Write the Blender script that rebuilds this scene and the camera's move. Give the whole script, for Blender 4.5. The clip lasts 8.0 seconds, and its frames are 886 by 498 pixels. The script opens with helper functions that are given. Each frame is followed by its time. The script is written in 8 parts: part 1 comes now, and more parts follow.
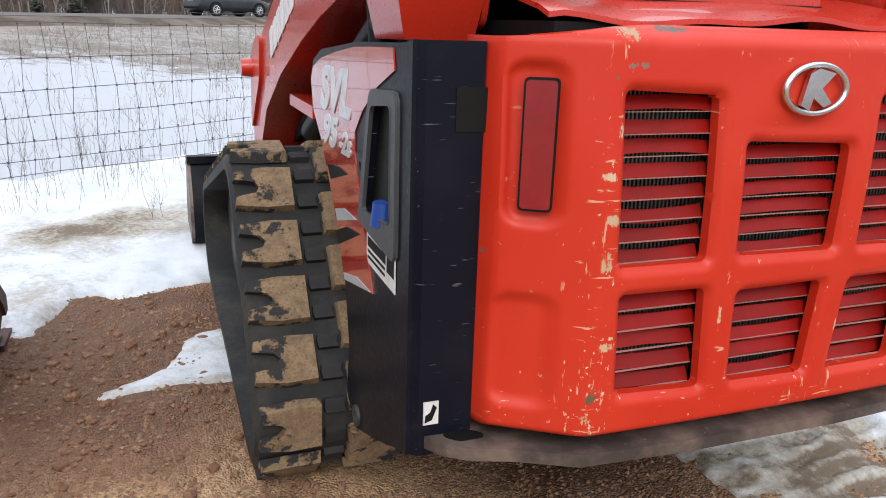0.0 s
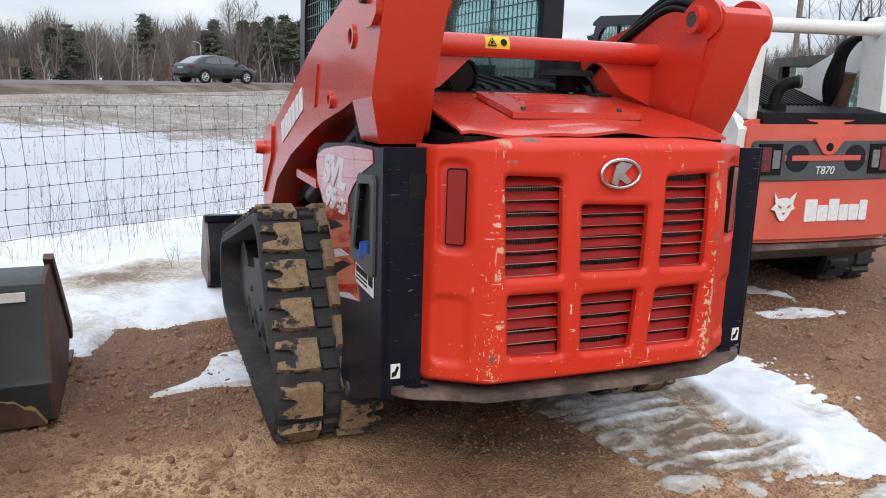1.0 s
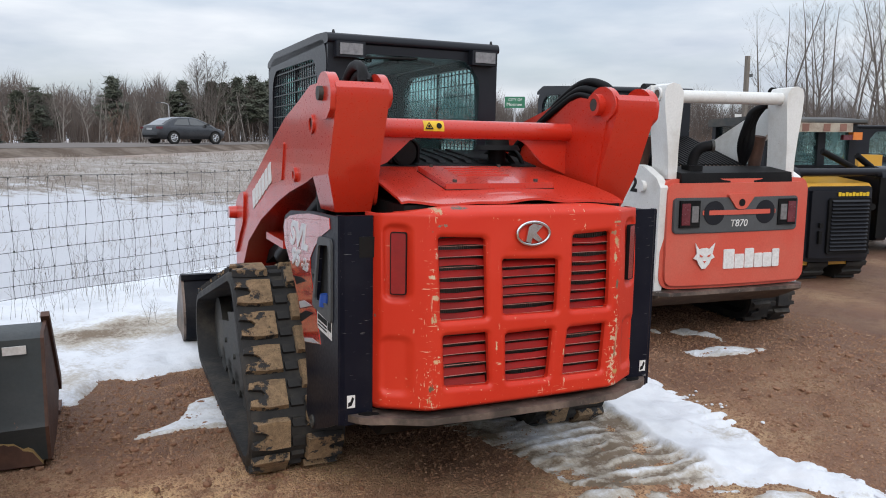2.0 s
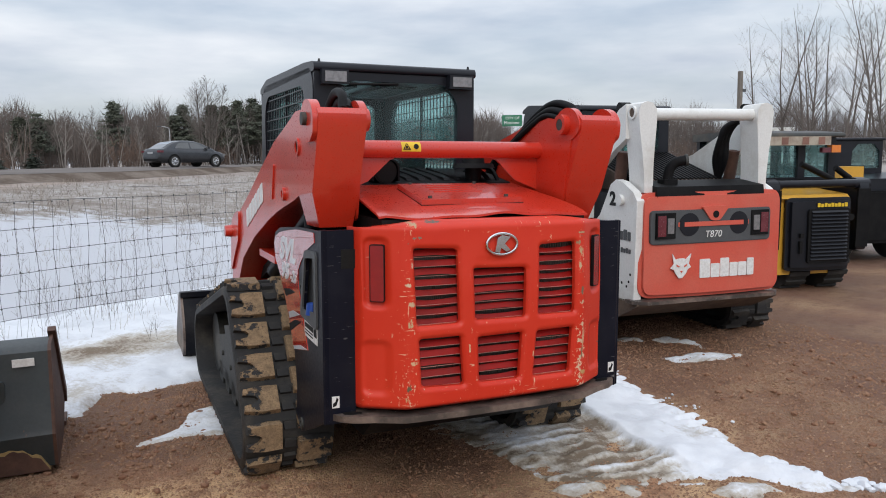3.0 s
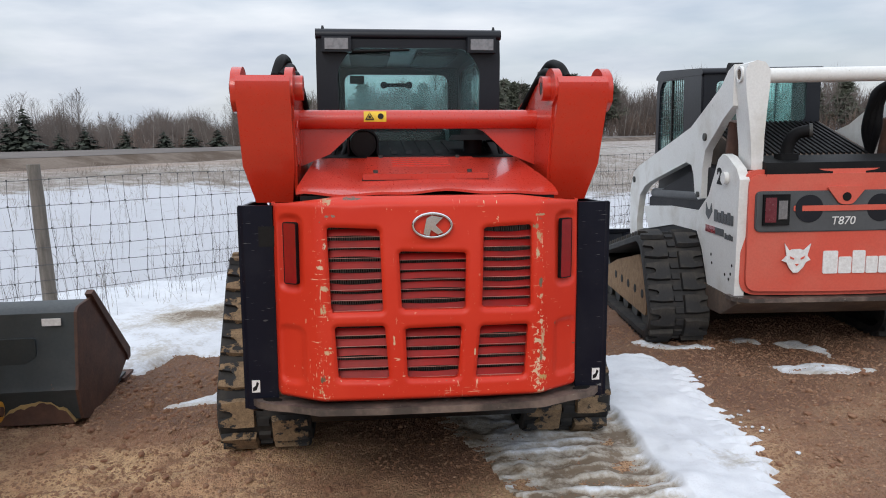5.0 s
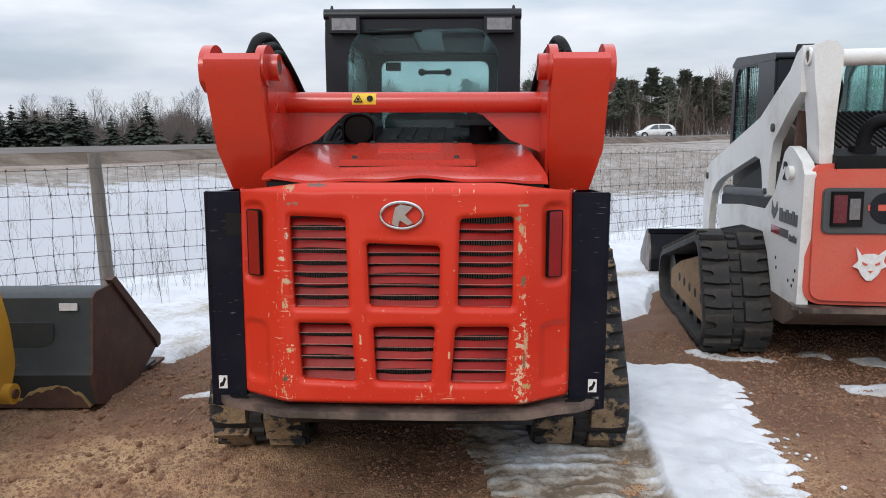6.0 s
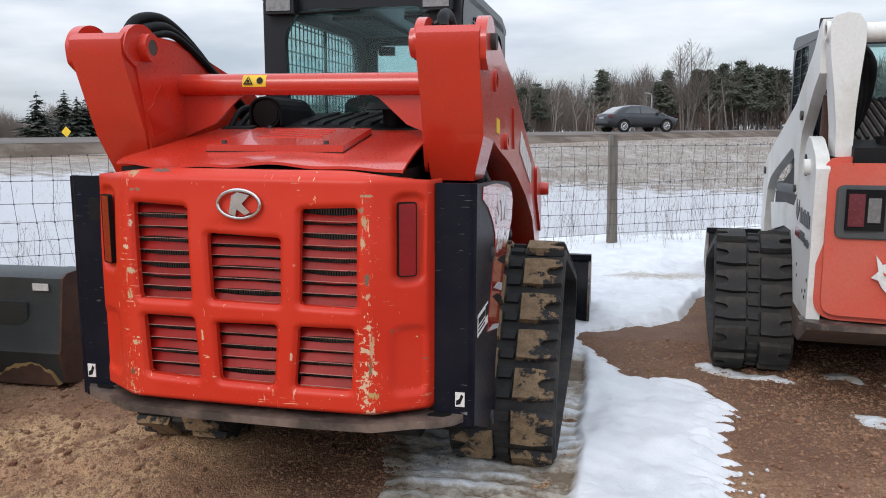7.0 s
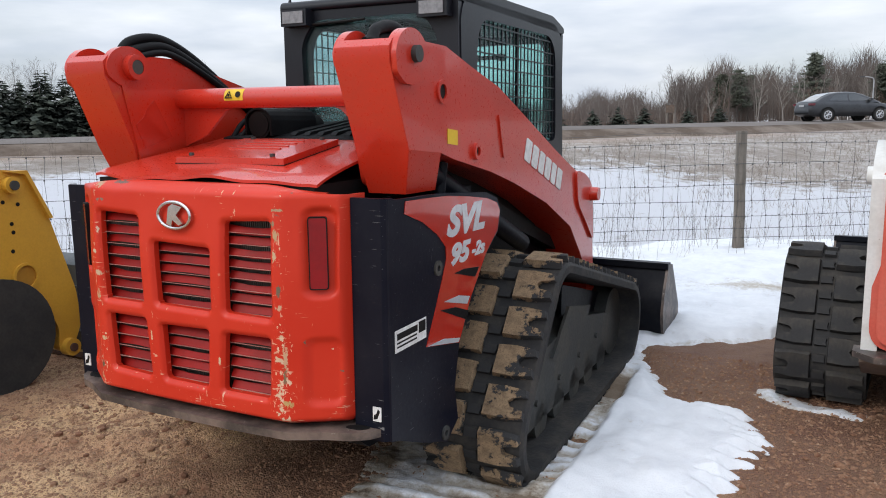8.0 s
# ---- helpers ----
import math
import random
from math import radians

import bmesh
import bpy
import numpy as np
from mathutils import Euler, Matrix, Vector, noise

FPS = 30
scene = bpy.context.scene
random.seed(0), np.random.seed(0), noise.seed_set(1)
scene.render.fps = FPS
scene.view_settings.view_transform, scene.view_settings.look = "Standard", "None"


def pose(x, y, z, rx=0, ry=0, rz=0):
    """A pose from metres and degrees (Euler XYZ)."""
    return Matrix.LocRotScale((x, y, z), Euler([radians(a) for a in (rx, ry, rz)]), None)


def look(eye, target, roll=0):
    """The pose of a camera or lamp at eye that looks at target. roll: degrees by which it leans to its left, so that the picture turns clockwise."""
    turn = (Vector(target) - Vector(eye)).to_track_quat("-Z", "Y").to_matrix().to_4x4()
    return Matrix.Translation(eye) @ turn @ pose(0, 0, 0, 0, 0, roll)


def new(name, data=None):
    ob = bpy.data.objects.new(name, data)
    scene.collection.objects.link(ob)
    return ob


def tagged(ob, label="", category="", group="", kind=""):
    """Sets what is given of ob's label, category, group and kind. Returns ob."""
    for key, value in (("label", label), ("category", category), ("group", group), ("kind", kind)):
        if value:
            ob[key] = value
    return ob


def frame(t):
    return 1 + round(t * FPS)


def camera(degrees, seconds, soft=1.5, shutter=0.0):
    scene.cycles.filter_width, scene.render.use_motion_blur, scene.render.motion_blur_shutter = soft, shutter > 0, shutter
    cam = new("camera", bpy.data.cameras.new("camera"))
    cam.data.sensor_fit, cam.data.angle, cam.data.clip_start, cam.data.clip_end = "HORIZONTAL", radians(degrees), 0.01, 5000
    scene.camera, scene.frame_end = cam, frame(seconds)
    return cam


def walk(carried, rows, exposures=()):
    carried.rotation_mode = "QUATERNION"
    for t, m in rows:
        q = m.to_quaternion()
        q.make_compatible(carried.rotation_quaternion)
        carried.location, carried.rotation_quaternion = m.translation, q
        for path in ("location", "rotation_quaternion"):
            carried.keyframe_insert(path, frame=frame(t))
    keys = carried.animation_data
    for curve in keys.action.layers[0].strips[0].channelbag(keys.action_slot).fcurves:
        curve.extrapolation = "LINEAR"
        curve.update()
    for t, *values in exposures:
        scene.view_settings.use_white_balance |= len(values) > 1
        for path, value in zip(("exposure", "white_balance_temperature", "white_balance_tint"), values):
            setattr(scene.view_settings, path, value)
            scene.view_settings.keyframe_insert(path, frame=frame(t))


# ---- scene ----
cam = camera(60.2, 8.0, 1.0)
METRES, EYE, TILT, LEAN, TURN = 5.68, 1.33, -16.7, -1.0, -20.1
ROWS = [
    (0.0, 0.0, 0.0, 0.0, -0.0, 0.0, 0.0),
    (0.5, 0.0072, -0.0859, -0.0094, 0.15, 1.76, 0.11),
    (1.0, 0.0131, -0.1722, -0.0226, -1.31, 4.47, 0.34),
    (1.5, 0.0167, -0.2311, -0.024, -3.05, 6.88, 0.85),
    (3.0, 0.0446, -0.3098, -0.0473, -3.08, 9.88, 2.71),
    (3.5, 0.106, -0.3002, -0.0493, 0.36, 9.52, 2.11),
    (4.0, 0.161, -0.2644, -0.0426, 4.97, 9.03, 0.84),
    (4.5, 0.2204, -0.2508, -0.0387, 9.81, 8.58, -0.71),
    (6.0, 0.3222, -0.1595, -0.0259, 21.55, 7.57, -4.52),
    (6.5, 0.3908, -0.1095, -0.0185, 25.94, 6.94, -6.01),
    (7.0, 0.453, -0.0456, -0.001, 31.37, 5.95, -7.53),
    (7.5, 0.5101, 0.0137, 0.0191, 38.26, 4.6, -8.88),
    (8.0, 0.5703, 0.0533, 0.0381, 45.58, 3.07, -10.33),
]
walk(cam, [(t, pose(-1.148, -1.315, EYE, TILT, LEAN, TURN) @ pose(METRES * x, METRES * y, METRES * z, 90 + pitch, roll, yaw)) for t, x, y, z, yaw, pitch, roll in ROWS], [(0.0, 0.50), (0.5, 0.47), (1.0, 0.40), (1.5, 0.28), (3.0, 0.09), (4.5, 0.10), (6.0, 0.20), (7.0, 0.25), (8.0, 0.30)])

# ---- daylight under broken cloud ----
SUN_EL, SUN_AZ = radians(38), radians(200)
world = bpy.data.worlds.new("overcast_sky")
scene.world = world
world.use_nodes = True
wn, wl = world.node_tree.nodes, world.node_tree.links
wn.clear()
w_out = wn.new("ShaderNodeOutputWorld")
w_bg = wn.new("ShaderNodeBackground")
w_sky = wn.new("ShaderNodeTexSky")
w_sky.sky_type, w_sky.sun_disc = "NISHITA", False
w_sky.sun_elevation, w_sky.sun_rotation, w_sky.air_density, w_sky.dust_density = SUN_EL, SUN_AZ, 1.0, 2.0
w_co = wn.new("ShaderNodeTexCoord")
w_map = wn.new("ShaderNodeMapping")
w_map.inputs["Scale"].default_value = (1.6, 1.6, 7.0)
w_noise = wn.new("ShaderNodeTexNoise")
w_noise.inputs["Scale"].default_value, w_noise.inputs["Detail"].default_value, w_noise.inputs["Roughness"].default_value = 1.7, 6.0, 0.52
w_ramp = wn.new("ShaderNodeMapRange")
w_ramp.inputs["From Min"].default_value, w_ramp.inputs["From Max"].default_value = 0.30, 0.56
w_ramp.inputs["To Min"].default_value, w_ramp.inputs["To Max"].default_value = 0.55, 1.0
w_shade = wn.new("ShaderNodeTexNoise")
w_shade.inputs["Scale"].default_value, w_shade.inputs["Detail"].default_value = 2.6, 5.0
w_cloud = wn.new("ShaderNodeValToRGB")
w_cloud.color_ramp.elements[0].position, w_cloud.color_ramp.elements[0].color = 0.30, (5.3, 6.0, 7.1, 1)
w_cloud.color_ramp.elements[1].position, w_cloud.color_ramp.elements[1].color = 0.66, (8.5, 8.9, 9.5, 1)
w_mix = wn.new("ShaderNodeMix")
w_mix.data_type = "RGBA"
wl.new(w_co.outputs["Generated"], w_map.inputs["Vector"])
wl.new(w_map.outputs["Vector"], w_noise.inputs["Vector"])
wl.new(w_map.outputs["Vector"], w_shade.inputs["Vector"])
wl.new(w_noise.outputs["Fac"], w_ramp.inputs["Value"])
wl.new(w_shade.outputs["Fac"], w_cloud.inputs["Fac"])
wl.new(w_ramp.outputs["Result"], w_mix.inputs["Factor"])
wl.new(w_sky.outputs["Color"], w_mix.inputs[6])
wl.new(w_cloud.outputs["Color"], w_mix.inputs[7])
# an overcast sky is brighter overhead than at the horizon
w_sep = wn.new("ShaderNodeSeparateXYZ")
w_up = wn.new("ShaderNodeMapRange")
w_up.inputs["From Min"].default_value, w_up.inputs["From Max"].default_value = 0.0, 0.9
w_up.inputs["To Min"].default_value, w_up.inputs["To Max"].default_value = 0.80, 1.88
w_mul = wn.new("ShaderNodeVectorMath")
w_mul.operation = "SCALE"
wl.new(w_co.outputs["Generated"], w_sep.inputs[0])
wl.new(w_sep.outputs[2], w_up.inputs["Value"])
wl.new(w_mix.outputs[2], w_mul.inputs[0])
wl.new(w_up.outputs["Result"], w_mul.inputs["Scale"])
wl.new(w_mul.outputs["Vector"], w_bg.inputs["Color"])
w_bg.inputs["Strength"].default_value = 0.1
wl.new(w_bg.outputs["Background"], w_out.inputs["Surface"])

sun_data = bpy.data.lights.new("sun", "SUN")
sun_data.energy, sun_data.angle, sun_data.color = 0.9, radians(25), (1.0, 0.96, 0.9)
sun = new("sun", sun_data)
sun.matrix_world = look((0, 0, 30), (30 * math.sin(SUN_AZ) * -0.6, 30 * math.cos(SUN_AZ) * -0.6, 30 - 30 * math.tan(SUN_EL) * 0.6))


# ---- materials ----
def nodes_of(name):
    m = bpy.data.materials.new(name)
    m.use_nodes = True
    n, l = m.node_tree.nodes, m.node_tree.links
    b = next(x for x in n if x.type == "BSDF_PRINCIPLED")
    co = n.new("ShaderNodeTexCoord")
    return m, n, l, b, co.outputs["Object"]


def noise_of(n, l, vec, scale, detail=5.0, rough=0.6, stretch=None):
    t = n.new("ShaderNodeTexNoise")
    t.inputs["Scale"].default_value, t.inputs["Detail"].default_value, t.inputs["Roughness"].default_value = scale, detail, rough
    if stretch:
        mp = n.new("ShaderNodeMapping")
        mp.inputs["Scale"].default_value = stretch
        l.new(vec, mp.inputs["Vector"])
        vec = mp.outputs["Vector"]
    l.new(vec, t.inputs["Vector"])
    return t.outputs["Fac"]


def ramp_of(n, l, fac, lo, hi):
    r = n.new("ShaderNodeMapRange")
    r.inputs["From Min"].default_value, r.inputs["From Max"].default_value = lo, hi
    l.new(fac, r.inputs["Value"])
    return r.outputs["Result"]


def mix_of(n, l, fac, a, b):
    x = n.new("ShaderNodeMix")
    x.data_type = "RGBA"
    if isinstance(fac, float):
        x.inputs["Factor"].default_value = fac
    else:
        l.new(fac, x.inputs["Factor"])
    for sock, v in ((6, a), (7, b)):
        if isinstance(v, tuple):
            x.inputs[sock].default_value = (*v, 1)
        else:
            l.new(v, x.inputs[sock])
    return x.outputs[2]


def maths(n, l, op, a, b):
    x = n.new("ShaderNodeMath")
    x.operation = op
    for i, v in enumerate((a, b)):
        if isinstance(v, (int, float)):
            x.inputs[i].default_value = v
        else:
            l.new(v, x.inputs[i])
    return x.outputs[0]


def bump_of(n, l, b, height, strength, distance=0.01):
    bp = n.new("ShaderNodeBump")
    bp.inputs["Strength"].default_value, bp.inputs["Distance"].default_value = strength, distance
    l.new(height, bp.inputs["Height"])
    l.new(bp.outputs["Normal"], b.inputs["Normal"])


def mat(name, col, rough=0.5, metal=0.0, col2=None, scale=3.0, lo=0.4, hi=0.7, fine=60.0, bump=0.1, dist=0.004, chip=None, coat=0.0, stretch=None, spec=0.5):
    """A base colour with broad patches of col2, fine grain in colour, gloss and relief, and chips (colour, scale, threshold)."""
    m, n, l, b, vec = nodes_of(name)
    broad = ramp_of(n, l, noise_of(n, l, vec, scale, stretch=stretch), lo, hi)
    grain = noise_of(n, l, vec, fine, 4.0)
    c2 = col2 or tuple(v * 0.72 for v in col)
    c = mix_of(n, l, broad, col, c2)
    c = mix_of(n, l, maths(n, l, "MULTIPLY", ramp_of(n, l, grain, 0.35, 0.75), 0.28), c, tuple(v * 0.6 for v in col))
    rough_in = maths(n, l, "ADD", maths(n, l, "MULTIPLY", grain, 0.22), rough - 0.11)
    if chip:
        mask = ramp_of(n, l, noise_of(n, l, vec, chip[1], 6.0, 0.7), chip[2], chip[2] + 0.03)
        c = mix_of(n, l, mask, c, chip[0])
    l.new(c, b.inputs["Base Color"])
    l.new(rough_in, b.inputs["Roughness"])
    b.inputs["Metallic"].default_value = metal
    b.inputs["Coat Weight"].default_value = coat
    b.inputs["Specular IOR Level"].default_value = spec
    bump_of(n, l, b, grain, bump, dist)
    return m


RED = (0.55, 0.028, 0.011)
M_RED = mat("red_paint", RED, 0.30, 0.0, (0.47, 0.030, 0.014), 2.6, 0.42, 0.72, 90, 0.05, 0.002, ((0.30, 0.19, 0.14), 24, 0.75), 0.45, spec=0.5)
M_FLASH = mat("glossy_red_vinyl", (0.50, 0.026, 0.012), 0.16, 0.0, (0.44, 0.03, 0.016), 3, 0.42, 0.72, 90, 0.02, 0.001, None, 1.0, spec=0.6)
# the door's red, darkened to paint in the shade of the recessed slats
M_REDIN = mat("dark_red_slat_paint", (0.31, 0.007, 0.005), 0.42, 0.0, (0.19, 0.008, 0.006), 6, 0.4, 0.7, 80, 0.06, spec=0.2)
M_BLACK = mat("black_satin_paint", (0.006, 0.007, 0.011), 0.42, 0.0, (0.022, 0.022, 0.024), 3, 0.45, 0.7, 70, 0.08, 0.003, ((0.16, 0.16, 0.16), 34, 0.75), spec=0.10)
M_CAB = mat("charcoal_cab_paint", (0.008, 0.009, 0.013), 0.33, 0.0, (0.014, 0.016, 0.022), 2, 0.4, 0.7, 110, 0.1, 0.002, spec=0.3)
M_PLASTIC = mat("black_plastic", (0.005, 0.005, 0.006), 0.6, 0.0, (0.012, 0.012, 0.012), 5, 0.4, 0.7, 140, 0.15, 0.002, spec=0.14)
M_RUBBER = mat("track_rubber", (0.024, 0.024, 0.025), 0.7, 0.0, (0.060, 0.053, 0.045), 7, 0.46, 0.70, 50, 0.35, 0.006, spec=0.3)
M_FRAME = mat("undercarriage_steel", (0.035, 0.037, 0.036), 0.62, 0.0, (0.075, 0.065, 0.05), 4, 0.45, 0.7, 60, 0.25, 0.004)
M_BUMPER = mat("worn_bumper_steel", (0.065, 0.053, 0.047), 0.45, 0.2, (0.20, 0.15, 0.125), 7, 0.44, 0.62, 50, 0.3, 0.004, ((0.34, 0.30, 0.27), 22, 0.64))
M_CHROME = mat("chrome", (0.75, 0.76, 0.78), 0.16, 1.0, (0.6, 0.6, 0.6), 20, 0.4, 0.7, 120, 0.03)
M_SCREEN = mat("radiator_fins", (0.09, 0.085, 0.08), 0.5, 0.4, (0.05, 0.045, 0.04), 8)
M_WHITE = mat("dirty_white_paint", (0.72, 0.72, 0.70), 0.4, 0.0, (0.52, 0.49, 0.44), 2.8, 0.5, 0.74, 70, 0.06, 0.003, ((0.22, 0.17, 0.13), 20, 0.685))
M_ORANGE = mat("orange_red_plastic", (0.61, 0.085, 0.052), 0.5, 0.0, (0.58, 0.14, 0.095), 1.8, 0.42, 0.72, 80, 0.06)
M_GREY = mat("dark_grey_panel", (0.075, 0.08, 0.085), 0.5, 0.0, None, 4)
M_YELLOW = mat("yellow_machine_paint", (0.62, 0.33, 0.035), 0.42, 0.0, (0.5, 0.26, 0.03), 2.2, 0.45, 0.75, 80, 0.05, 0.002, ((0.15, 0.09, 0.04), 22, 0.74), 0.1)
M_BUCKET = mat("bucket_grey_steel", (0.028, 0.036, 0.039), 0.5, 0.0, (0.048, 0.052, 0.052), 3, 0.45, 0.7, 60, 0.15, 0.003, ((0.17, 0.08, 0.045), 9, 0.68))
M_RUST = mat("rusty_brown_steel", (0.070, 0.034, 0.024), 0.7, 0.1, (0.125, 0.058, 0.036), 6, 0.4, 0.7, 60, 0.35, 0.004)
M_MUD = mat("dried_sandy_mud", (0.33, 0.215, 0.12), 0.95, 0.0, (0.24, 0.15, 0.085), 20, 0.4, 0.66, 160, 0.9, 0.01)
M_GOLD = mat("old_yellow_undercoat", (0.40, 0.27, 0.11), 0.7)
M_DECALW = mat("white_vinyl", (0.75, 0.75, 0.74), 0.5, 0.0, (0.62, 0.6, 0.58), 30)
M_DECALG = mat("grey_vinyl", (0.42, 0.43, 0.45), 0.5)
M_SILVER = mat("silver_vinyl", (0.62, 0.63, 0.65), 0.32, 0.0, (0.5, 0.5, 0.52), 30, coat=0.6)
# flat black for print and small parts, and for painting dark hollows
M_INKSHADE = mat("black_ink", (0.008, 0.008, 0.008), 0.6, spec=0.2)
M_SAFETY = mat("yellow_vinyl", (0.8, 0.52, 0.02), 0.5)
M_WOOD = mat("weathered_post_wood", (0.2, 0.175, 0.15), 0.9, 0.0, (0.11, 0.095, 0.08), 5, 0.4, 0.7, 40, 0.8, 0.01, None, 0.0, (6, 6, 0.6))
M_WIRE = mat("dull_galvanised_wire", (0.085, 0.085, 0.088), 0.6, 0.3)
M_FIELD = mat("field_grass_blades", (0.33, 0.285, 0.245), 0.95, 0.0, (0.19, 0.155, 0.13), 0.8, 0.45, 0.6, 5, 0.1)
M_ASPHALT = mat("worn_asphalt", (0.135, 0.12, 0.112), 0.95, 0.0, (0.19, 0.168, 0.155), 0.3, 0.4, 0.7, 12, 0.3, 0.01, spec=0.15)
M_BARK = mat("grey_bark", (0.115, 0.096, 0.085), 0.95, 0.0, (0.18, 0.157, 0.14), 0.35, 0.4, 0.7, 5, 0.3)
M_BARKRED = mat("reddish_brush", (0.17, 0.115, 0.088), 0.95, 0.0, (0.115, 0.095, 0.085), 0.2, 0.4, 0.7, 5, 0.3)
M_THICKET = mat("grey_brown_twigs", (0.14, 0.112, 0.098), 0.95, 0.0, (0.085, 0.070, 0.064), 0.12, 0.42, 0.6, 3, 0.3)
M_BIRCH = mat("pale_birch_bark", (0.25, 0.225, 0.205), 0.9, 0.0, (0.16, 0.14, 0.12), 0.9, 0.45, 0.7, 5, 0.2)
M_NEEDLE = mat("conifer_needles", (0.042, 0.052, 0.041), 0.9, 0.0, (0.06, 0.068, 0.045), 0.5, 0.4, 0.7, 6, 0.2)
M_PINE = mat("pine_needles", (0.078, 0.088, 0.066), 0.9, 0.0, (0.085, 0.09, 0.06), 0.5, 0.4, 0.7, 6, 0.2)
M_STRAW = mat("dead_grass_stems", (0.3, 0.24, 0.16), 0.95, 0.0, (0.2, 0.16, 0.11), 2.0)
M_WEED = mat("dry_weed_stems", (0.1, 0.08, 0.06), 0.95)
M_SIGNG = mat("green_sign_sheet", (0.02, 0.17, 0.09), 0.5)
M_CARPANE = mat("car_window_glass", (0.030, 0.036, 0.042), 0.06, 0.35, None, 2, coat=1.0, spec=0.9)
M_CARG = mat("dark_grey_car_paint", (0.035, 0.038, 0.045), 0.3, 0.4, None, 2, coat=0.5)
M_CARW = mat("white_car_paint", (0.72, 0.73, 0.74), 0.3, 0.0, None, 2, coat=0.5)
M_TYRE = mat("tyre_rubber", (0.02, 0.02, 0.02), 0.85, 0.0, (0.04, 0.037, 0.033), 6)
M_BLUE = mat("blue_cap_plastic", (0.012, 0.06, 0.30), 0.4)


def glass(name, tint, film, rough=0.02):
    """A thin pane under a film of dust: tinted straight on, a mirror at a flat angle."""
    m, n, l, b, vec = nodes_of(name)
    n.remove(b)
    out = next(x for x in n if x.type == "OUTPUT_MATERIAL")
    clear, gloss, mix, edge = n.new("ShaderNodeBsdfTransparent"), n.new("ShaderNodeBsdfGlossy"), n.new("ShaderNodeMixShader"), n.new("ShaderNodeLayerWeight")
    dust, thru = n.new("ShaderNodeBsdfTranslucent"), n.new("ShaderNodeMixShader")
    clear.inputs["Color"].default_value = (*tint, 1)
    dust.inputs["Color"].default_value = (0.62, 0.86, 0.84, 1)
    gloss.inputs["Roughness"].default_value = rough
    edge.inputs["Blend"].default_value = 0.5
    l.new(maths(n, l, "MULTIPLY", ramp_of(n, l, noise_of(n, l, vec, 5.0, 5.0, 0.6), 0.2, 0.8), film * 2), thru.inputs[0])
    l.new(clear.outputs[0], thru.inputs[1])
    l.new(dust.outputs[0], thru.inputs[2])
    l.new(maths(n, l, "ADD", maths(n, l, "MULTIPLY", maths(n, l, "POWER", edge.outputs["Facing"], 4.0), 0.5), 0.025), mix.inputs[0])
    l.new(thru.outputs[0], mix.inputs[1])
    l.new(gloss.outputs[0], mix.inputs[2])
    l.new(mix.outputs[0], out.inputs["Surface"])
    return m


M_GLASS = glass("tinted_cab_glass", (0.80, 0.86, 0.87), 0.06)
M_CLEAR = glass("greenish_glass", (0.80, 0.96, 0.94), 0.10)
M_DUSTY = glass("dusty_greenish_glass", (0.80, 0.96, 0.94), 0.22)
M_TAIL = mat("red_reflector", (0.27, 0.006, 0.011), 0.2, 0.0, (0.21, 0.006, 0.011), 12, coat=0.5)
M_DULLRED = mat("dull_red_lens", (0.11, 0.012, 0.02), 0.25, 0.0, (0.16, 0.03, 0.04), 14, coat=0.4)
M_SKIRT = mat("dirty_skirt_steel", (0.085, 0.06, 0.046), 0.75, 0.0, (0.15, 0.105, 0.075), 6, 0.45, 0.68, 50, 0.35, 0.004)
M_EDGE = mat("bare_slat_edge", (0.55, 0.27, 0.22), 0.5)
M_LENS = mat("lamp_lens", (0.24, 0.235, 0.24), 0.2, 0.3, (0.15, 0.15, 0.155), 40, coat=0.5)


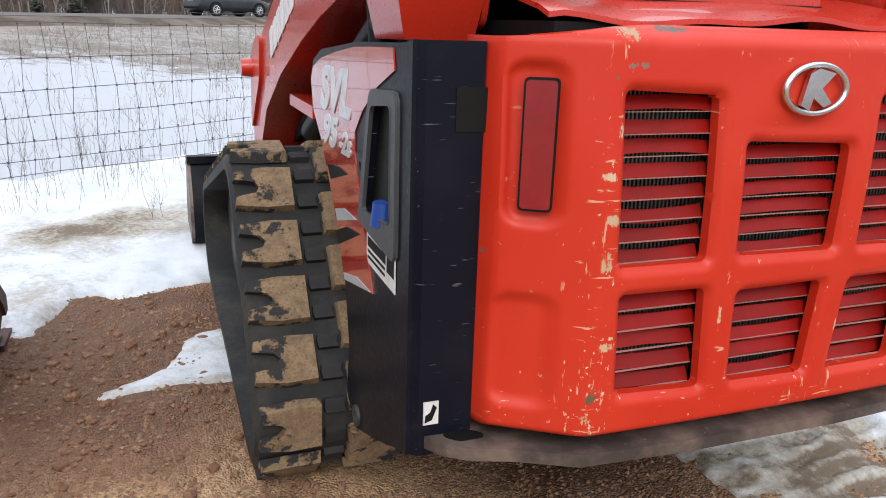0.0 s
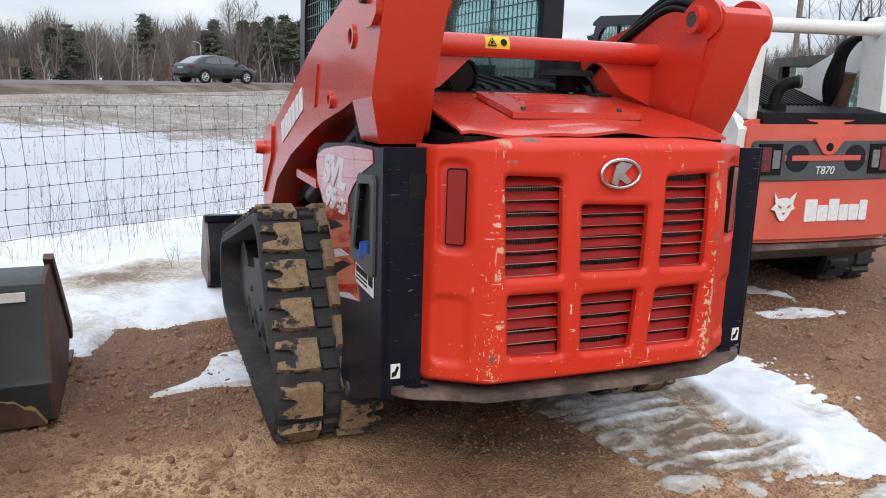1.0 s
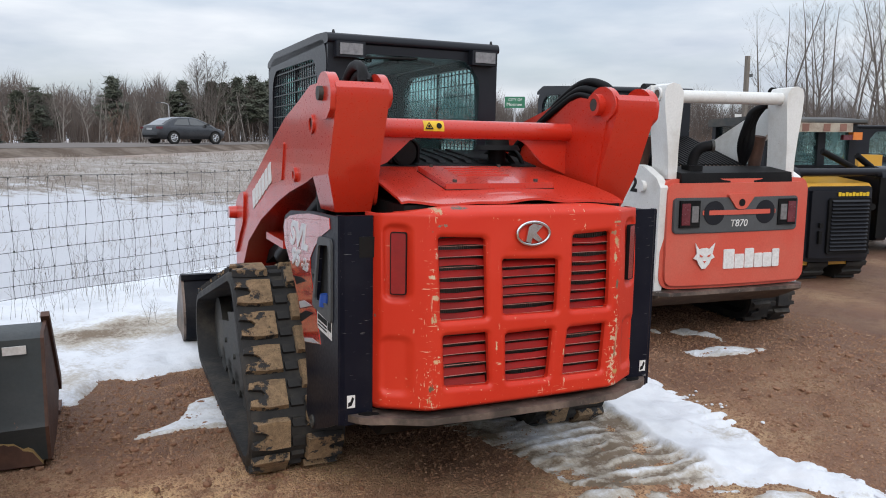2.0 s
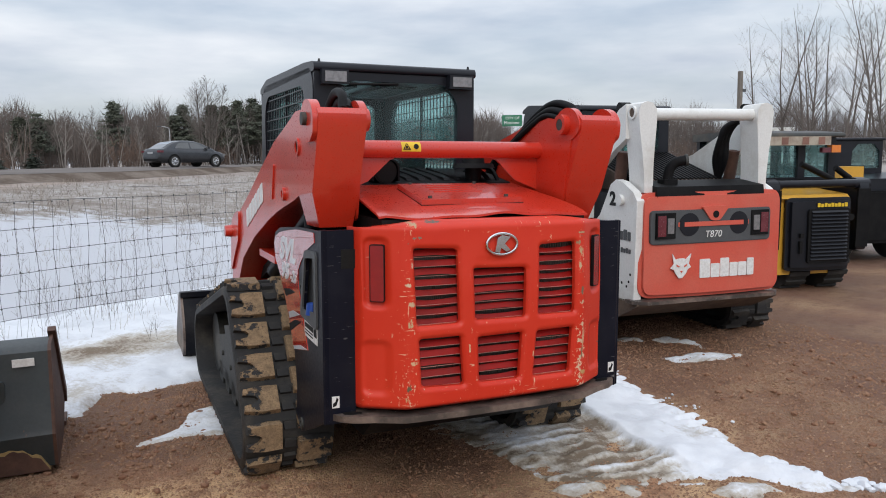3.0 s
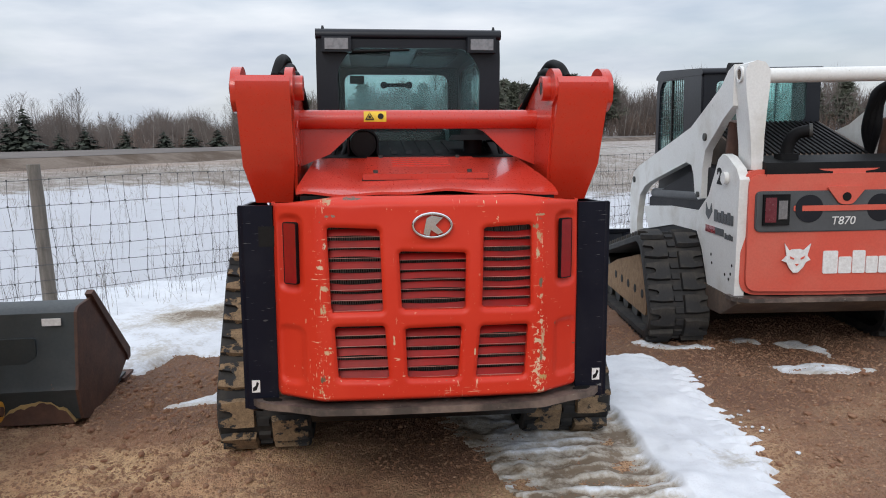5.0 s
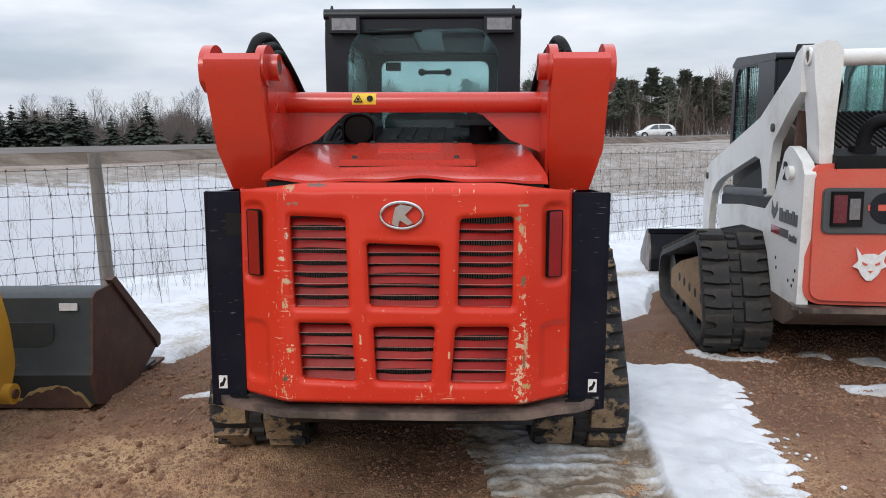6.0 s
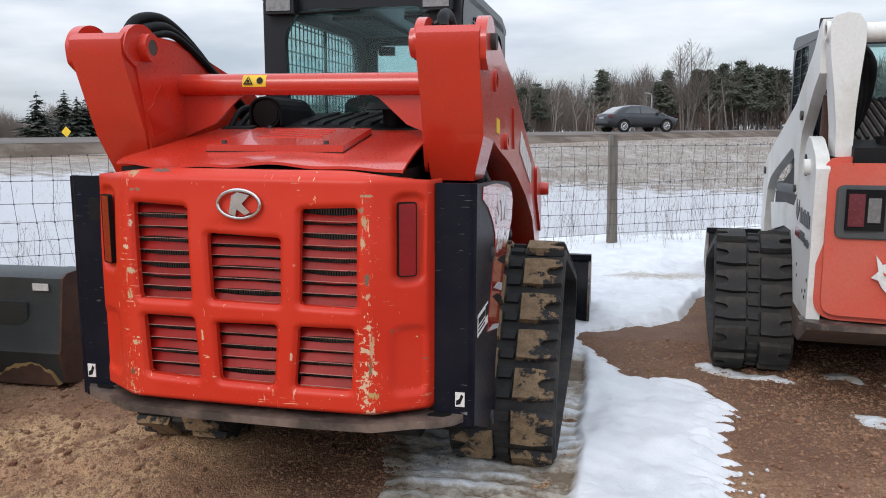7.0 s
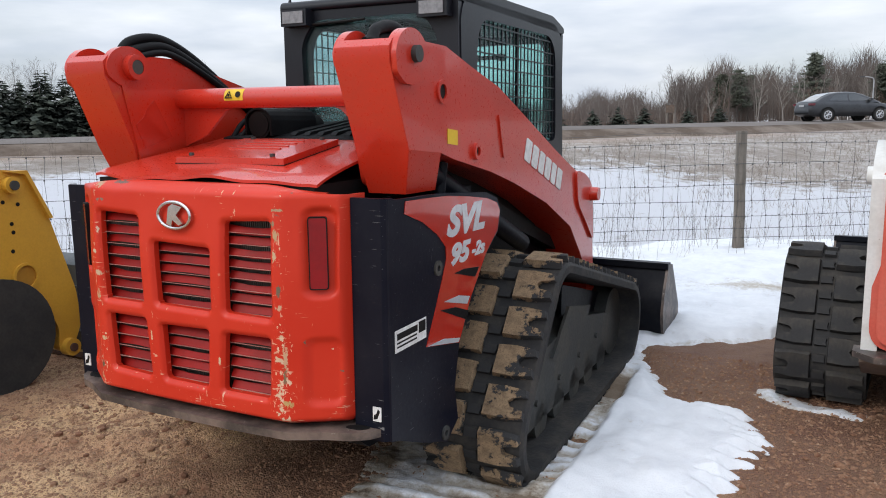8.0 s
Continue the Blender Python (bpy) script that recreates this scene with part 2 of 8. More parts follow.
def door_paint():
    """Red door paint with vertical bands of scuffs down to primer, and a few bare spots."""
    m, n, l, b, vec = nodes_of("scuffed_red_door_paint")
    sep = n.new("ShaderNodeSeparateXYZ")
    l.new(vec, sep.inputs[0])
    broad = ramp_of(n, l, noise_of(n, l, vec, 2.0), 0.4, 0.75)
    c = mix_of(n, l, broad, RED, (0.60, 0.042, 0.018))
    ax = maths(n, l, "ABSOLUTE", sep.outputs[0], 0)
    band = ramp_of(n, l, maths(n, l, "ABSOLUTE", maths(n, l, "SUBTRACT", ax, 0.425), 0), 0.05, 0.0)
    low = ramp_of(n, l, sep.outputs[2], 0.78, 0.55)
    right = maths(n, l, "MULTIPLY", ramp_of(n, l, sep.outputs[0], 0.36, 0.40), ramp_of(n, l, sep.outputs[2], 0.88, 0.84))
    amount = maths(n, l, "ADD", maths(n, l, "MULTIPLY", band, 0.085), maths(n, l, "MULTIPLY", low, 0.040))
    amount = maths(n, l, "ADD", amount, maths(n, l, "MULTIPLY", maths(n, l, "MULTIPLY", right, band), 0.085))
    flakes = maths(n, l, "ADD", noise_of(n, l, vec, 26, 5.0, 0.65), amount)
    c = mix_of(n, l, ramp_of(n, l, flakes, 0.735, 0.75), c, (0.6, 0.42, 0.28))
    fine_ = maths(n, l, "ADD", noise_of(n, l, vec, 75, 4.0, 0.6, (1.0, 1.0, 0.6)), maths(n, l, "MULTIPLY", amount, 1.1))
    c = mix_of(n, l, ramp_of(n, l, fine_, 0.74, 0.76), c, (0.66, 0.46, 0.32))
    c = mix_of(n, l, ramp_of(n, l, maths(n, l, "ADD", noise_of(n, l, vec, 11, 5.0, 0.6), maths(n, l, "MULTIPLY", band, 0.05)), 0.71, 0.73), c, (0.14, 0.11, 0.08))
    for k, st in enumerate(((9.0, 1.0, 95.0), (80.0, 1.0, 10.0), (16.0, 1.0, 60.0), (60.0, 1.0, 26.0))):
        streak = ramp_of(n, l, noise_of(n, l, vec, 1.6, 3.0, 0.55, st), 0.655, 0.685)
        where_ = maths(n, l, "ADD", noise_of(n, l, vec, 6.0 + 3 * k, 3.0, 0.6), maths(n, l, "MULTIPLY", amount, 2.0))
        tick = maths(n, l, "MULTIPLY", streak, ramp_of(n, l, where_, 0.60, 0.68))
        c = mix_of(n, l, maths(n, l, "MULTIPLY", tick, 0.75), c, (0.72, 0.42, 0.28))
    # bare steel where the paint has been knocked off
    wig = maths(n, l, "MULTIPLY", maths(n, l, "SUBTRACT", noise_of(n, l, vec, 62, 8.0, 0.82, (1.0, 1.0, 0.45)), 0.5), 6.5)
    for sx_, sz_, rx_, rz_, tone in ((-0.30, 1.318, 0.055, 0.010, (0.12, 0.09, 0.07)), (-0.385, 1.255, 0.030, 0.010, (0.2, 0.16, 0.12)), (-0.425, 0.628, 0.016, 0.026, (0.13, 0.1, 0.06)), (-0.43, 0.58, 0.018, 0.022, (0.5, 0.34, 0.18)), (0.425, 0.985, 0.014, 0.03, (0.15, 0.12, 0.08)), (0.437, 0.755, 0.012, 0.10, (0.55, 0.33, 0.2)), (0.432, 0.70, 0.010, 0.05, (0.2, 0.14, 0.08)), (0.44, 0.60, 0.03, 0.02, (0.45, 0.3, 0.12)), (-0.42, 0.90, 0.02, 0.03, (0.5, 0.35, 0.2)), (0.42, 1.17, 0.02, 0.03, (0.45, 0.3, 0.16)), (-0.15, 0.77, 0.008, 0.035, (0.6, 0.42, 0.26)), (-0.40, 1.31, 0.03, 0.02, (0.42, 0.28, 0.16)), (-0.41, 1.14, 0.014, 0.022, (0.62, 0.46, 0.34)), (-0.425, 1.06, 0.022, 0.012, (0.60, 0.44, 0.30)), (-0.41, 0.98, 0.026, 0.016, (0.55, 0.38, 0.24)), (-0.40, 0.73, 0.030, 0.014, (0.58, 0.38, 0.22)), (0.41, 1.10, 0.014, 0.034, (0.50, 0.36, 0.22)), (0.43, 1.25, 0.040, 0.007, (0.40, 0.26, 0.15)), (0.405, 1.205, 0.020, 0.016, (0.30, 0.20, 0.12)), (0.425, 0.93, 0.020, 0.014, (0.55, 0.34, 0.22)), (0.20, 1.30, 0.004, 0.012, (0.6, 0.42, 0.26)), (0.25, 1.30, 0.004, 0.010, (0.6, 0.42, 0.26)), (0.165, 0.72, 0.006, 0.028, (0.62, 0.44, 0.28))):
        u = maths(n, l, "DIVIDE", maths(n, l, "SUBTRACT", sep.outputs[0], sx_), rx_)
        v = maths(n, l, "DIVIDE", maths(n, l, "SUBTRACT", sep.outputs[2], sz_), rz_)
        r2 = maths(n, l, "ADD", maths(n, l, "MULTIPLY", u, u), maths(n, l, "MULTIPLY", v, v))
        c = mix_of(n, l, ramp_of(n, l, maths(n, l, "ADD", maths(n, l, "MULTIPLY", r2, 1.5), wig), 0.42, 0.34), c, tone)
    grain = noise_of(n, l, vec, 80, 4.0)
    l.new(c, b.inputs["Base Color"])
    l.new(maths(n, l, "ADD", maths(n, l, "MULTIPLY", grain, 0.2), 0.3), b.inputs["Roughness"])
    b.inputs["Specular IOR Level"].default_value = 0.3
    bump_of(n, l, b, maths(n, l, "ADD", maths(n, l, "MULTIPLY", flakes, 0.6), grain), 0.06, 0.003)
    return m


M_DOOR = door_paint()


def panel_black():
    """Black side panel paint with fine pale scratches and a dusting of mud low down."""
    m, n, l, b, vec = nodes_of("scratched_black_panel_paint")
    c = mix_of(n, l, ramp_of(n, l, noise_of(n, l, vec, 3.5), 0.45, 0.75), (0.005, 0.006, 0.013), (0.012, 0.013, 0.020))
    for st in ((3.0, 3.0, 60.0), (3.0, 50.0, 8.0), (3.0, 40.0, 40.0)):
        c = mix_of(n, l, maths(n, l, "MULTIPLY", ramp_of(n, l, noise_of(n, l, vec, 4.0, 3.0, 0.5, st), 0.71, 0.74), 0.5), c, (0.3, 0.3, 0.3))
    c = mix_of(n, l, maths(n, l, "MULTIPLY", ramp_of(n, l, noise_of(n, l, vec, 14, 6.0, 0.7), 0.62, 0.8), 0.16), c, (0.16, 0.11, 0.075))
    l.new(c, b.inputs["Base Color"])
    grain = noise_of(n, l, vec, 60, 4.0)
    l.new(maths(n, l, "ADD", maths(n, l, "MULTIPLY", grain, 0.25), 0.25), b.inputs["Roughness"])
    b.inputs["Specular IOR Level"].default_value = 0.15
    bump_of(n, l, b, grain, 0.08, 0.003)
    return m


M_PANEL = panel_black()


def muddy_rubber():
    """Track pads: rubber whose worn tops are caked with dry sandy mud."""
    m, n, l, b, vec = nodes_of("mud_caked_rubber")
    info = n.new("ShaderNodeObjectInfo")
    sep = n.new("ShaderNodeSeparateXYZ")
    l.new(vec, sep.inputs[0])
    shift = n.new("ShaderNodeCombineXYZ")
    for i in range(3):
        l.new(maths(n, l, "MULTIPLY", info.outputs["Random"], 7.0 + 3 * i), shift.inputs[i])
    add = n.new("ShaderNodeVectorMath")
    l.new(vec, add.inputs[0])
    l.new(shift.outputs[0], add.inputs[1])
    v2 = add.outputs[0]
    patch = maths(n, l, "ADD", noise_of(n, l, v2, 16.0, 6.0, 0.68), maths(n, l, "MULTIPLY", sep.outputs[2], 3.6))
    patch = maths(n, l, "ADD", patch, maths(n, l, "SUBTRACT", 0.075, maths(n, l, "MULTIPLY", sep.outputs[0], 0.85)))
    mask = ramp_of(n, l, patch, 0.535, 0.575)
    grit = noise_of(n, l, v2, 150, 4.0)
    mud = mix_of(n, l, ramp_of(n, l, noise_of(n, l, v2, 30, 4.0), 0.4, 0.7), (0.29, 0.197, 0.113), (0.165, 0.112, 0.066))
    mud = mix_of(n, l, ramp_of(n, l, grit, 0.5, 0.7), mud, (0.135, 0.085, 0.05))
    c = mix_of(n, l, mask, (0.028, 0.028, 0.029), mud)
    l.new(c, b.inputs["Base Color"])
    b.inputs["Roughness"].default_value = 0.88
    bump_of(n, l, b, maths(n, l, "ADD", grit, maths(n, l, "MULTIPLY", mask, 1.2)), 0.7, 0.006)
    return m


M_PAD = muddy_rubber()


def gravel_ground():
    """Yard gravel near by, dead grass and old snow past the fence, by the shares kept on the sheet."""
    m, n, l, b, vec = nodes_of("gravel_yard_and_field")
    at_grass, at_snow, at_damp_shade = (n.new("ShaderNodeAttribute") for _ in range(3))
    at_grass.attribute_name, at_snow.attribute_name, at_damp_shade.attribute_name = "grass", "snow_share", "damp"
    big = noise_of(n, l, vec, 1.7, 6.0, 0.62)
    mid = noise_of(n, l, vec, 7.0, 6.0, 0.65)
    vor = n.new("ShaderNodeTexVoronoi")
    vor.inputs["Scale"].default_value = 120
    l.new(vec, vor.inputs["Vector"])
    stones = n.new("ShaderNodeTexVoronoi")
    stones.inputs["Scale"].default_value = 30
    l.new(vec, stones.inputs["Vector"])
    sand = mix_of(n, l, ramp_of(n, l, big, 0.42, 0.62), (0.66, 0.44, 0.245), (0.44, 0.235, 0.133))
    sand = mix_of(n, l, ramp_of(n, l, mid, 0.50, 0.70), sand, (0.225, 0.115, 0.065))
    clods = noise_of(n, l, vec, 24.0, 6.0, 0.7)
    sand = mix_of(n, l, maths(n, l, "MULTIPLY", ramp_of(n, l, clods, 0.54, 0.68), 0.5), sand, (0.20, 0.10, 0.058))
    sand = mix_of(n, l, maths(n, l, "MULTIPLY", ramp_of(n, l, clods, 0.44, 0.34), 0.5), sand, (0.54, 0.36, 0.22))
    tone = n.new("ShaderNodeSeparateColor")
    l.new(vor.outputs["Color"], tone.inputs[0])
    hue = mix_of(n, l, maths(n, l, "MULTIPLY", ramp_of(n, l, tone.outputs[0], 0.55, 0.95), 0.55), sand, (0.42, 0.27, 0.16))
    hue = mix_of(n, l, maths(n, l, "MULTIPLY", ramp_of(n, l, tone.outputs[1], 0.65, 0.95), 0.5), hue, (0.17, 0.085, 0.048))
    pale = maths(n, l, "LESS_THAN", stones.outputs["Distance"], 0.085)
    hue = mix_of(n, l, maths(n, l, "MULTIPLY", pale, 0.5), hue, (0.5, 0.37, 0.27))
    # one dark tone for wet soil and for shadow painted under the loader
    hue = mix_of(n, l, maths(n, l, "MULTIPLY", at_damp_shade.outputs["Fac"], 0.85), hue, (0.128, 0.055, 0.032))
    blades = noise_of(n, l, vec, 2.2, 9.0, 0.85)
    grass = mix_of(n, l, ramp_of(n, l, blades, 0.40, 0.60), (0.21, 0.175, 0.145), (0.46, 0.43, 0.41))
    grass = mix_of(n, l, ramp_of(n, l, noise_of(n, l, vec, 0.35, 5.0), 0.5, 0.72), grass, (0.19, 0.155, 0.125))
    c = mix_of(n, l, at_grass.outputs["Fac"], hue, grass)
    edge = maths(n, l, "ADD", at_snow.outputs["Fac"], maths(n, l, "MULTIPLY", maths(n, l, "SUBTRACT", noise_of(n, l, vec, 1.1, 8.0, 0.72), 0.5), 1.5))
    c = mix_of(n, l, ramp_of(n, l, edge, 0.42, 0.62), c, (0.58, 0.59, 0.63))
    l.new(c, b.inputs["Base Color"])
    l.new(maths(n, l, "SUBTRACT", 0.95, maths(n, l, "MULTIPLY", at_damp_shade.outputs["Fac"], 0.25)), b.inputs["Roughness"])
    h = maths(n, l, "ADD", maths(n, l, "MULTIPLY", vor.outputs["Distance"], -0.8), maths(n, l, "MULTIPLY", mid, 1.6))
    h = maths(n, l, "ADD", h, maths(n, l, "MULTIPLY", stones.outputs["Distance"], -0.7))
    h = maths(n, l, "SUBTRACT", h, maths(n, l, "MULTIPLY", clods, 0.8))
    bump_of(n, l, b, h, 0.9, 0.015)
    return m


M_GROUND = gravel_ground()


def snow_mat():
    """Old granular snow: white, greyer and sandy where it is thin, trodden or iced."""
    m, n, l, b, vec = nodes_of("old_granular_snow")
    at_dirt = n.new("ShaderNodeAttribute")
    at_dirt.attribute_name = "dirt"
    mid = noise_of(n, l, vec, 4.5, 7.0, 0.68)
    gritty = noise_of(n, l, vec, 34.0, 5.0, 0.7)
    d = maths(n, l, "ADD", at_dirt.outputs["Fac"], maths(n, l, "MULTIPLY", maths(n, l, "SUBTRACT", mid, 0.5), 0.9))
    d = maths(n, l, "ADD", d, maths(n, l, "MULTIPLY", maths(n, l, "SUBTRACT", gritty, 0.5), 0.8))
    c = mix_of(n, l, ramp_of(n, l, mid, 0.4, 0.7), (0.70, 0.72, 0.755), (0.58, 0.60, 0.64))
    c = mix_of(n, l, ramp_of(n, l, d, 0.25, 0.6), c, (0.41, 0.37, 0.315))
    c = mix_of(n, l, ramp_of(n, l, d, 0.62, 0.85), c, (0.17, 0.125, 0.085))
    grain = noise_of(n, l, vec, 130, 4.0)
    l.new(c, b.inputs["Base Color"])
    b.inputs["Roughness"].default_value = 0.75
    b.inputs["Subsurface Weight"].default_value = 0.0
    bump_of(n, l, b, maths(n, l, "ADD", grain, maths(n, l, "MULTIPLY", mid, 4.0)), 0.4, 0.012)
    return m


M_SNOW = snow_mat()


# ---- building helpers ----
def part(name, bm, material, parent=None, label="", smooth=False, bevel=0.0, segs=2):
    """Links a bmesh as one mesh object, as a part of parent where one is given."""
    if bevel:
        edges = [e for e in bm.edges if len(e.link_faces) == 2 and e.calc_face_angle(0) > 0.5]
        bmesh.ops.bevel(bm, geom=edges, offset=bevel, segments=segs, affect="EDGES", clamp_overlap=True)
    bmesh.ops.recalc_face_normals(bm, faces=bm.faces)
    me = bpy.data.meshes.new(name)
    bm.to_mesh(me)
    bm.free()
    me.materials.append(material)
    if smooth or bevel:
        me.shade_smooth()
        me.set_sharp_from_angle(angle=radians(38))
    ob = new(name, me)
    if parent:
        ob.parent = parent
    if label:
        ob["label"] = label
    return ob


def thing(name, m, label, category, group=""):
    ob = new(name)
    ob.matrix_world = m
    ob.empty_display_size = 0.1
    return tagged(ob, label, category, group)


def box(x0, x1, y0, y1, z0, z1, bm=None):
    bm = bm or bmesh.new()
    vs = [bm.verts.new((x, y, z)) for x in (x0, x1) for y in (y0, y1) for z in (z0, z1)]
    for f in ((0, 1, 3, 2), (4, 6, 7, 5), (0, 4, 5, 1), (2, 3, 7, 6), (0, 2, 6, 4), (1, 5, 7, 3)):
        bm.faces.new([vs[i] for i in f])
    return bm


def prism(poly, a, b, axis="x", bm=None):
    """A polygon drawn out from a to b along an axis. Its points are (y, z) for x, (x, z) for y, (x, y) for z."""
    bm = bm or bmesh.new()
    def at(p, v):
        return (v, p[0], p[1]) if axis == "x" else (p[0], v, p[1]) if axis == "y" else (p[0], p[1], v)
    ra, rb = [[bm.verts.new(at(p, v)) for p in poly] for v in (a, b)]
    bm.faces.new(ra)
    bm.faces.new(rb[::-1])
    k = len(poly)
    for i in range(k):
        bm.faces.new((ra[i], rb[i], rb[(i + 1) % k], ra[(i + 1) % k]))
    return bm


def round_poly(poly, r, n=4):
    """The polygon with its corners rounded by about r."""
    out = []
    k = len(poly)
    for i in range(k):
        p, a, b = Vector(poly[i]), Vector(poly[i - 1]), Vector(poly[(i + 1) % k])
        da, db = (a - p), (b - p)
        ra, rb = min(r, da.length * 0.45), min(r, db.length * 0.45)
        s, e = p + da.normalized() * ra, p + db.normalized() * rb
        for j in range(n + 1):
            t = j / n
            out.append(tuple((s * (1 - t) ** 2 + p * 2 * t * (1 - t) + e * t * t)))
    return out


def rect(x0, x1, z0, z1):
    return [(x0, z0), (x1, z0), (x1, z1), (x0, z1)]


def cyl(p0, p1, r0, r1=None, seg=24, bm=None, caps=True):
    bm = bm or bmesh.new()
    p0, p1 = Vector(p0), Vector(p1)
    q = (p1 - p0).to_track_quat("Z", "Y")
    r1 = r0 if r1 is None else r1
    rings = []
    for p, r in ((p0, r0), (p1, r1)):
        rings.append([bm.verts.new(p + q @ Vector((r * math.cos(2 * math.pi * i / seg), r * math.sin(2 * math.pi * i / seg), 0))) for i in range(seg)])
    for i in range(seg):
        bm.faces.new((rings[0][i], rings[0][(i + 1) % seg], rings[1][(i + 1) % seg], rings[1][i]))
    if caps:
        bm.faces.new(rings[0][::-1])
        bm.faces.new(rings[1])
    return bm


def ring(p, axis, r_out, r_in, length, seg=28, bm=None):
    """A thick ring centred on p, its hole along axis."""
    bm = bm or bmesh.new()
    p, q = Vector(p), Vector(axis).to_track_quat("Z", "Y")
    loops = []
    for r, h in ((r_out, -1), (r_out, 1), (r_in, 1), (r_in, -1)):
        loops.append([bm.verts.new(p + q @ Vector((r * math.cos(2 * math.pi * i / seg), r * math.sin(2 * math.pi * i / seg), h * length / 2))) for i in range(seg)])
    for a in range(4):
        A, B = loops[a], loops[(a + 1) % 4]
        for i in range(seg):
            bm.faces.new((A[i], A[(i + 1) % seg], B[(i + 1) % seg], B[i]))
    return bm


def smooth_path(pts, n=8):
    pts = [Vector(p) for p in pts]
    ext = [2 * pts[0] - pts[1]] + pts + [2 * pts[-1] - pts[-2]]
    out = []
    for i in range(1, len(ext) - 2):
        a, b, c, d = ext[i - 1:i + 3]
        for j in range(n):
            t = j / n
            out.append(0.5 * ((2 * b) + (c - a) * t + (2 * a - 5 * b + 4 * c - d) * t * t + (3 * b - a - 3 * c + d) * t ** 3))
    return out + [pts[-1]]


def hose(pts, r, seg=10, bm=None, n=8, taper=None):
    """A round sweep along a smooth path."""
    bm = bm or bmesh.new()
    path = smooth_path(pts, n) if n > 1 else [Vector(p) for p in pts]
    prev = None
    last = None
    first = None
    side = Vector((0.3, 0.2, 0.93))
    for i, p in enumerate(path):
        d = (path[min(i + 1, len(path) - 1)] - path[max(i - 1, 0)]).normalized()
        side = (side - d * side.dot(d))
        if side.length < 1e-4:
            side = d.orthogonal()
        side.normalize()
        up = d.cross(side)
        rr = r if taper is None else r + (taper - r) * i / (len(path) - 1)
        cur = [bm.verts.new(p + (side * math.cos(2 * math.pi * k / seg) + up * math.sin(2 * math.pi * k / seg)) * rr) for k in range(seg)]
        if prev:
            for k in range(seg):
                bm.faces.new((prev[k], prev[(k + 1) % seg], cur[(k + 1) % seg], cur[k]))
        else:
            first = cur
        prev = cur
    bm.faces.new(first[::-1])
    bm.faces.new(prev)
    return bm


def lettering(name, body, size, m, material, parent, slant=0.0, squeeze=1.0, bold=0.0):
    """Flat letters, 3 mm thick, in the built-in font, at the pose m under parent."""
    cu = bpy.data.curves.new(name, "FONT")
    cu.body, cu.size, cu.extrude, cu.shear, cu.align_x = body, size, 0.0015, slant, "LEFT"
    cu.offset = bold
    tmp = new(name, cu)
    bpy.context.view_layer.update()
    me = bpy.data.meshes.new_from_object(tmp.evaluated_get(bpy.context.evaluated_depsgraph_get()))
    bpy.data.objects.remove(tmp)
    me.transform(m @ Matrix.Diagonal((squeeze, 1, 1, 1)))
    me.materials.clear()
    me.materials.append(material)
    ob = new(name, me)
    ob.parent = parent
    return ob


# ---- ground, road and snow ----
ROAD_P, ROAD_D = Vector((-8.7, 20.1)), Vector((0.54, 0.84)).normalized()
ROAD_N = Vector((ROAD_D.y, -ROAD_D.x))


def poly_sd(X, Y, poly):
    """Signed distance to a polygon, positive inside."""
    d = np.full(X.shape, 1e9)
    inside = np.zeros(X.shape, bool)
    k = len(poly)
    for i in range(k):
        (ax, ay), (bx, by) = poly[i], poly[(i + 1) % k]
        ex, ey = bx - ax, by - ay
        t = np.clip(((X - ax) * ex + (Y - ay) * ey) / (ex * ex + ey * ey), 0, 1)
        d = np.minimum(d, np.hypot(X - ax - t * ex, Y - ay - t * ey))
        cross = (ay > Y) != (by > Y)
        inside ^= cross & (X < ex * (Y - ay) / (by - ay + 1e-12) + ax)
    return np.where(inside, d, -d)


WAVES = {}


def wobble(X, Y, scale, seed=0.0):
    """Smooth noise in about -1 to 1 on arrays."""
    if (scale, seed) not in WAVES:
        rng = np.random.RandomState(int(seed * 10) + 7)
        WAVES[scale, seed] = [(math.cos(a) * f, math.sin(a) * f, p) for a, f, p in [(rng.uniform(0, 2 * np.pi), scale * rng.uniform(0.5, 2.1), rng.uniform(0, 6.28)) for _ in range(9)]]
    return sum(np.sin(X * fx + Y * fy + p) for fx, fy, p in WAVES[scale, seed]) / 4.0


def step(a, b, v):
    t = np.clip((v - a) / (b - a), 0, 1)
    return t * t * (3 - 2 * t)


def road_s(X, Y):
    """Distance from the road's near edge, positive towards the yard."""
    return (X - ROAD_P.x) * ROAD_N.x + (Y - ROAD_P.y) * ROAD_N.y


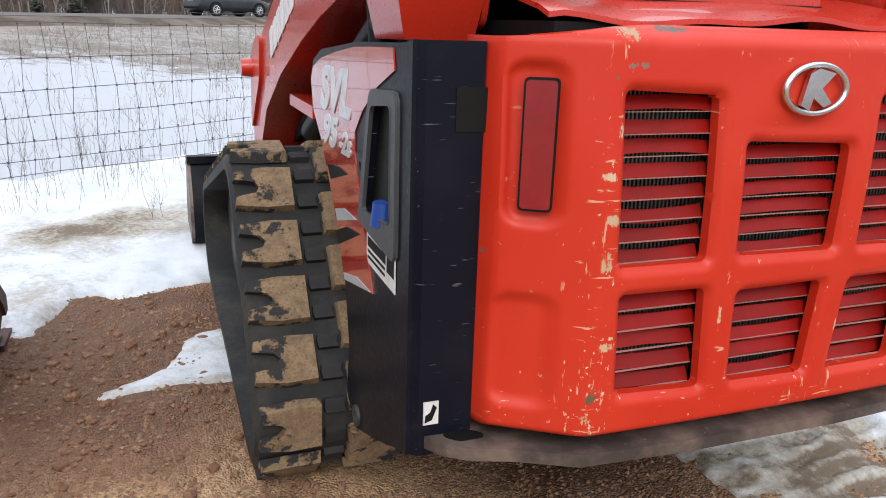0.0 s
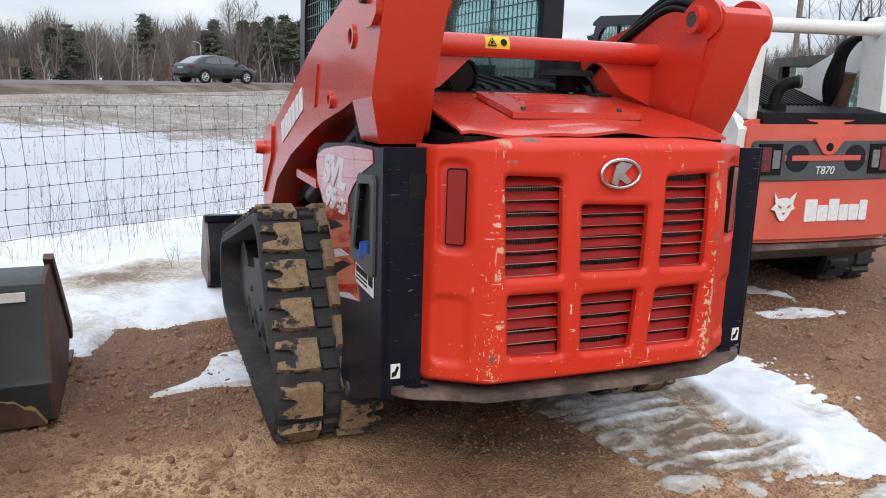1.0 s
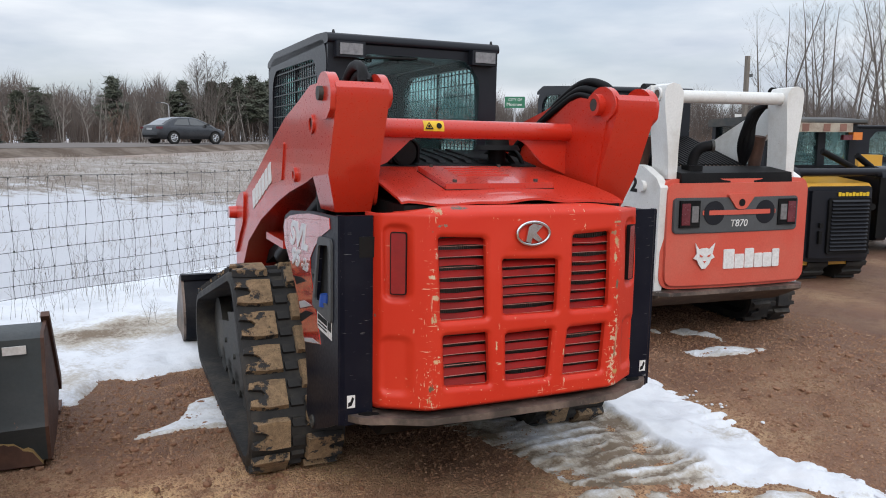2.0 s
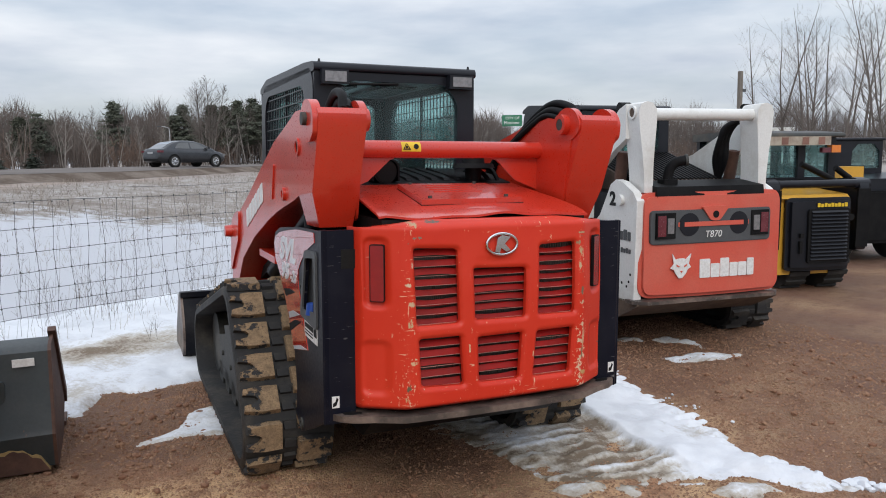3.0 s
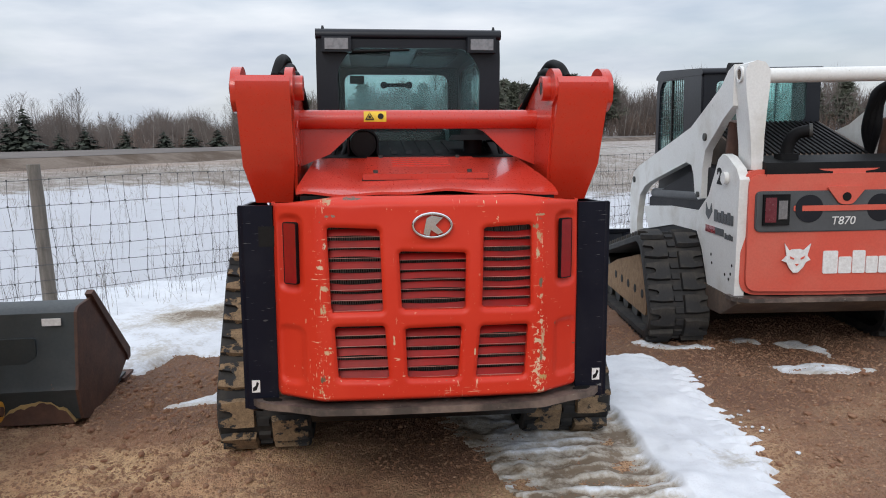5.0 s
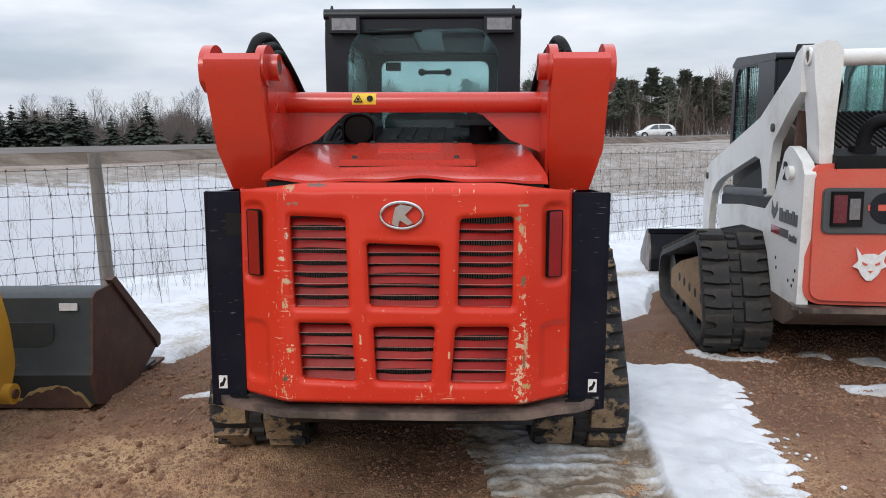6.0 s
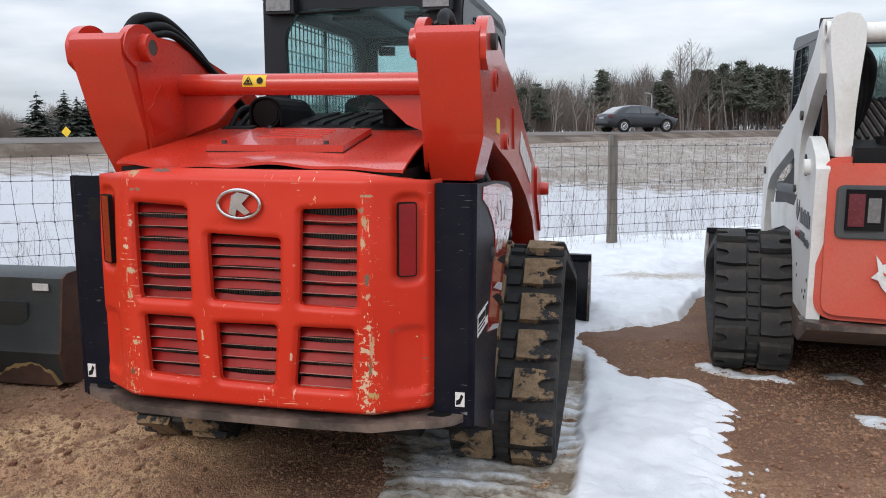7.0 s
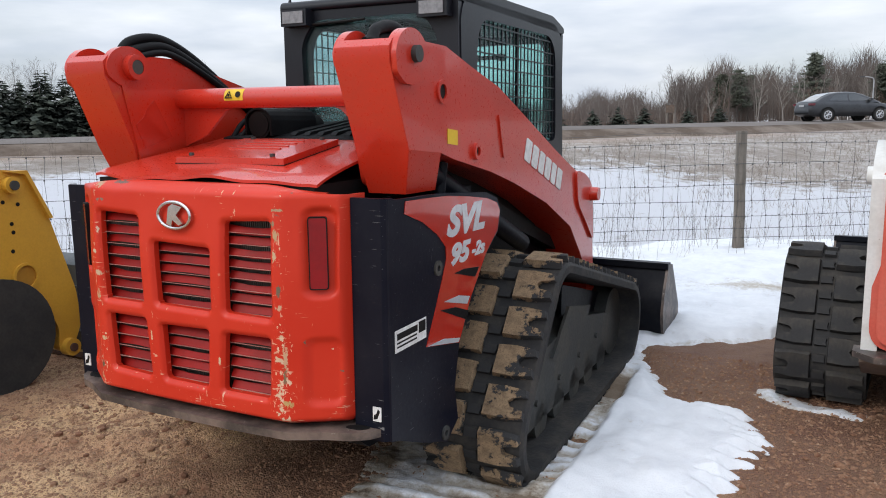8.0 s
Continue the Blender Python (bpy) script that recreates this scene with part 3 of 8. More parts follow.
def land(X, Y):
    s = road_s(X, Y)
    z = 0.77 * step(13.0, 0.2, s) ** 1.3
    z_far = np.clip(0.6 + 0.028 * X, -0.5, 1.25) + 1.1 * np.exp(-((X + 38) ** 2 + (Y - 26) ** 2) / 420.0)
    z = z + (z_far - 0.77) * step(-11, -42, s)
    far = step(1.5, 5.5, Y - 0.47 * X)
    z = z + 0.15 * far * step(14, 5, s) + 0.05 * np.exp(-((X - 1.6) ** 2 / 3.2 + (Y - 6.3) ** 2 / 1.8))
    near = np.exp(-((X - 0.5) ** 2 + (Y - 1.0) ** 2) / 60.0)
    z = z + 0.018 * wobble(X, Y, 2.6, 1) * near + 0.013 * wobble(X, Y, 9.0, 2) * near + 0.006 * wobble(X, Y, 26.0, 14) * near
    z = z + 0.05 * wobble(X, Y, 0.5, 3) * step(6, 12, Y - 0.47 * X)
    ruts = np.exp(-((X + 0.95 + 0.1 * Y) ** 2) / 0.25) * step(0.6, 0.0, Y)
    scuffs = np.exp(-((X + 1.3) ** 2 / 0.8 + (Y - 0.6) ** 2 / 0.5)) + 0.6 * np.exp(-((X - 2.7) ** 2 / 1.2 + (Y - 0.6) ** 2 / 0.8))
    z = z + scuffs * (0.022 * wobble(X * 0.8, Y * 1.6, 9.0, 16) + 0.011 * wobble(X, Y, 30.0, 17))
    sunk = np.exp(-((np.abs(X - 0.03) - 0.76) ** 2 / 0.05)) * step(0.35, 0.75, Y) * step(3.4, 2.8, Y)
    return z - 0.02 * ruts - 0.022 * sunk


def axis_steps(lo, hi, fine, far):
    core = list(np.arange(lo, hi + 1e-6, fine))
    up, dn, st = [], [], fine
    a, b = hi, lo
    while a < far:
        st *= 1.09
        a += st
        b -= st
        up.append(a)
        dn.append(b)
    return np.array(dn[::-1] + core + up)


def sheet(name, X, Y, Z, keep, material, shares):
    ny, nx = X.shape
    idx = np.arange(nx * ny).reshape(ny, nx)
    quads = np.stack([idx[:-1, :-1], idx[:-1, 1:], idx[1:, 1:], idx[1:, :-1]], -1)[keep]
    used = np.unique(quads)
    remap = np.full(nx * ny, -1)
    remap[used] = np.arange(len(used))
    me = bpy.data.meshes.new(name)
    co = np.stack([X.ravel(), Y.ravel(), Z.ravel()], -1)[used]
    me.from_pydata([tuple(v) for v in co], [], [tuple(q) for q in remap[quads].reshape(-1, 4)])
    for key, arr in shares.items():
        at = me.attributes.new(key, "FLOAT", "POINT")
        at.data.foreach_set("value", arr.ravel()[used].astype(np.float32))
    me.materials.append(material)
    me.shade_smooth()
    return new(name, me)


gx, gy = axis_steps(-3.4, 4.4, 0.032, 2500), axis_steps(-2.6, 4.6, 0.032, 2500)
GX, GY = np.meshgrid(gx, gy)
GZ = land(GX, GY)
S_ROAD = road_s(GX, GY)
past_fence = step(-0.3, 0.6, GY - (5.593 + 0.6057 * GX))
grass_share = np.clip(past_fence + step(9, 14, np.hypot(GX, GY)), 0, 1) * np.where((S_ROAD > -0.6) & (S_ROAD < 3.0), 0.6 + 0.4 * step(0.5, 3.0, S_ROAD), 1.0)
snow_share = past_fence * (0.48 * step(-16.0, 1.0, 16.5 - GY) + 0.55 * step(-1.5, 3.0, 16.5 - GY + 0.5 * wobble(GX, GY, 0.7, 4))) * step(2.5, 6.0, S_ROAD)
snow_share = np.maximum(snow_share * 0.77, 0.64 * step(-14, -20, S_ROAD) * step(-34, -14, -np.abs(GX + 45)))
snow_share = np.where(S_ROAD < 2.5, np.where(S_ROAD < -14, snow_share, 0.0), snow_share)
# wet patches, plus the red loader's under-body shadow painted into the ground
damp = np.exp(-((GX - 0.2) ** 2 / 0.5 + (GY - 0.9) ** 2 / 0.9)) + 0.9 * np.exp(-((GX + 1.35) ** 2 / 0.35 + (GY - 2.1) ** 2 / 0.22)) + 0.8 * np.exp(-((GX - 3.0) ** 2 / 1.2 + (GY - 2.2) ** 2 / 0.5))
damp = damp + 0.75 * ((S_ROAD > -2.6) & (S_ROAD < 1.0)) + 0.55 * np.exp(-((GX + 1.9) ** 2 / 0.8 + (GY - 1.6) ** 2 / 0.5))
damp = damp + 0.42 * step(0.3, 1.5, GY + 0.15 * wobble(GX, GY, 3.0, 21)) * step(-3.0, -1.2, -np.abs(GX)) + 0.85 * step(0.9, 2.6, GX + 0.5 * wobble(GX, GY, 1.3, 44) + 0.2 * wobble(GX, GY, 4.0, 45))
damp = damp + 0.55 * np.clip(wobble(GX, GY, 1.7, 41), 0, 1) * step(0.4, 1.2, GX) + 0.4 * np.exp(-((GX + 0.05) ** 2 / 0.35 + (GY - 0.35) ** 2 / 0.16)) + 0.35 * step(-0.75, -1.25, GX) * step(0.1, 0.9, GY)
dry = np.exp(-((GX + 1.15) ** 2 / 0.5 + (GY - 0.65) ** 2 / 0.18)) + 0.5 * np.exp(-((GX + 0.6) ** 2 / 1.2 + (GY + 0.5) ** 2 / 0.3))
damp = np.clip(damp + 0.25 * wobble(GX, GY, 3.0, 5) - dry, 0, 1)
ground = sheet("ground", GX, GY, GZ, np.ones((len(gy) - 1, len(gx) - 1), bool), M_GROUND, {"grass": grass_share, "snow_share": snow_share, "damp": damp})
tagged(ground, "damp brown gravel yard running into a snowy grass field", "ground", kind="structure")

# the snow lying in the yard, up to the fence
ux = np.concatenate([np.arange(-7.0, 0.1, 0.034), np.arange(0.1, 2.0, 0.012), np.arange(2.0, 9.0, 0.034)])
uy = np.concatenate([np.arange(-1.4, -0.9, 0.034), np.arange(-0.9, 2.2, 0.012), np.arange(2.2, 10.0, 0.034)])
UX, UY = np.meshgrid(ux, uy)
edge_x = [-9, -4, -1.95, -1.75, -1.6, -1.25, -0.9, 0.9, 1.1, 1.75, 2.0, 2.6, 4.0, 8.0, 12]
edge_y = [2.3, 2.2, 2.05, 2.1, 2.5, 2.55, 2.75, 2.8, 3.1, 3.5, 4.3, 5.2, 6.5, 8.5, 10]
sd_far = (UY - np.interp(UX, edge_x, edge_y)) * 0.8
STRIP = [(0.22, 0.98), (0.40, 0.48), (0.45, 0.1), (0.75, -0.10), (1.05, -0.20), (1.40, -0.48), (1.63, -0.64), (1.60, -0.2), (1.62, 0.2), (1.73, 0.9), (1.84, 1.6), (1.70, 1.97), (1.30, 2.08), (1.05, 2.65), (0.95, 3.2), (0.6, 3.0), (0.5, 1.6)]
sd_strip = poly_sd(UX, UY, STRIP) + 0.042 * np.sin(UY * 2 * np.pi / 0.105 + wobble(UX, UY, 4, 15)) * (UX > 1.45) * (UY > -0.4)
PATCHES = [
    [(-1.42, 1.45), (-1.16, 1.75), (-1.07, 2.0), (-0.9, 1.95), (-0.75, 1.55), (-0.97, 1.52), (-1.2, 1.43)],
    [(1.74, 2.42), (1.95, 2.3), (2.28, 2.15), (2.26, 2.05), (1.95, 2.12), (1.76, 2.25)],
    [(2.40, 1.68), (2.7, 1.62), (3.0, 1.42), (2.7, 1.38), (2.42, 1.52)],
    [(2.75, 2.15), (2.95, 2.2), (3.05, 1.9), (2.93, 1.72), (2.85, 1.95)],
    [(2.42, 2.35), (2.6, 2.3), (2.62, 2.15), (2.45, 2.18)],
    [(0.34, -0.05), (0.44, -0.02), (0.52, -0.09), (0.60, -0.12), (0.56, -0.18), (0.44, -0.15)],
    [(0.64, -0.15), (0.72, -0.17), (0.77, -0.25), (0.68, -0.25)],
    [(1.00, -0.40), (1.18, -0.36), (1.30, -0.42), (1.36, -0.55), (1.15, -0.55)],
]
sd = np.maximum(sd_far, sd_strip)
for p in PATCHES:
    sd = np.maximum(sd, poly_sd(UX, UY, p) * 1.2)
rag = 0.035 * wobble(UX, UY, 9.0, 6) + 0.025 * wobble(UX, UY, 24.0, 7) + 0.014 * wobble(UX, UY, 60.0, 8)
# the trodden half of the strip, printed by tracks in bars
LINE = 1.09 + 0.012 * wobble(UX, UY, 7.0, 33)
trod = step(0.02, -0.03, UX - LINE) * (sd_strip > -0.1) * step(2.9, 2.2, UY) * step(0.1, -0.1, sd_far)
bars = 0.5 + 0.5 * np.sin(UY * 2 * np.pi / 0.105 + 1.6 * wobble(UX, UY, 3, 9) + 1.0 * wobble(UX, UY, 11, 31))
base_sd = np.maximum(sd_far, sd_strip)
cap = np.where(sd > base_sd + 1e-6, 0.012 + 0.010 * wobble(UX, UY, 30.0, 43), 0.05)
depth = np.minimum(np.clip((sd + rag) * 0.42, -0.05, 0.05), cap)
ridges = step(0.50, 0.92, bars) * np.clip(0.65 + 0.8 * wobble(UX, UY, 9.0, 19), 0, 1.2)
slush = step(0.62, 0.40, UX)  # greyer, unprinted slush along the track
depth = depth * (1 - 0.88 * trod) + trod * (0.013 * ridges * (1 - 0.7 * slush) + 0.002 + 0.006 * slush + 0.006 * wobble(UX, UY, 14.0, 10) + 0.005 * wobble(UX, UY, 45.0, 29) + 0.003 * wobble(UX, UY, 110.0, 35))
bank = step(0.3, 2.0, sd_far)
depth = depth + bank * (0.05 + 0.035 * wobble(UX, UY, 1.6, 11) + 0.018 * wobble(UX, UY, 5.0, 12)) + 0.006 * wobble(UX, UY, 15.0, 13) * (sd > 0.1)
foot = np.exp(-((UX - 1.45) ** 2 + ((UY - 0.25) * 0.6) ** 2) / 0.006) + np.exp(-((UX - 1.55) ** 2 + ((UY + 0.1) * 0.6) ** 2) / 0.005)
depth = depth - 0.035 * np.clip(foot, 0, 1)
dirt = 0.10 + trod * (0.56 - 0.36 * ridges - 0.26 * slush + 0.20 * wobble(UX, UY, 6.0, 18) + 0.10 * wobble(UX, UY, 22.0, 34)) + 0.22 * step(0.06, 0.0, sd) + 0.16 * (sd > base_sd + 1e-6) * (UY < 0.2) + 0.16 * (sd > base_sd + 1e-6)
dirt = dirt + (0.72 + 0.2 * wobble(UX, UY, 7.0, 23)) * np.exp(-((UX + 1.45) ** 2 / 0.8 + (UY - 3.75 - 0.35 * (UX + 1.3)) ** 2 / 0.16)) + 0.35 * np.exp(-((UX + 1.75) ** 2 / 0.10 + (UY - 2.5) ** 2 / 0.2))
dirt = dirt + 0.5 * np.exp(-((UX - 1.7) ** 2 / 0.5 + (UY - 4.9 - 0.2 * (UX - 1.7)) ** 2 / 0.05))
dirt = dirt + 0.3 * np.exp(-((UX - 1.45) ** 2 + (UY - 0.2) ** 2) / 0.03)
UZ = land(UX, UY) + depth
behind = (UY > 6.593 + 0.6057 * UX)
live = (depth > -0.03) & ~behind
keep = live[:-1, :-1] | live[:-1, 1:] | live[1:, 1:] | live[1:, :-1]
snow = sheet("snow", UX, UY, UZ, keep, M_SNOW, {"dirt": np.clip(dirt, 0, 1)})
tagged(snow, "old melting snow, white and in places iced and dirty, on gravel", "snow", kind="structure")

# the road past the field
def road_strip(cols):
    """A strip along the road through points (distance from its near edge, height over the land)."""
    bm = bmesh.new()
    prev = None
    for k in range(-30, 61):
        row_ = []
        for s, h in cols:
            p = ROAD_P + ROAD_D * (k * 8.0) + ROAD_N * s
            row_.append(bm.verts.new((p.x, p.y, float(land(np.array(p.x), np.array(p.y))) + h)))
        if prev:
            for i in range(len(cols) - 1):
                bm.faces.new((prev[i], prev[i + 1], row_[i + 1], row_[i]))
        prev = row_
    return bm


bm = road_strip([(-9.2, 0.30), (-8.8, 0.36), (-5.2, 0.42), (-1.2, 0.36), (-0.7, 0.31)])
bank = road_strip([(-12.5, -0.15), (-9.4, 0.33), (-8.6, 0.33), (-1.4, 0.33), (-0.5, 0.29), (0.1, 0.08), (0.9, -0.06)])
tagged(part("road_bank", bank, mat("dirty_verge", (0.10, 0.075, 0.058), 0.95, 0.0, (0.19, 0.155, 0.13), 0.7, 0.42, 0.62, 9, 0.5, 0.02, spec=0.1), smooth=True), "brown dirty verge of the road bank", "verge", kind="structure")
road = tagged(part("road", bm, M_ASPHALT, smooth=True), "pale worn asphalt country road on a low bank", "road", kind="structure")
bm = bmesh.new()
prev = None
for k in range(-20, 40):
    x = k * 12.0
    row_ = [bm.verts.new((x, y, float(land(np.array(x), np.array(y))) + h)) for y, h in ((86, 0.0), (87, 0.12), (94, 0.16), (95, 0.0))]
    if prev:
        for i in range(3):
            bm.faces.new((prev[i], prev[i + 1], row_[i + 1], row_[i]))
    prev = row_
tagged(part("road", bm, M_ASPHALT, smooth=True), "far carriageway of asphalt before the woods", "road", kind="structure")


# ---- parts shared by the loaders ----
def hull(points):
    pts = sorted(set(points))
    def half(seq):
        out = []
        for p in seq:
            while len(out) > 1 and (out[-1][0] - out[-2][0]) * (p[1] - out[-2][1]) - (out[-1][1] - out[-2][1]) * (p[0] - out[-2][0]) <= 0:
                out.pop()
            out.append(p)
        return out[:-1]
    return half(pts) + half(pts[::-1])


def loop_round(wheels, extra=0.0, count=None, pitch=0.02):
    """Even points with tangents along the belt round (y, z, r) wheels, anticlockwise seen from +x."""
    pts = []
    for y, z, r in wheels:
        for k in range(72):
            a = 2 * math.pi * k / 72
            pts.append((round(y + (r + extra) * math.cos(a), 5), round(z + (r + extra) * math.sin(a), 5)))
    h = [Vector(p) for p in hull(pts)]
    lens = [(h[(i + 1) % len(h)] - h[i]).length for i in range(len(h))]
    total = sum(lens)
    count = count or int(total / pitch)
    out, i, acc = [], 0, 0.0
    for k in range(count):
        want = total * k / count
        while acc + lens[i] < want:
            acc += lens[i]
            i += 1
        a, b = h[i], h[(i + 1) % len(h)]
        out.append((a.lerp(b, (want - acc) / lens[i]), (b - a).normalized()))
    return out


def pad_mesh(name, poly, height, material):
    bm = prism(poly, -0.004, height, "z")
    top = [v for v in bm.verts if v.co.z > 0]
    cx = sum(v.co.x for v in top) / len(top)
    for v in top:
        v.co.x, v.co.y = cx + (v.co.x - cx) * 0.95, v.co.y * 0.90
    bmesh.ops.recalc_face_normals(bm, faces=bm.faces)
    me = bpy.data.meshes.new(name)
    bm.to_mesh(me)
    bm.free()
    me.materials.append(material)
    return me


def crawler(parent, side, x_in, x_out, wheels, pads, pad_mat, name="crawler_track", skip=0.0):
    """One rubber crawler: belt with tread pads, rollers and frame. wheels: (y, z, r) of the belt's outer line."""
    xa, xb = side * x_in, side * x_out
    belt_bm = bmesh.new()
    outer = loop_round(wheels, 0.0, 150)
    inner_pts = loop_round(wheels, -0.05, 150)
    rows = []
    lip = 0.012
    for (po, _), (pi, _) in zip(outer, inner_pts):
        rows.append([belt_bm.verts.new((xa, po.x, po.y)), belt_bm.verts.new((xb - side * lip, po.x, po.y)), belt_bm.verts.new((xb, po.x + (pi.x - po.x) * 0.3, po.y + (pi.y - po.y) * 0.3)), belt_bm.verts.new((xb, pi.x, pi.y)), belt_bm.verts.new((xa, pi.x, pi.y))])
    for i in range(len(rows)):
        a, b = rows[i], rows[(i + 1) % len(rows)]
        for k in range(5):
            belt_bm.faces.new((a[k], a[(k + 1) % 5], b[(k + 1) % 5], b[k]))
    belt = part(name, belt_bm, M_RUBBER, parent, "black rubber crawler track", smooth=True)
    w = x_out - x_in
    pw = w * 0.40
    notch = [(0.0, -0.072), (pw * 0.45, -0.076), (pw * 0.97, -0.066), (pw, -0.034), (pw * 0.66, -0.022), (pw * 0.58, -0.004), (pw * 0.64, 0.018), (pw * 0.98, 0.030), (pw, 0.062), (pw * 0.5, 0.074), (0.0, 0.070)]
    me_pad = pad_mesh("tread_pad", notch, 0.030, pad_mat)
    knob = pad_mesh("drive_link", [(-0.030, -0.022), (0.030, -0.022), (0.034, 0.0), (0.030, 0.022), (-0.030, 0.022), (-0.026, 0.0)], 0.018, M_RUBBER)
    marks = loop_round(wheels, 0.0, pads * 4)
    for i, (p, d) in enumerate(marks):
        up = Vector((0, d.y, -d.x))
        ahead = Vector((0, d.x, d.y))
        for lane in (("out", i % 4 == 0), ("in", i % 4 == 2), ("mid", i % 2 == 1)):
            if not lane[1]:
                continue
            if lane[0] == "out":
                x, me, right = side * (x_in + w * 0.585), me_pad, Vector((side, 0, 0))
            elif lane[0] == "in":
                x, me, right = side * (x_in + w * 0.42), me_pad, Vector((-side, 0, 0))
            else:
                x, me, right = side * (x_in + w * 0.50), knob, Vector((side, 0, 0))
            ob = new(me.name, me)
            rot = Matrix((right, ahead, up)).transposed().to_4x4()
            ob.parent = belt
            ob.matrix_local = Matrix.Translation((x, p.x, p.y)) @ rot
    return belt


def emblem_block(name, widths, height, gap, m, material, parent, slant=0.0):
    """A maker's name as a row of plain slanted blocks."""
    x = 0.0
    for k, w in enumerate(widths):
        h = height * (1.0 if k % 2 == 0 or slant else 0.82)
        bm = prism(round_poly([(x, 0), (x + w, 0), (x + w + slant * h, h), (x + slant * h, h)], w * 0.16, 3), 0, 0.003, "z")
        bm.transform(m)
        part(name, bm, material, parent)
        x += w + gap


def plane_at(o, right, up):
    """A pose whose x runs along right and y along up, from o."""
    r, u = Vector(right).normalized(), Vector(up).normalized()
    m = Matrix((r, u, r.cross(u))).transposed().to_4x4()
    return Matrix.Translation(o) @ m


def window_wall(outer, hole, a, b, axis):
    """A plate with a hole through it, drawn from a to b: front, back and the walls of both edges."""
    bm = bmesh.new()
    def at(p, v):
        return (v, p[0], p[1]) if axis == "x" else (p[0], v, p[1]) if axis == "y" else (p[0], p[1], v)
    loops = {}
    for key, poly in (("o", outer), ("h", hole)):
        for v in (a, b):
            loops[key, v] = [bm.verts.new(at(p, v)) for p in poly]
        A, B = loops[key, a], loops[key, b]
        for i in range(len(poly)):
            bm.faces.new((A[i], A[(i + 1) % len(poly)], B[(i + 1) % len(poly)], B[i]))
    for v in (a, b):
        edges = []
        for key in ("o", "h"):
            L = loops[key, v]
            edges += [bm.edges.get((L[i], L[(i + 1) % len(L)])) for i in range(len(L))]
        bmesh.ops.triangle_fill(bm, use_beauty=True, use_dissolve=False, edges=edges)
    return bm


# ---- the red track loader ----
loader = thing("compact_track_loader", pose(0.008, 0, 0, 0, 0.8, 0), "scuffed red compact track loader with muddy tracks and a black cab", "track loader", "loaders in the yard")

# rear door: a bowed red shell with six grille openings
# corners of each opening: top left, top right, bottom right, bottom left
WINDOWS = [
    ((-0.399, 1.212), (-0.199, 1.203), (-0.190, 0.884), (-0.387, 0.884)), ((-0.127, 1.117), (0.133, 1.108), (0.129, 0.886), (-0.118, 0.890)), ((0.201, 1.203), (0.390, 1.212), (0.388, 0.886), (0.194, 0.890)),
    ((-0.377, 0.829), (-0.184, 0.829), (-0.170, 0.613), (-0.366, 0.620)), ((-0.106, 0.816), (0.115, 0.820), (0.100, 0.611), (-0.098, 0.615)), ((0.188, 0.818), (0.379, 0.820), (0.366, 0.610), (0.170, 0.610)),
]


def win_sd(x, z, w):
    """Signed distance to a rounded four-sided opening, positive outside."""
    h = []
    for (ax, az), (bx, bz) in zip(w, w[1:] + w[:1]):
        ex, ez = bx - ax, bz - az
        h.append((-ez * (x - ax) + ex * (z - az)) / math.hypot(ex, ez))
    r = 0.014
    dx, dz = max(h[1], h[3]) + r, max(h[0], h[2]) + r
    return math.hypot(max(dx, 0), max(dz, 0)) + min(max(dx, dz), 0) - r


def box_sd(x, z, x0, x1, z0, z1, r):
    dx, dz = abs(x - (x0 + x1) / 2) - (x1 - x0) / 2 + r, abs(z - (z0 + z1) / 2) - (z1 - z0) / 2 + r
    return math.hypot(max(dx, 0), max(dz, 0)) + min(max(dx, dz), 0) - r


def smooth01(a, b, v):
    t = min(max((v - a) / (b - a), 0), 1)
    return t * t * (3 - 2 * t)


def door_y(x, z):
    ax = abs(x)
    y = -0.172 + 0.045 * ax * ax
    if ax > 0.41:
        t = ax - 0.41
        y = -0.1644 + 0.037 * t + 0.60 * (t - 0.02 if t > 0.04 else t * t / 0.08)
    y += 0.05 * smooth01(0.585, 0.618, ax) ** 2
    y += 0.045 * smooth01(1.280, 1.330, z) ** 2 + 0.035 * smooth01(0.553, 0.522, z) ** 2
    y += 0.012 * smooth01(1.0, 1.3, z)
    for sx in (-1, 1):
        d = box_sd(x, z, sx * 0.540 - 0.034, sx * 0.540 + 0.034, 0.974, 1.243, 0.02)
        y += 0.016 * smooth01(0.022, -0.004, d)
        d = box_sd(x, z, sx * 0.545 - 0.045, sx * 0.545 + 0.045, 0.60, 0.815, 0.025)
        y += 0.014 * smooth01(0.02, -0.012, d)
    y += 0.008 * math.exp(-((x + 0.02) ** 2 / 0.006 + (z - 1.14) ** 2 / 0.0006))
    y += 0.010 * math.exp(-((x + 0.30) ** 2 / 0.003 + (z - 1.325) ** 2 / 0.0008)) + 0.006 * math.exp(-((x - 0.43) ** 2 / 0.0015 + (z - 0.68) ** 2 / 0.01))
    return y


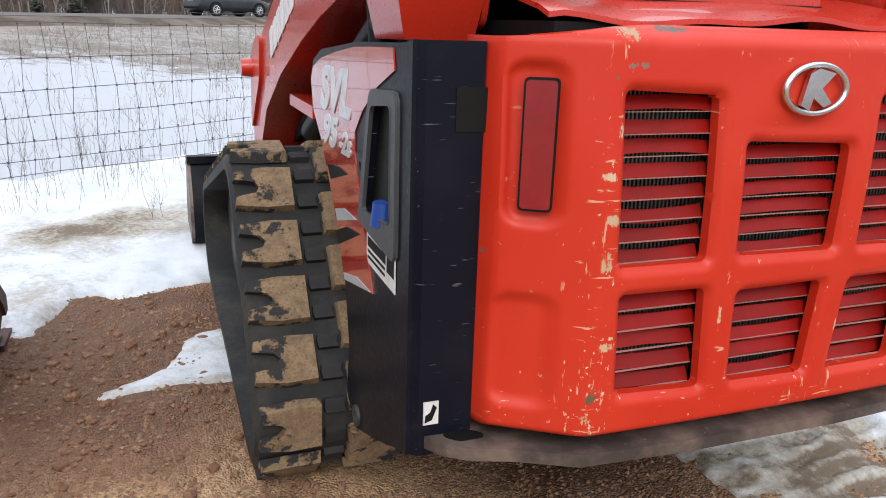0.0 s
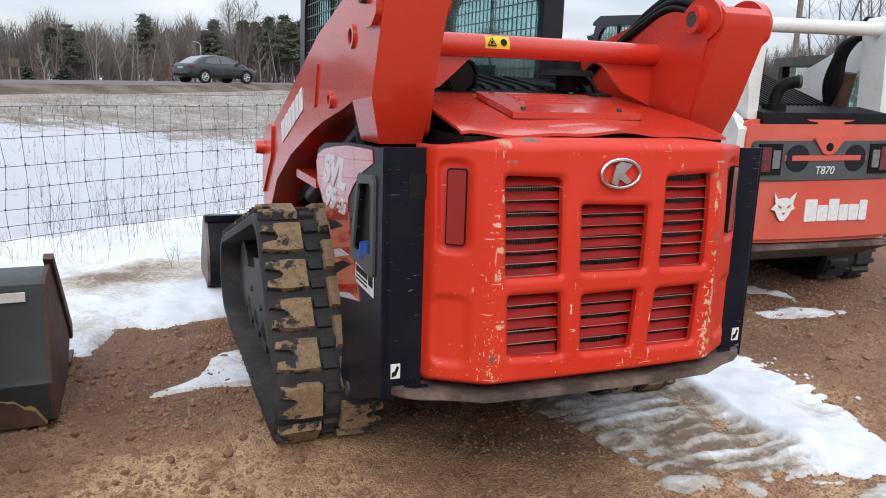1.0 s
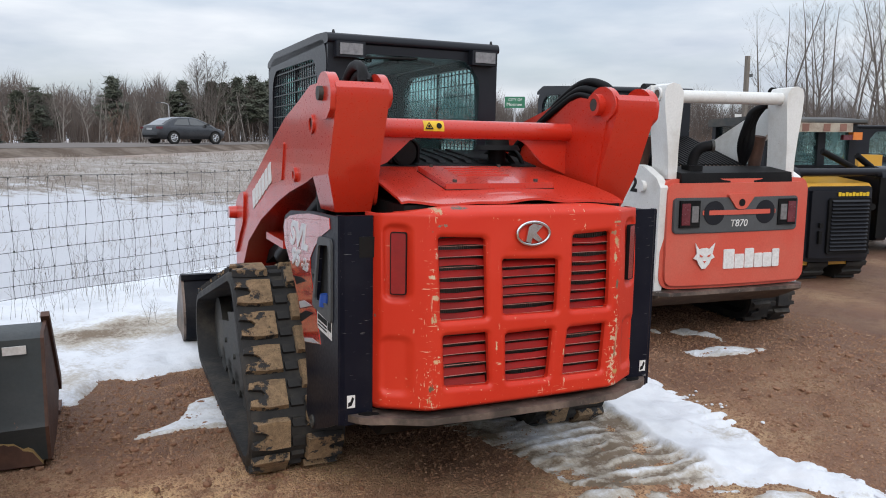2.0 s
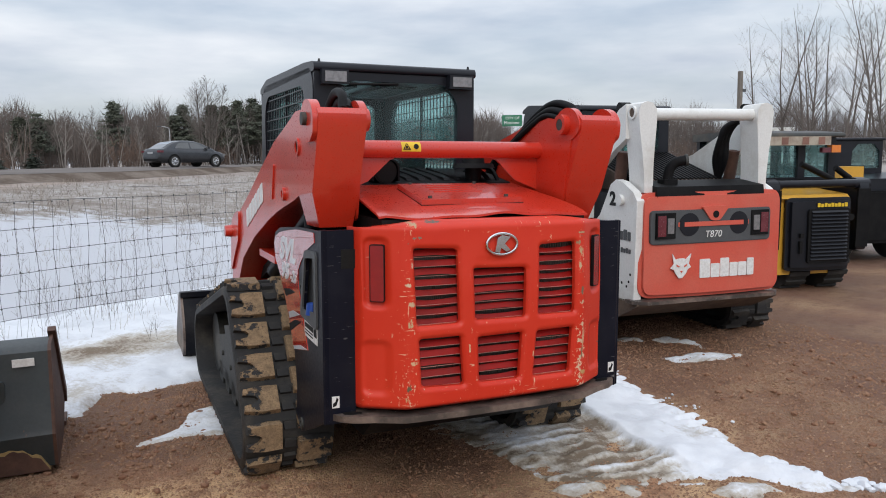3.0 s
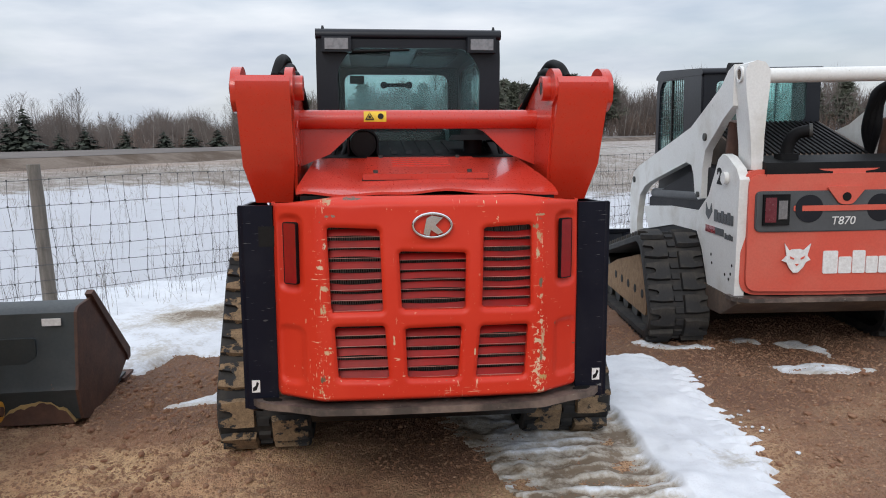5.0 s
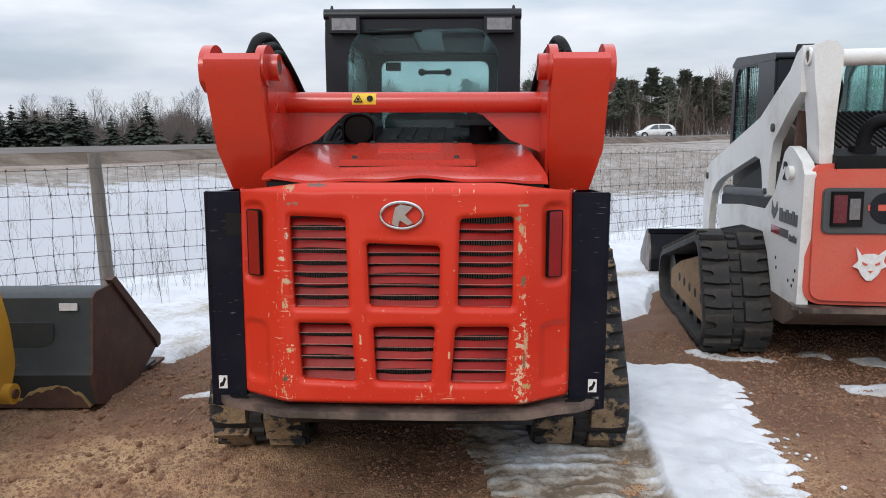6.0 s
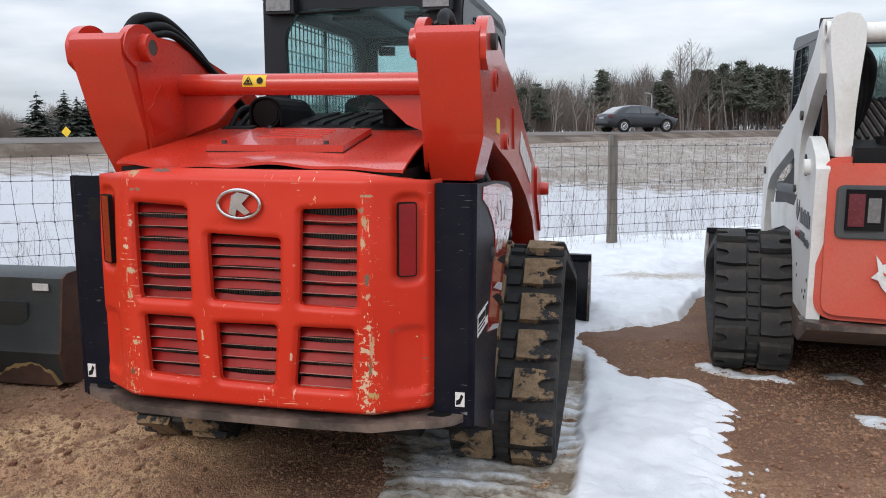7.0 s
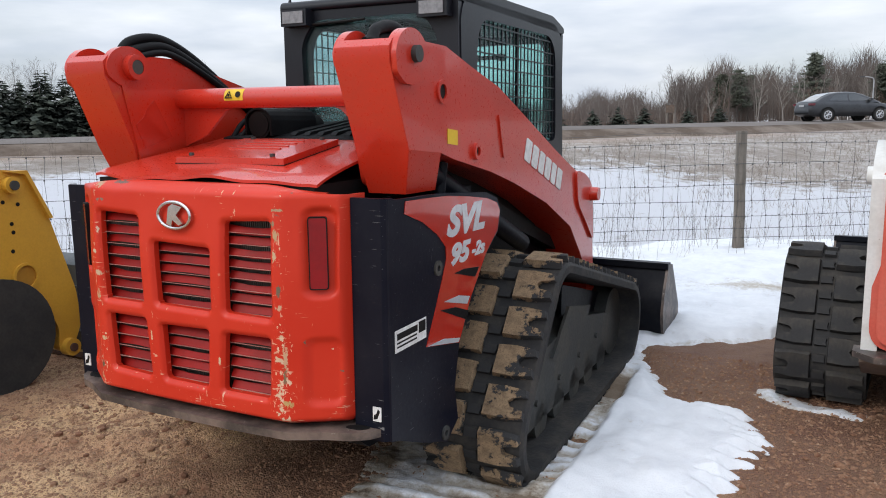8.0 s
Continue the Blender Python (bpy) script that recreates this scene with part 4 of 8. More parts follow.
bm = bmesh.new()
NX, NZ = 206, 134
rows = []
for j in range(NZ):
    z = 0.525 + (1.324 - 0.525) * j / (NZ - 1)
    row_ = []
    for i in range(NX):
        x = -0.618 + 1.236 * i / (NX - 1)
        zz = z - 0.028 * smooth01(0.30, 0.62, abs(x)) * (z - 0.525) / 0.80
        dmin, wmin = min(((win_sd(x, zz, w), w) for w in WINDOWS), key=lambda t: abs(t[0]))
        px, pz = x, zz
        if abs(dmin) < 0.0036:
            e = 1e-4
            gxn, gzn = (win_sd(x + e, zz, wmin) - dmin) / e, (win_sd(x, zz + e, wmin) - dmin) / e
            g = max(math.hypot(gxn, gzn), 1e-6)
            px, pz = x - gxn / g * dmin, zz - gzn / g * dmin
        y = door_y(px, pz)
        d = min(win_sd(px, pz, w) for w in WINDOWS)
        if d < 0.02:
            y += 0.014 * (1 - max(d, 0) / 0.02) ** 2
        row_.append(bm.verts.new((px, y, pz)))
    rows.append(row_)
for j in range(NZ - 1):
    for i in range(NX - 1):
        q = (rows[j][i], rows[j][i + 1], rows[j + 1][i + 1], rows[j + 1][i])
        cx, cz = sum(v.co.x for v in q) / 4, sum(v.co.z for v in q) / 4
        if min(win_sd(cx, cz, w) for w in WINDOWS) > -0.0005:
            bm.faces.new(q)
bmesh.ops.delete(bm, geom=[v for v in bm.verts if not v.link_faces], context="VERTS")
# returns of the shell, inwards from every edge
rim = bmesh.ops.extrude_edge_only(bm, edges=[e for e in bm.edges if len(e.link_faces) == 1])
for v in [g for g in rim["geom"] if isinstance(g, bmesh.types.BMVert)]:
    v.co.y += 0.05 if abs(v.co.x) > 0.6 or v.co.z > 1.3 or v.co.z < 0.54 else 0.022
door = part("rear_door", bm, M_DOOR, loader, "scratched and dented red rear door with six grille openings", smooth=True)
# slats in the darker red, their recess shade held in the colour
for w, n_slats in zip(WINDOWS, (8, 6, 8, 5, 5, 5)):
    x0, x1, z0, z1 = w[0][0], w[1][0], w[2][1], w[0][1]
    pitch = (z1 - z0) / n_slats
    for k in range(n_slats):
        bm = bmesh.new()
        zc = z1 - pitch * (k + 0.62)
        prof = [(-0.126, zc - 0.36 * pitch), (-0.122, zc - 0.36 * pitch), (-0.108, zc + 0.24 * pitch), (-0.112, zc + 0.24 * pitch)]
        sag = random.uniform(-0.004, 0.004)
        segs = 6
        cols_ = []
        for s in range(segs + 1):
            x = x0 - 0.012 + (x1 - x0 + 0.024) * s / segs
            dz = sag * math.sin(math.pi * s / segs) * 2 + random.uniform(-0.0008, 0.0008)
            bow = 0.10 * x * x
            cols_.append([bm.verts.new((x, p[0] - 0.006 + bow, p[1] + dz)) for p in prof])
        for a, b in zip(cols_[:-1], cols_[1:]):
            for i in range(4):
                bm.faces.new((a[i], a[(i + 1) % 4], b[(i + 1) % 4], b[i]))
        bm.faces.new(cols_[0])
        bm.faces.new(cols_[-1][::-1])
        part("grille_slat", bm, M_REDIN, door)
    # a thin pale line along the lower edge of each slat
    bm = bmesh.new()
    for k in range(n_slats):
        zc = z1 - pitch * (k + 0.98)
        box(x0 - 0.01, x1 + 0.01, -0.133, -0.1265, zc - 0.0002, zc + 0.0006, bm)
    part("slat_edge", bm, M_EDGE, door)
bm = bmesh.new()
for k in range(-47, 48):
    box(k * 0.009 - 0.0020, k * 0.009 + 0.0020, -0.100, -0.07, 0.60, 1.23, bm)
tagged(part("radiator_screen", bm, M_SCREEN, door, "dark vertical radiator fins"), kind="stuff")
# added black sheet, the darkness behind the fins
part("screen_backing", box(-0.45, 0.45, -0.066, -0.05, 0.58, 1.25), M_INKSHADE, door)
for sx in (-1, 1):
    bm = prism(round_poly(rect(sx * 0.548 - 0.029, sx * 0.548 + 0.029, 0.992, 1.226), 0.008), -0.07, -0.055, "y")
    bm.transform(Matrix.Translation((sx * 0.540, -0.096, 0)) @ Matrix.Rotation(sx * 0.56, 4, "Z") @ Matrix.Translation((-sx * 0.548, 0.068, 0)))
    ref = part("tail_reflector", bm, M_TAIL, door, "long dark red reflector", bevel=0.003)
    bm = window_wall(round_poly(rect(sx * 0.548 - 0.0315, sx * 0.548 + 0.0315, 0.989, 1.229), 0.010), round_poly(rect(sx * 0.548 - 0.028, sx * 0.548 + 0.028, 0.993, 1.225), 0.008), -0.0708, -0.055, "y")
    bm.transform(Matrix.Translation((sx * 0.540, -0.096, 0)) @ Matrix.Rotation(sx * 0.56, 4, "Z") @ Matrix.Translation((-sx * 0.548, 0.068, 0)))
    part("reflector_gasket", bm, M_PLASTIC, ref)
# flush black box paints the dark of a hole cut into the post
part("door_hinge", box(-0.668, -0.600, -0.0145, 0.0, 1.125, 1.205), M_INKSHADE, door, "black patch standing for a dark hole in the corner post", bevel=0.002)
# maker's badge: an oval chrome ring with a plain angular shape in it
bm = bmesh.new()
sections = []
for k in range(48):
    a = 2 * math.pi * k / 48
    c = Vector((0.0735 * math.cos(a), 0, 0.0455 * math.sin(a)))
    o = Vector((math.cos(a), 0, math.sin(a)))
    sections.append([bm.verts.new(c + o * 0.0065 * math.cos(b) + Vector((0, 0.007 * math.sin(b), 0))) for b in [2 * math.pi * q / 10 for q in range(10)]])
for k in range(48):
    A, B = sections[k], sections[(k + 1) % 48]
    for q in range(10):
        bm.faces.new((A[q], A[(q + 1) % 10], B[(q + 1) % 10], B[q]))
bm.transform(Matrix.Translation((0, -0.174, 1.216)))
badge = part("badge_ring", bm, M_CHROME, door, "oval chrome badge ring", smooth=True)
bm = prism([(-0.034, -0.030), (-0.012, -0.040), (-0.006, -0.016), (0.022, -0.034), (0.040, -0.026), (0.012, 0.002), (0.040, 0.030), (-0.002, 0.039), (-0.022, 0.028)], -0.006, 0.004, "y")
bm.transform(Matrix.Translation((0, -0.172, 1.216)))
part("badge_shape", bm, M_CHROME, badge, bevel=0.002)

# black corner panels and sides
SIDE = [(0.0, 0.465), (0.0, 1.283), (0.08, 1.278), (0.40, 1.27), (0.80, 1.238), (0.915, 1.205), (0.955, 1.15), (0.925, 1.06), (0.80, 0.985), (0.64, 0.82), (0.53, 0.66), (0.49, 0.5), (0.52, 0.36), (0.42, 0.30), (0.22, 0.375), (0.05, 0.45)]
for sx in (-1, 1):
    bm = bmesh.new()
    if sx < 0:
        hole = round_poly([(0.10, 0.92), (0.10, 1.165), (0.255, 1.15), (0.325, 0.90)][::-1], 0.02)
        bm = window_wall(SIDE, hole, -0.748, -0.734, "x")
    else:
        bm = prism(SIDE, 0.734, 0.748)
    panel = part("side_panel", bm, M_PANEL, loader, "scratched black steel side panel")
    prof = [(0.612, -0.012), (0.725, -0.012), (0.745, 0.004), (0.748, 0.03), (0.735, 0.03), (0.728, 0.006), (0.612, 0.006)]
    bm = prism([(sx * a, b) for a, b in prof], 0.465, 1.286, "z")
    part("corner_post", bm, M_PANEL, panel, smooth=True)
    # red flash on the side, with the model name
    DECAL = [(0.10, 1.226), (0.11, 1.268), (0.26, 1.264), (0.42, 1.258), (0.62, 1.238), (0.80, 1.214), (0.905, 1.186), (0.938, 1.148), (0.912, 1.068), (0.788, 0.986), (0.632, 0.826), (0.525, 0.672), (0.25, 0.728), (0.33, 0.86), (0.385, 0.96), (0.415, 1.02), (0.412, 1.068), (0.345, 1.122), (0.23, 1.183)]
    bm = prism(DECAL, sx * 0.7485, sx * 0.7515)
    flash = part("red_flash", bm, M_FLASH, panel, "red decal with grey model lettering")
    for tri_, mt in (([(0.48, 0.956), (0.57, 0.958), (0.715, 0.942), (0.672, 0.908)], M_PLASTIC), ([(0.39, 0.864), (0.52, 0.862), (0.622, 0.838), (0.596, 0.812)], M_DECALG), ([(0.36, 0.838), (0.49, 0.822), (0.610, 0.782), (0.582, 0.752)], M_PLASTIC), ([(0.262, 0.728), (0.39, 0.722), (0.528, 0.690), (0.515, 0.676)], M_DECALG)):
        part("flash_stripe", prism(tri_, sx * 0.7515, sx * 0.7535), mt, flash)
    if sx > 0:
        m1, m2, m3 = (plane_at((0.7525, a, b), (0, 1, c), (0, 0, 1)) for a, b, c in ((0.415, 1.108, -0.02), (0.440, 0.994, -0.01), (0.640, 0.998, -0.01)))
    else:
        m1, m2, m3 = (plane_at((-0.7525, a, b), (0, -1, c), (0, 0, 1)) for a, b, c in ((0.80, 1.09, 0.02), (0.77, 0.998, 0.02), (0.575, 1.0, 0.02)))
    lettering("model_lettering", "SVL", 0.150, m1, M_SILVER, flash, 0.3, 1.46, 0.007)
    lettering("model_lettering", "95", 0.106, m2, M_SILVER, flash, 0.3, 1.55, 0.005)
    lettering("model_lettering", "-2s", 0.075, m3, M_SILVER, flash, 0.3, 1.35, 0.003)
    # dealer's sticker: white with plain dark bars
    o, r = ((0.7495, 0.026, 0.766), (0, 1, 0.0)) if sx > 0 else ((-0.7495, 0.30, 0.79), (0, -1, -0.02))
    bm = box(0, 0.222, 0, 0.076, 0, 0.002)
    bm.transform(plane_at(o, r, (0, 0, 1)))
    st = part("dealer_sticker", bm, M_DECALW, panel, "white sticker with plain dark bars")
    bm = bmesh.new()
    for x0, x1, y0, y1 in ((0.012, 0.155, 0.042, 0.064), (0.165, 0.215, 0.030, 0.070), (0.012, 0.15, 0.028, 0.034), (0.012, 0.15, 0.014, 0.020)):
        box(x0, x1, y0, y1, 0.002, 0.003, bm)
    bm.transform(plane_at(o, r, (0, 0, 1)))
    part("sticker_bar", bm, M_INKSHADE, st)
    bm = box(sx * 0.70 - 0.016, sx * 0.70 + 0.016, -0.0155, -0.012, 0.535, 0.585)
    tag_ = part("warning_label", bm, M_DECALW, panel, "small white warning label")
    part("label_mark", prism([(sx * 0.70 - 0.013, 0.540), (sx * 0.70 + 0.002, 0.545), (sx * 0.70 + 0.012, 0.572), (sx * 0.70 + 0.004, 0.580), (sx * 0.70 - 0.002, 0.562), (sx * 0.70 - 0.012, 0.556)], -0.0165, -0.0155, "y"), M_INKSHADE, tag_)
    for y, z in ((0.345, 1.0), (0.40, 0.345)):
        bm = ring((sx * 0.750, y, z), (1, 0, 0), 0.028, 0.012, 0.012)
        part("bolt_recess", bm, M_FRAME, panel, smooth=True)
    if sx < 0:
        hole_o = round_poly([(0.07, 0.85), (0.07, 1.19), (0.27, 1.18), (0.37, 0.87)][::-1], 0.03)
        bm = window_wall(hole_o, round_poly([(0.105, 0.925), (0.105, 1.16), (0.25, 1.145), (0.318, 0.905)][::-1], 0.02), -0.757, -0.749, "x")
        part("filler_frame", bm, M_GREY, panel, "grey frame round the fuel filler opening", bevel=0.002)
        # black block in place of the shaded hollow of the filler
        part("filler_pocket", box(-0.733, -0.60, 0.08, 0.36, 0.88, 1.18), M_INKSHADE, panel)
        part("fuel_cap", cyl((-0.741, 0.20, 0.90), (-0.741, 0.20, 0.950), 0.029, 0.023), M_BLUE, panel, "blue fuel cap", smooth=True)

# chassis between the tracks
part("chassis", prism([(0.06, 0.44), (0.08, 1.27), (1.15, 1.30), (2.5, 1.05), (2.55, 0.35), (0.9, 0.27), (0.25, 0.30)], -0.50, 0.50), M_BLACK, loader, "black chassis", bevel=0.01)
part("belly_plate", prism([(0.25, 0.37), (0.12, 0.44), (0.12, 0.47), (0.9, 0.47), (0.9, 0.24), (0.55, 0.26)], -0.50, 0.50), M_FRAME, loader, bevel=0.01)
for sx in (-1, 1):
    part("fender", prism([(0.93, 1.02), (0.98, 1.15), (1.3, 1.14), (2.3, 0.80), (2.3, 0.74), (1.3, 1.06)], sx * 0.50, sx * 0.60), M_INKSHADE, loader, bevel=0.006)
    if sx < 0:
        part("arm_stop", box(sx * 0.60, sx * 0.705, 1.17, 1.62, 1.005, 1.045), M_RED, loader, "red arm stop bracket", bevel=0.006)
    part("engine_side", box(sx * 0.515 - 0.012, sx * 0.515 + 0.012, 0.40, 1.9, 0.80, 1.36), M_PLASTIC, loader)
    part("inner_wheel_guard", box(sx * 0.56 - 0.05, sx * 0.56 + 0.05, 0.35, 0.95, 0.5, 1.25), M_BLACK, loader)
# bumper plate under the door, with tow slots in its ends
rim_o = [(-0.70, 0.03), (-0.712, -0.012), (-0.688, -0.050), (-0.640, -0.085), (-0.560, -0.112), (-0.44, -0.172), (-0.2, -0.186), (0.2, -0.186), (0.44, -0.172), (0.560, -0.112), (0.640, -0.085), (0.688, -0.050), (0.712, -0.012), (0.70, 0.03)]
bumper = part("rear_bumper", prism(rim_o, 0.481, 0.508, "z"), M_BUMPER, loader, "worn dark steel bumper plate", bevel=0.005)
for sx in (-1, 1):
    part("tow_slot", prism(round_poly([(sx * 0.596, -0.052), (sx * 0.650, -0.052), (sx * 0.676, -0.026), (sx * 0.668, -0.008), (sx * 0.630, -0.006), (sx * 0.594, -0.034)], 0.012), 0.5055, 0.5105, "z"), M_INKSHADE, bumper)
part("bumper_beam", prism([(-0.03, 0.475), (0.08, 0.475), (0.08, 0.42), (0.02, 0.44)], -0.56, 0.56), M_INKSHADE, loader, bevel=0.006)

# loader arms
ARM = [(0.036, 1.715), (0.034, 1.765), (0.06, 1.790), (0.27, 1.797), (0.44, 1.794), (0.65, 1.738), (0.94, 1.668), (1.34, 1.520), (1.71, 1.380), (2.01, 1.275), (2.22, 1.205), (2.36, 1.165), (2.44, 1.08), (2.50, 0.62), (2.62, 0.26), (2.44, 0.22), (2.38, 0.46), (2.32, 0.65), (2.20, 0.77), (2.00, 0.945), (1.58, 1.118), (1.137, 1.250), (0.855, 1.320), (0.50, 1.388), (0.395, 1.415), (0.428, 1.277), (0.205, 1.280), (0.150, 1.445)]
for sx in (-1, 1):
    bm = prism(ARM, sx * 0.533, sx * 0.742)
    bmesh.ops.bisect_plane(bm, geom=list(bm.verts) + list(bm.edges) + list(bm.faces), plane_co=(0, 0, 1.436), plane_no=(0, 0, 1))
    for v in bm.verts:
        if v.co.y < 0.44 and v.co.z < 1.35:
            v.co.x = sx * (0.549 if abs(v.co.x) < 0.6 else 0.700)
    bmesh.ops.triangulate(bm, faces=[f for f in bm.faces if len(f.verts) > 4], ngon_method="EAR_CLIP")
    arm = part("lift_arm", bm, M_RED, loader, "red steel lift arm", bevel=0.010)
    for xa, xb, low in ((0.524, 0.556, 1.675), (0.724, 0.763, 1.650)):
        prof = [(0.048, low + 0.035), (0.040, 1.745)] + [(0.150 + 0.110 * math.cos(a), 1.735 + 0.094 * math.sin(a)) for a in [math.pi * (0.92 - 0.092 * k) for k in range(10)]] + [(0.245, 1.70), (0.215, low + 0.02), (0.165, low - 0.005), (0.10, low)]
        part("pivot_ear", prism(round_poly(prof, 0.012, 2), sx * xa, sx * xb), M_RED, arm, bevel=0.006, segs=2)
    pin = part("pivot_pin", cyl((sx * 0.492, 0.165, 1.747), (sx * 0.781, 0.165, 1.747), 0.028), M_FRAME, arm, smooth=True)
    part("pin_boss", ring((sx * 0.515, 0.165, 1.747), (1, 0, 0), 0.050, 0.029, 0.05), M_RED, pin, smooth=True)
    part("boss_ring", ring((sx * 0.742, 0.40, 1.633), (1, 0, 0), 0.042, 0.027, 0.018), M_RED, arm, smooth=True)
    part("bore", cyl((sx * 0.735, 0.40, 1.633), (sx * 0.7435, 0.40, 1.633), 0.027), M_INKSHADE, arm)
    part("boss_ring", ring((sx * 0.745, 0.70, 1.410), (1, 0, 0), 0.034, 0.019, 0.024), M_RED, arm, smooth=True)
    part("bore", cyl((sx * 0.740, 0.70, 1.410), (sx * 0.7465, 0.70, 1.410), 0.020), M_INKSHADE, arm)
    part("knuckle_pin", cyl((sx * 0.742, 2.36, 1.095), (sx * 0.805, 2.36, 1.095), 0.044, 0.038), M_RED, arm, smooth=True)
    part("arm_rib", prism(round_poly([(0.925, 1.555), (0.955, 1.555), (1.02, 1.372), (0.985, 1.37)], 0.012), sx * 0.740, sx * 0.750), M_RED, arm, bevel=0.004)
    part("knuckle_plate", prism(round_poly([(2.06, 1.255), (2.24, 1.22), (2.36, 1.165), (2.40, 1.10), (2.44, 0.80), (2.24, 0.96), (2.10, 1.06)], 0.05), sx * 0.740, sx * 0.757), M_RED, arm, bevel=0.005)
    part("lift_cylinder", cyl((sx * 0.64, 0.42, 1.36), (sx * 0.64, 1.5, 0.92), 0.045), M_BLACK, arm, smooth=True)
    part("cylinder_rod", cyl((sx * 0.64, 0.30, 1.41), (sx * 0.64, 0.46, 1.345), 0.028), M_CHROME, arm, smooth=True)
    part("gas_strut", cyl((sx * 0.66, 0.50, 1.10), (sx * 0.66, 0.56, 1.37), 0.026), M_BLACK, arm, smooth=True)
    # maker's name on the arm, as plain white blocks
    m_txt = plane_at((0.7435, 1.245, 1.352), (0, 1, -0.345), (0, 0.27, 1)) if sx > 0 else plane_at((-0.7435, 1.80, 1.160), (0, -1, 0.345), (0, 0.27, 1))
    emblem_block("name_block", (0.082, 0.082, 0.078, 0.084, 0.072, 0.084), 0.106, 0.020, m_txt, M_DECALW, arm, 0.1)
    if sx > 0:
        bm = box(0, 0.085, 0, 0.055, 0, 0.002)
        bm.transform(plane_at((0.7430, 0.445, 1.447), (0, 1, -0.1), (0, 0, 1)))
        part("safety_decal", bm, M_SAFETY, arm, "small yellow safety decal")
    if sx < 0:
        part("torn_decal", prism([(0.163, 1.519), (0.205, 1.548), (0.232, 1.590), (0.270, 1.620), (0.356, 1.469), (0.205, 1.424)], -0.5245, -0.5275), M_FLASH, arm, "torn patch of glossy red vinyl")
    # inner tower plate and hoses
    part("inner_plate", prism(round_poly([(0.20, 1.30), (0.15, 1.50), (0.10, 1.72), (0.26, 1.80), (0.60, 1.74), (0.88, 1.64), (0.86, 1.44), (0.60, 1.33)], 0.04), sx * 0.526, sx * 0.540), M_RED, arm, bevel=0.004)
    for k, lift in enumerate((0.0, -0.035, -0.06)):
        up_ = lift - (0.035 if sx > 0 else 0.02)
        bm = hose([(sx * (0.60 - 0.02 * k), 0.16, 1.79), (sx * (0.585 - 0.022 * k), 0.22, 1.875 + up_), (sx * (0.575 - 0.022 * k), 0.36, 1.895 + up_), (sx * (0.565 - 0.022 * k), 0.52, 1.835 + up_), (sx * (0.555 - 0.022 * k), 0.72, 1.70 + up_ * 0.6), (sx * (0.54 - 0.02 * k), 0.88, 1.56), (sx * 0.50, 1.0, 1.45)], 0.021 if k < 2 else 0.014)
        part("hydraulic_hose", bm, M_PLASTIC, arm, smooth=True)

# cross tube with gussets
tube = part("cross_tube", cyl((-0.535, 0.42, 1.627), (0.535, 0.42, 1.627), 0.042, seg=32), M_RED, loader, "red steel cross tube", smooth=True)
for sx in (-1, 1):
    part("gusset", prism([(sx * 0.535, 1.615), (sx * 0.535, 1.42), (sx * 0.40, 1.475), (sx * 0.29, 1.575), (sx * 0.25, 1.590), (sx * 0.25, 1.615)], 0.432, 0.446, "y"), M_RED, tube, bevel=0.003)
bm = bmesh.new()
cells = [[bm.verts.new((x, 0.42 - 0.0432 * math.cos(a), 1.627 + 0.0432 * math.sin(a))) for a in (-0.25, 0.05, 0.35, 0.65, 0.95)] for x in (-0.248, -0.149)]
for k in range(4):
    bm.faces.new((cells[0][k], cells[1][k], cells[1][k + 1], cells[0][k + 1]))
sticker = part("warning_sticker", bm, M_SAFETY, tube, "yellow warning sticker with black signs", smooth=True)
for sx_, loop_ in ((-0.222, [(-0.020, -0.016), (0.020, -0.016), (0.0, 0.018), (0.0, 0.012), (0.013, -0.011), (-0.013, -0.011), (-0.002, 0.009), (-0.002, 0.015)]), (-0.222, [(-0.006, -0.008), (0.006, -0.008), (0.004, 0.003), (-0.004, 0.003)]), (-0.174, [(0.013 * math.cos(a), 0.013 * math.sin(a)) for a in [0.1 * math.pi * k for k in range(20)]])):
    bm = prism(loop_, 0, 0.001, "z")
    bm.transform(Matrix.Translation((sx_, 0.42 - 0.0445 * math.cos(0.30), 1.627 + 0.0445 * math.sin(0.30))) @ Matrix.Rotation(radians(90 - 17), 4, "X"))
    part("sticker_sign", bm, M_INKSHADE, sticker)

# hood
def hood_z(x, y):
    return 1.358 + 0.16 * y - 0.022 * smooth01(0.50, 0.55, abs(x)) + 0.007 * math.sin(x * 9 + 1) * smooth01(0.2, -0.05, y) - 0.010 * smooth01(0.0, -0.05, y) + 0.004 * math.sin(x * 23) * smooth01(0.05, -0.05, y)


bm = bmesh.new()
grid = []
for j in range(18):
    y = -0.055 + 0.72 * j / 17
    hw = 0.515 - 0.05 * max(y, 0) / 0.73
    grid.append([bm.verts.new((-hw + 2 * hw * i / 34, y - 0.02 * math.cos(math.pi * (i / 34 - 0.5)) * (1 if j == 0 else 0.5 if j == 1 else 0), hood_z(-hw + 2 * hw * i / 34, y))) for i in range(35)])
for a, b in zip(grid[:-1], grid[1:]):
    for i in range(34):
        bm.faces.new((a[i], a[i + 1], b[i + 1], b[i]))
rim = bmesh.ops.extrude_face_region(bm, geom=list(bm.faces))
for v in [g for g in rim["geom"] if isinstance(g, bmesh.types.BMVert)]:
    v.co.z -= 0.010
hood = part("hood", bm, M_RED, loader, "dented red engine hood", smooth=True)
bm = bmesh.new()
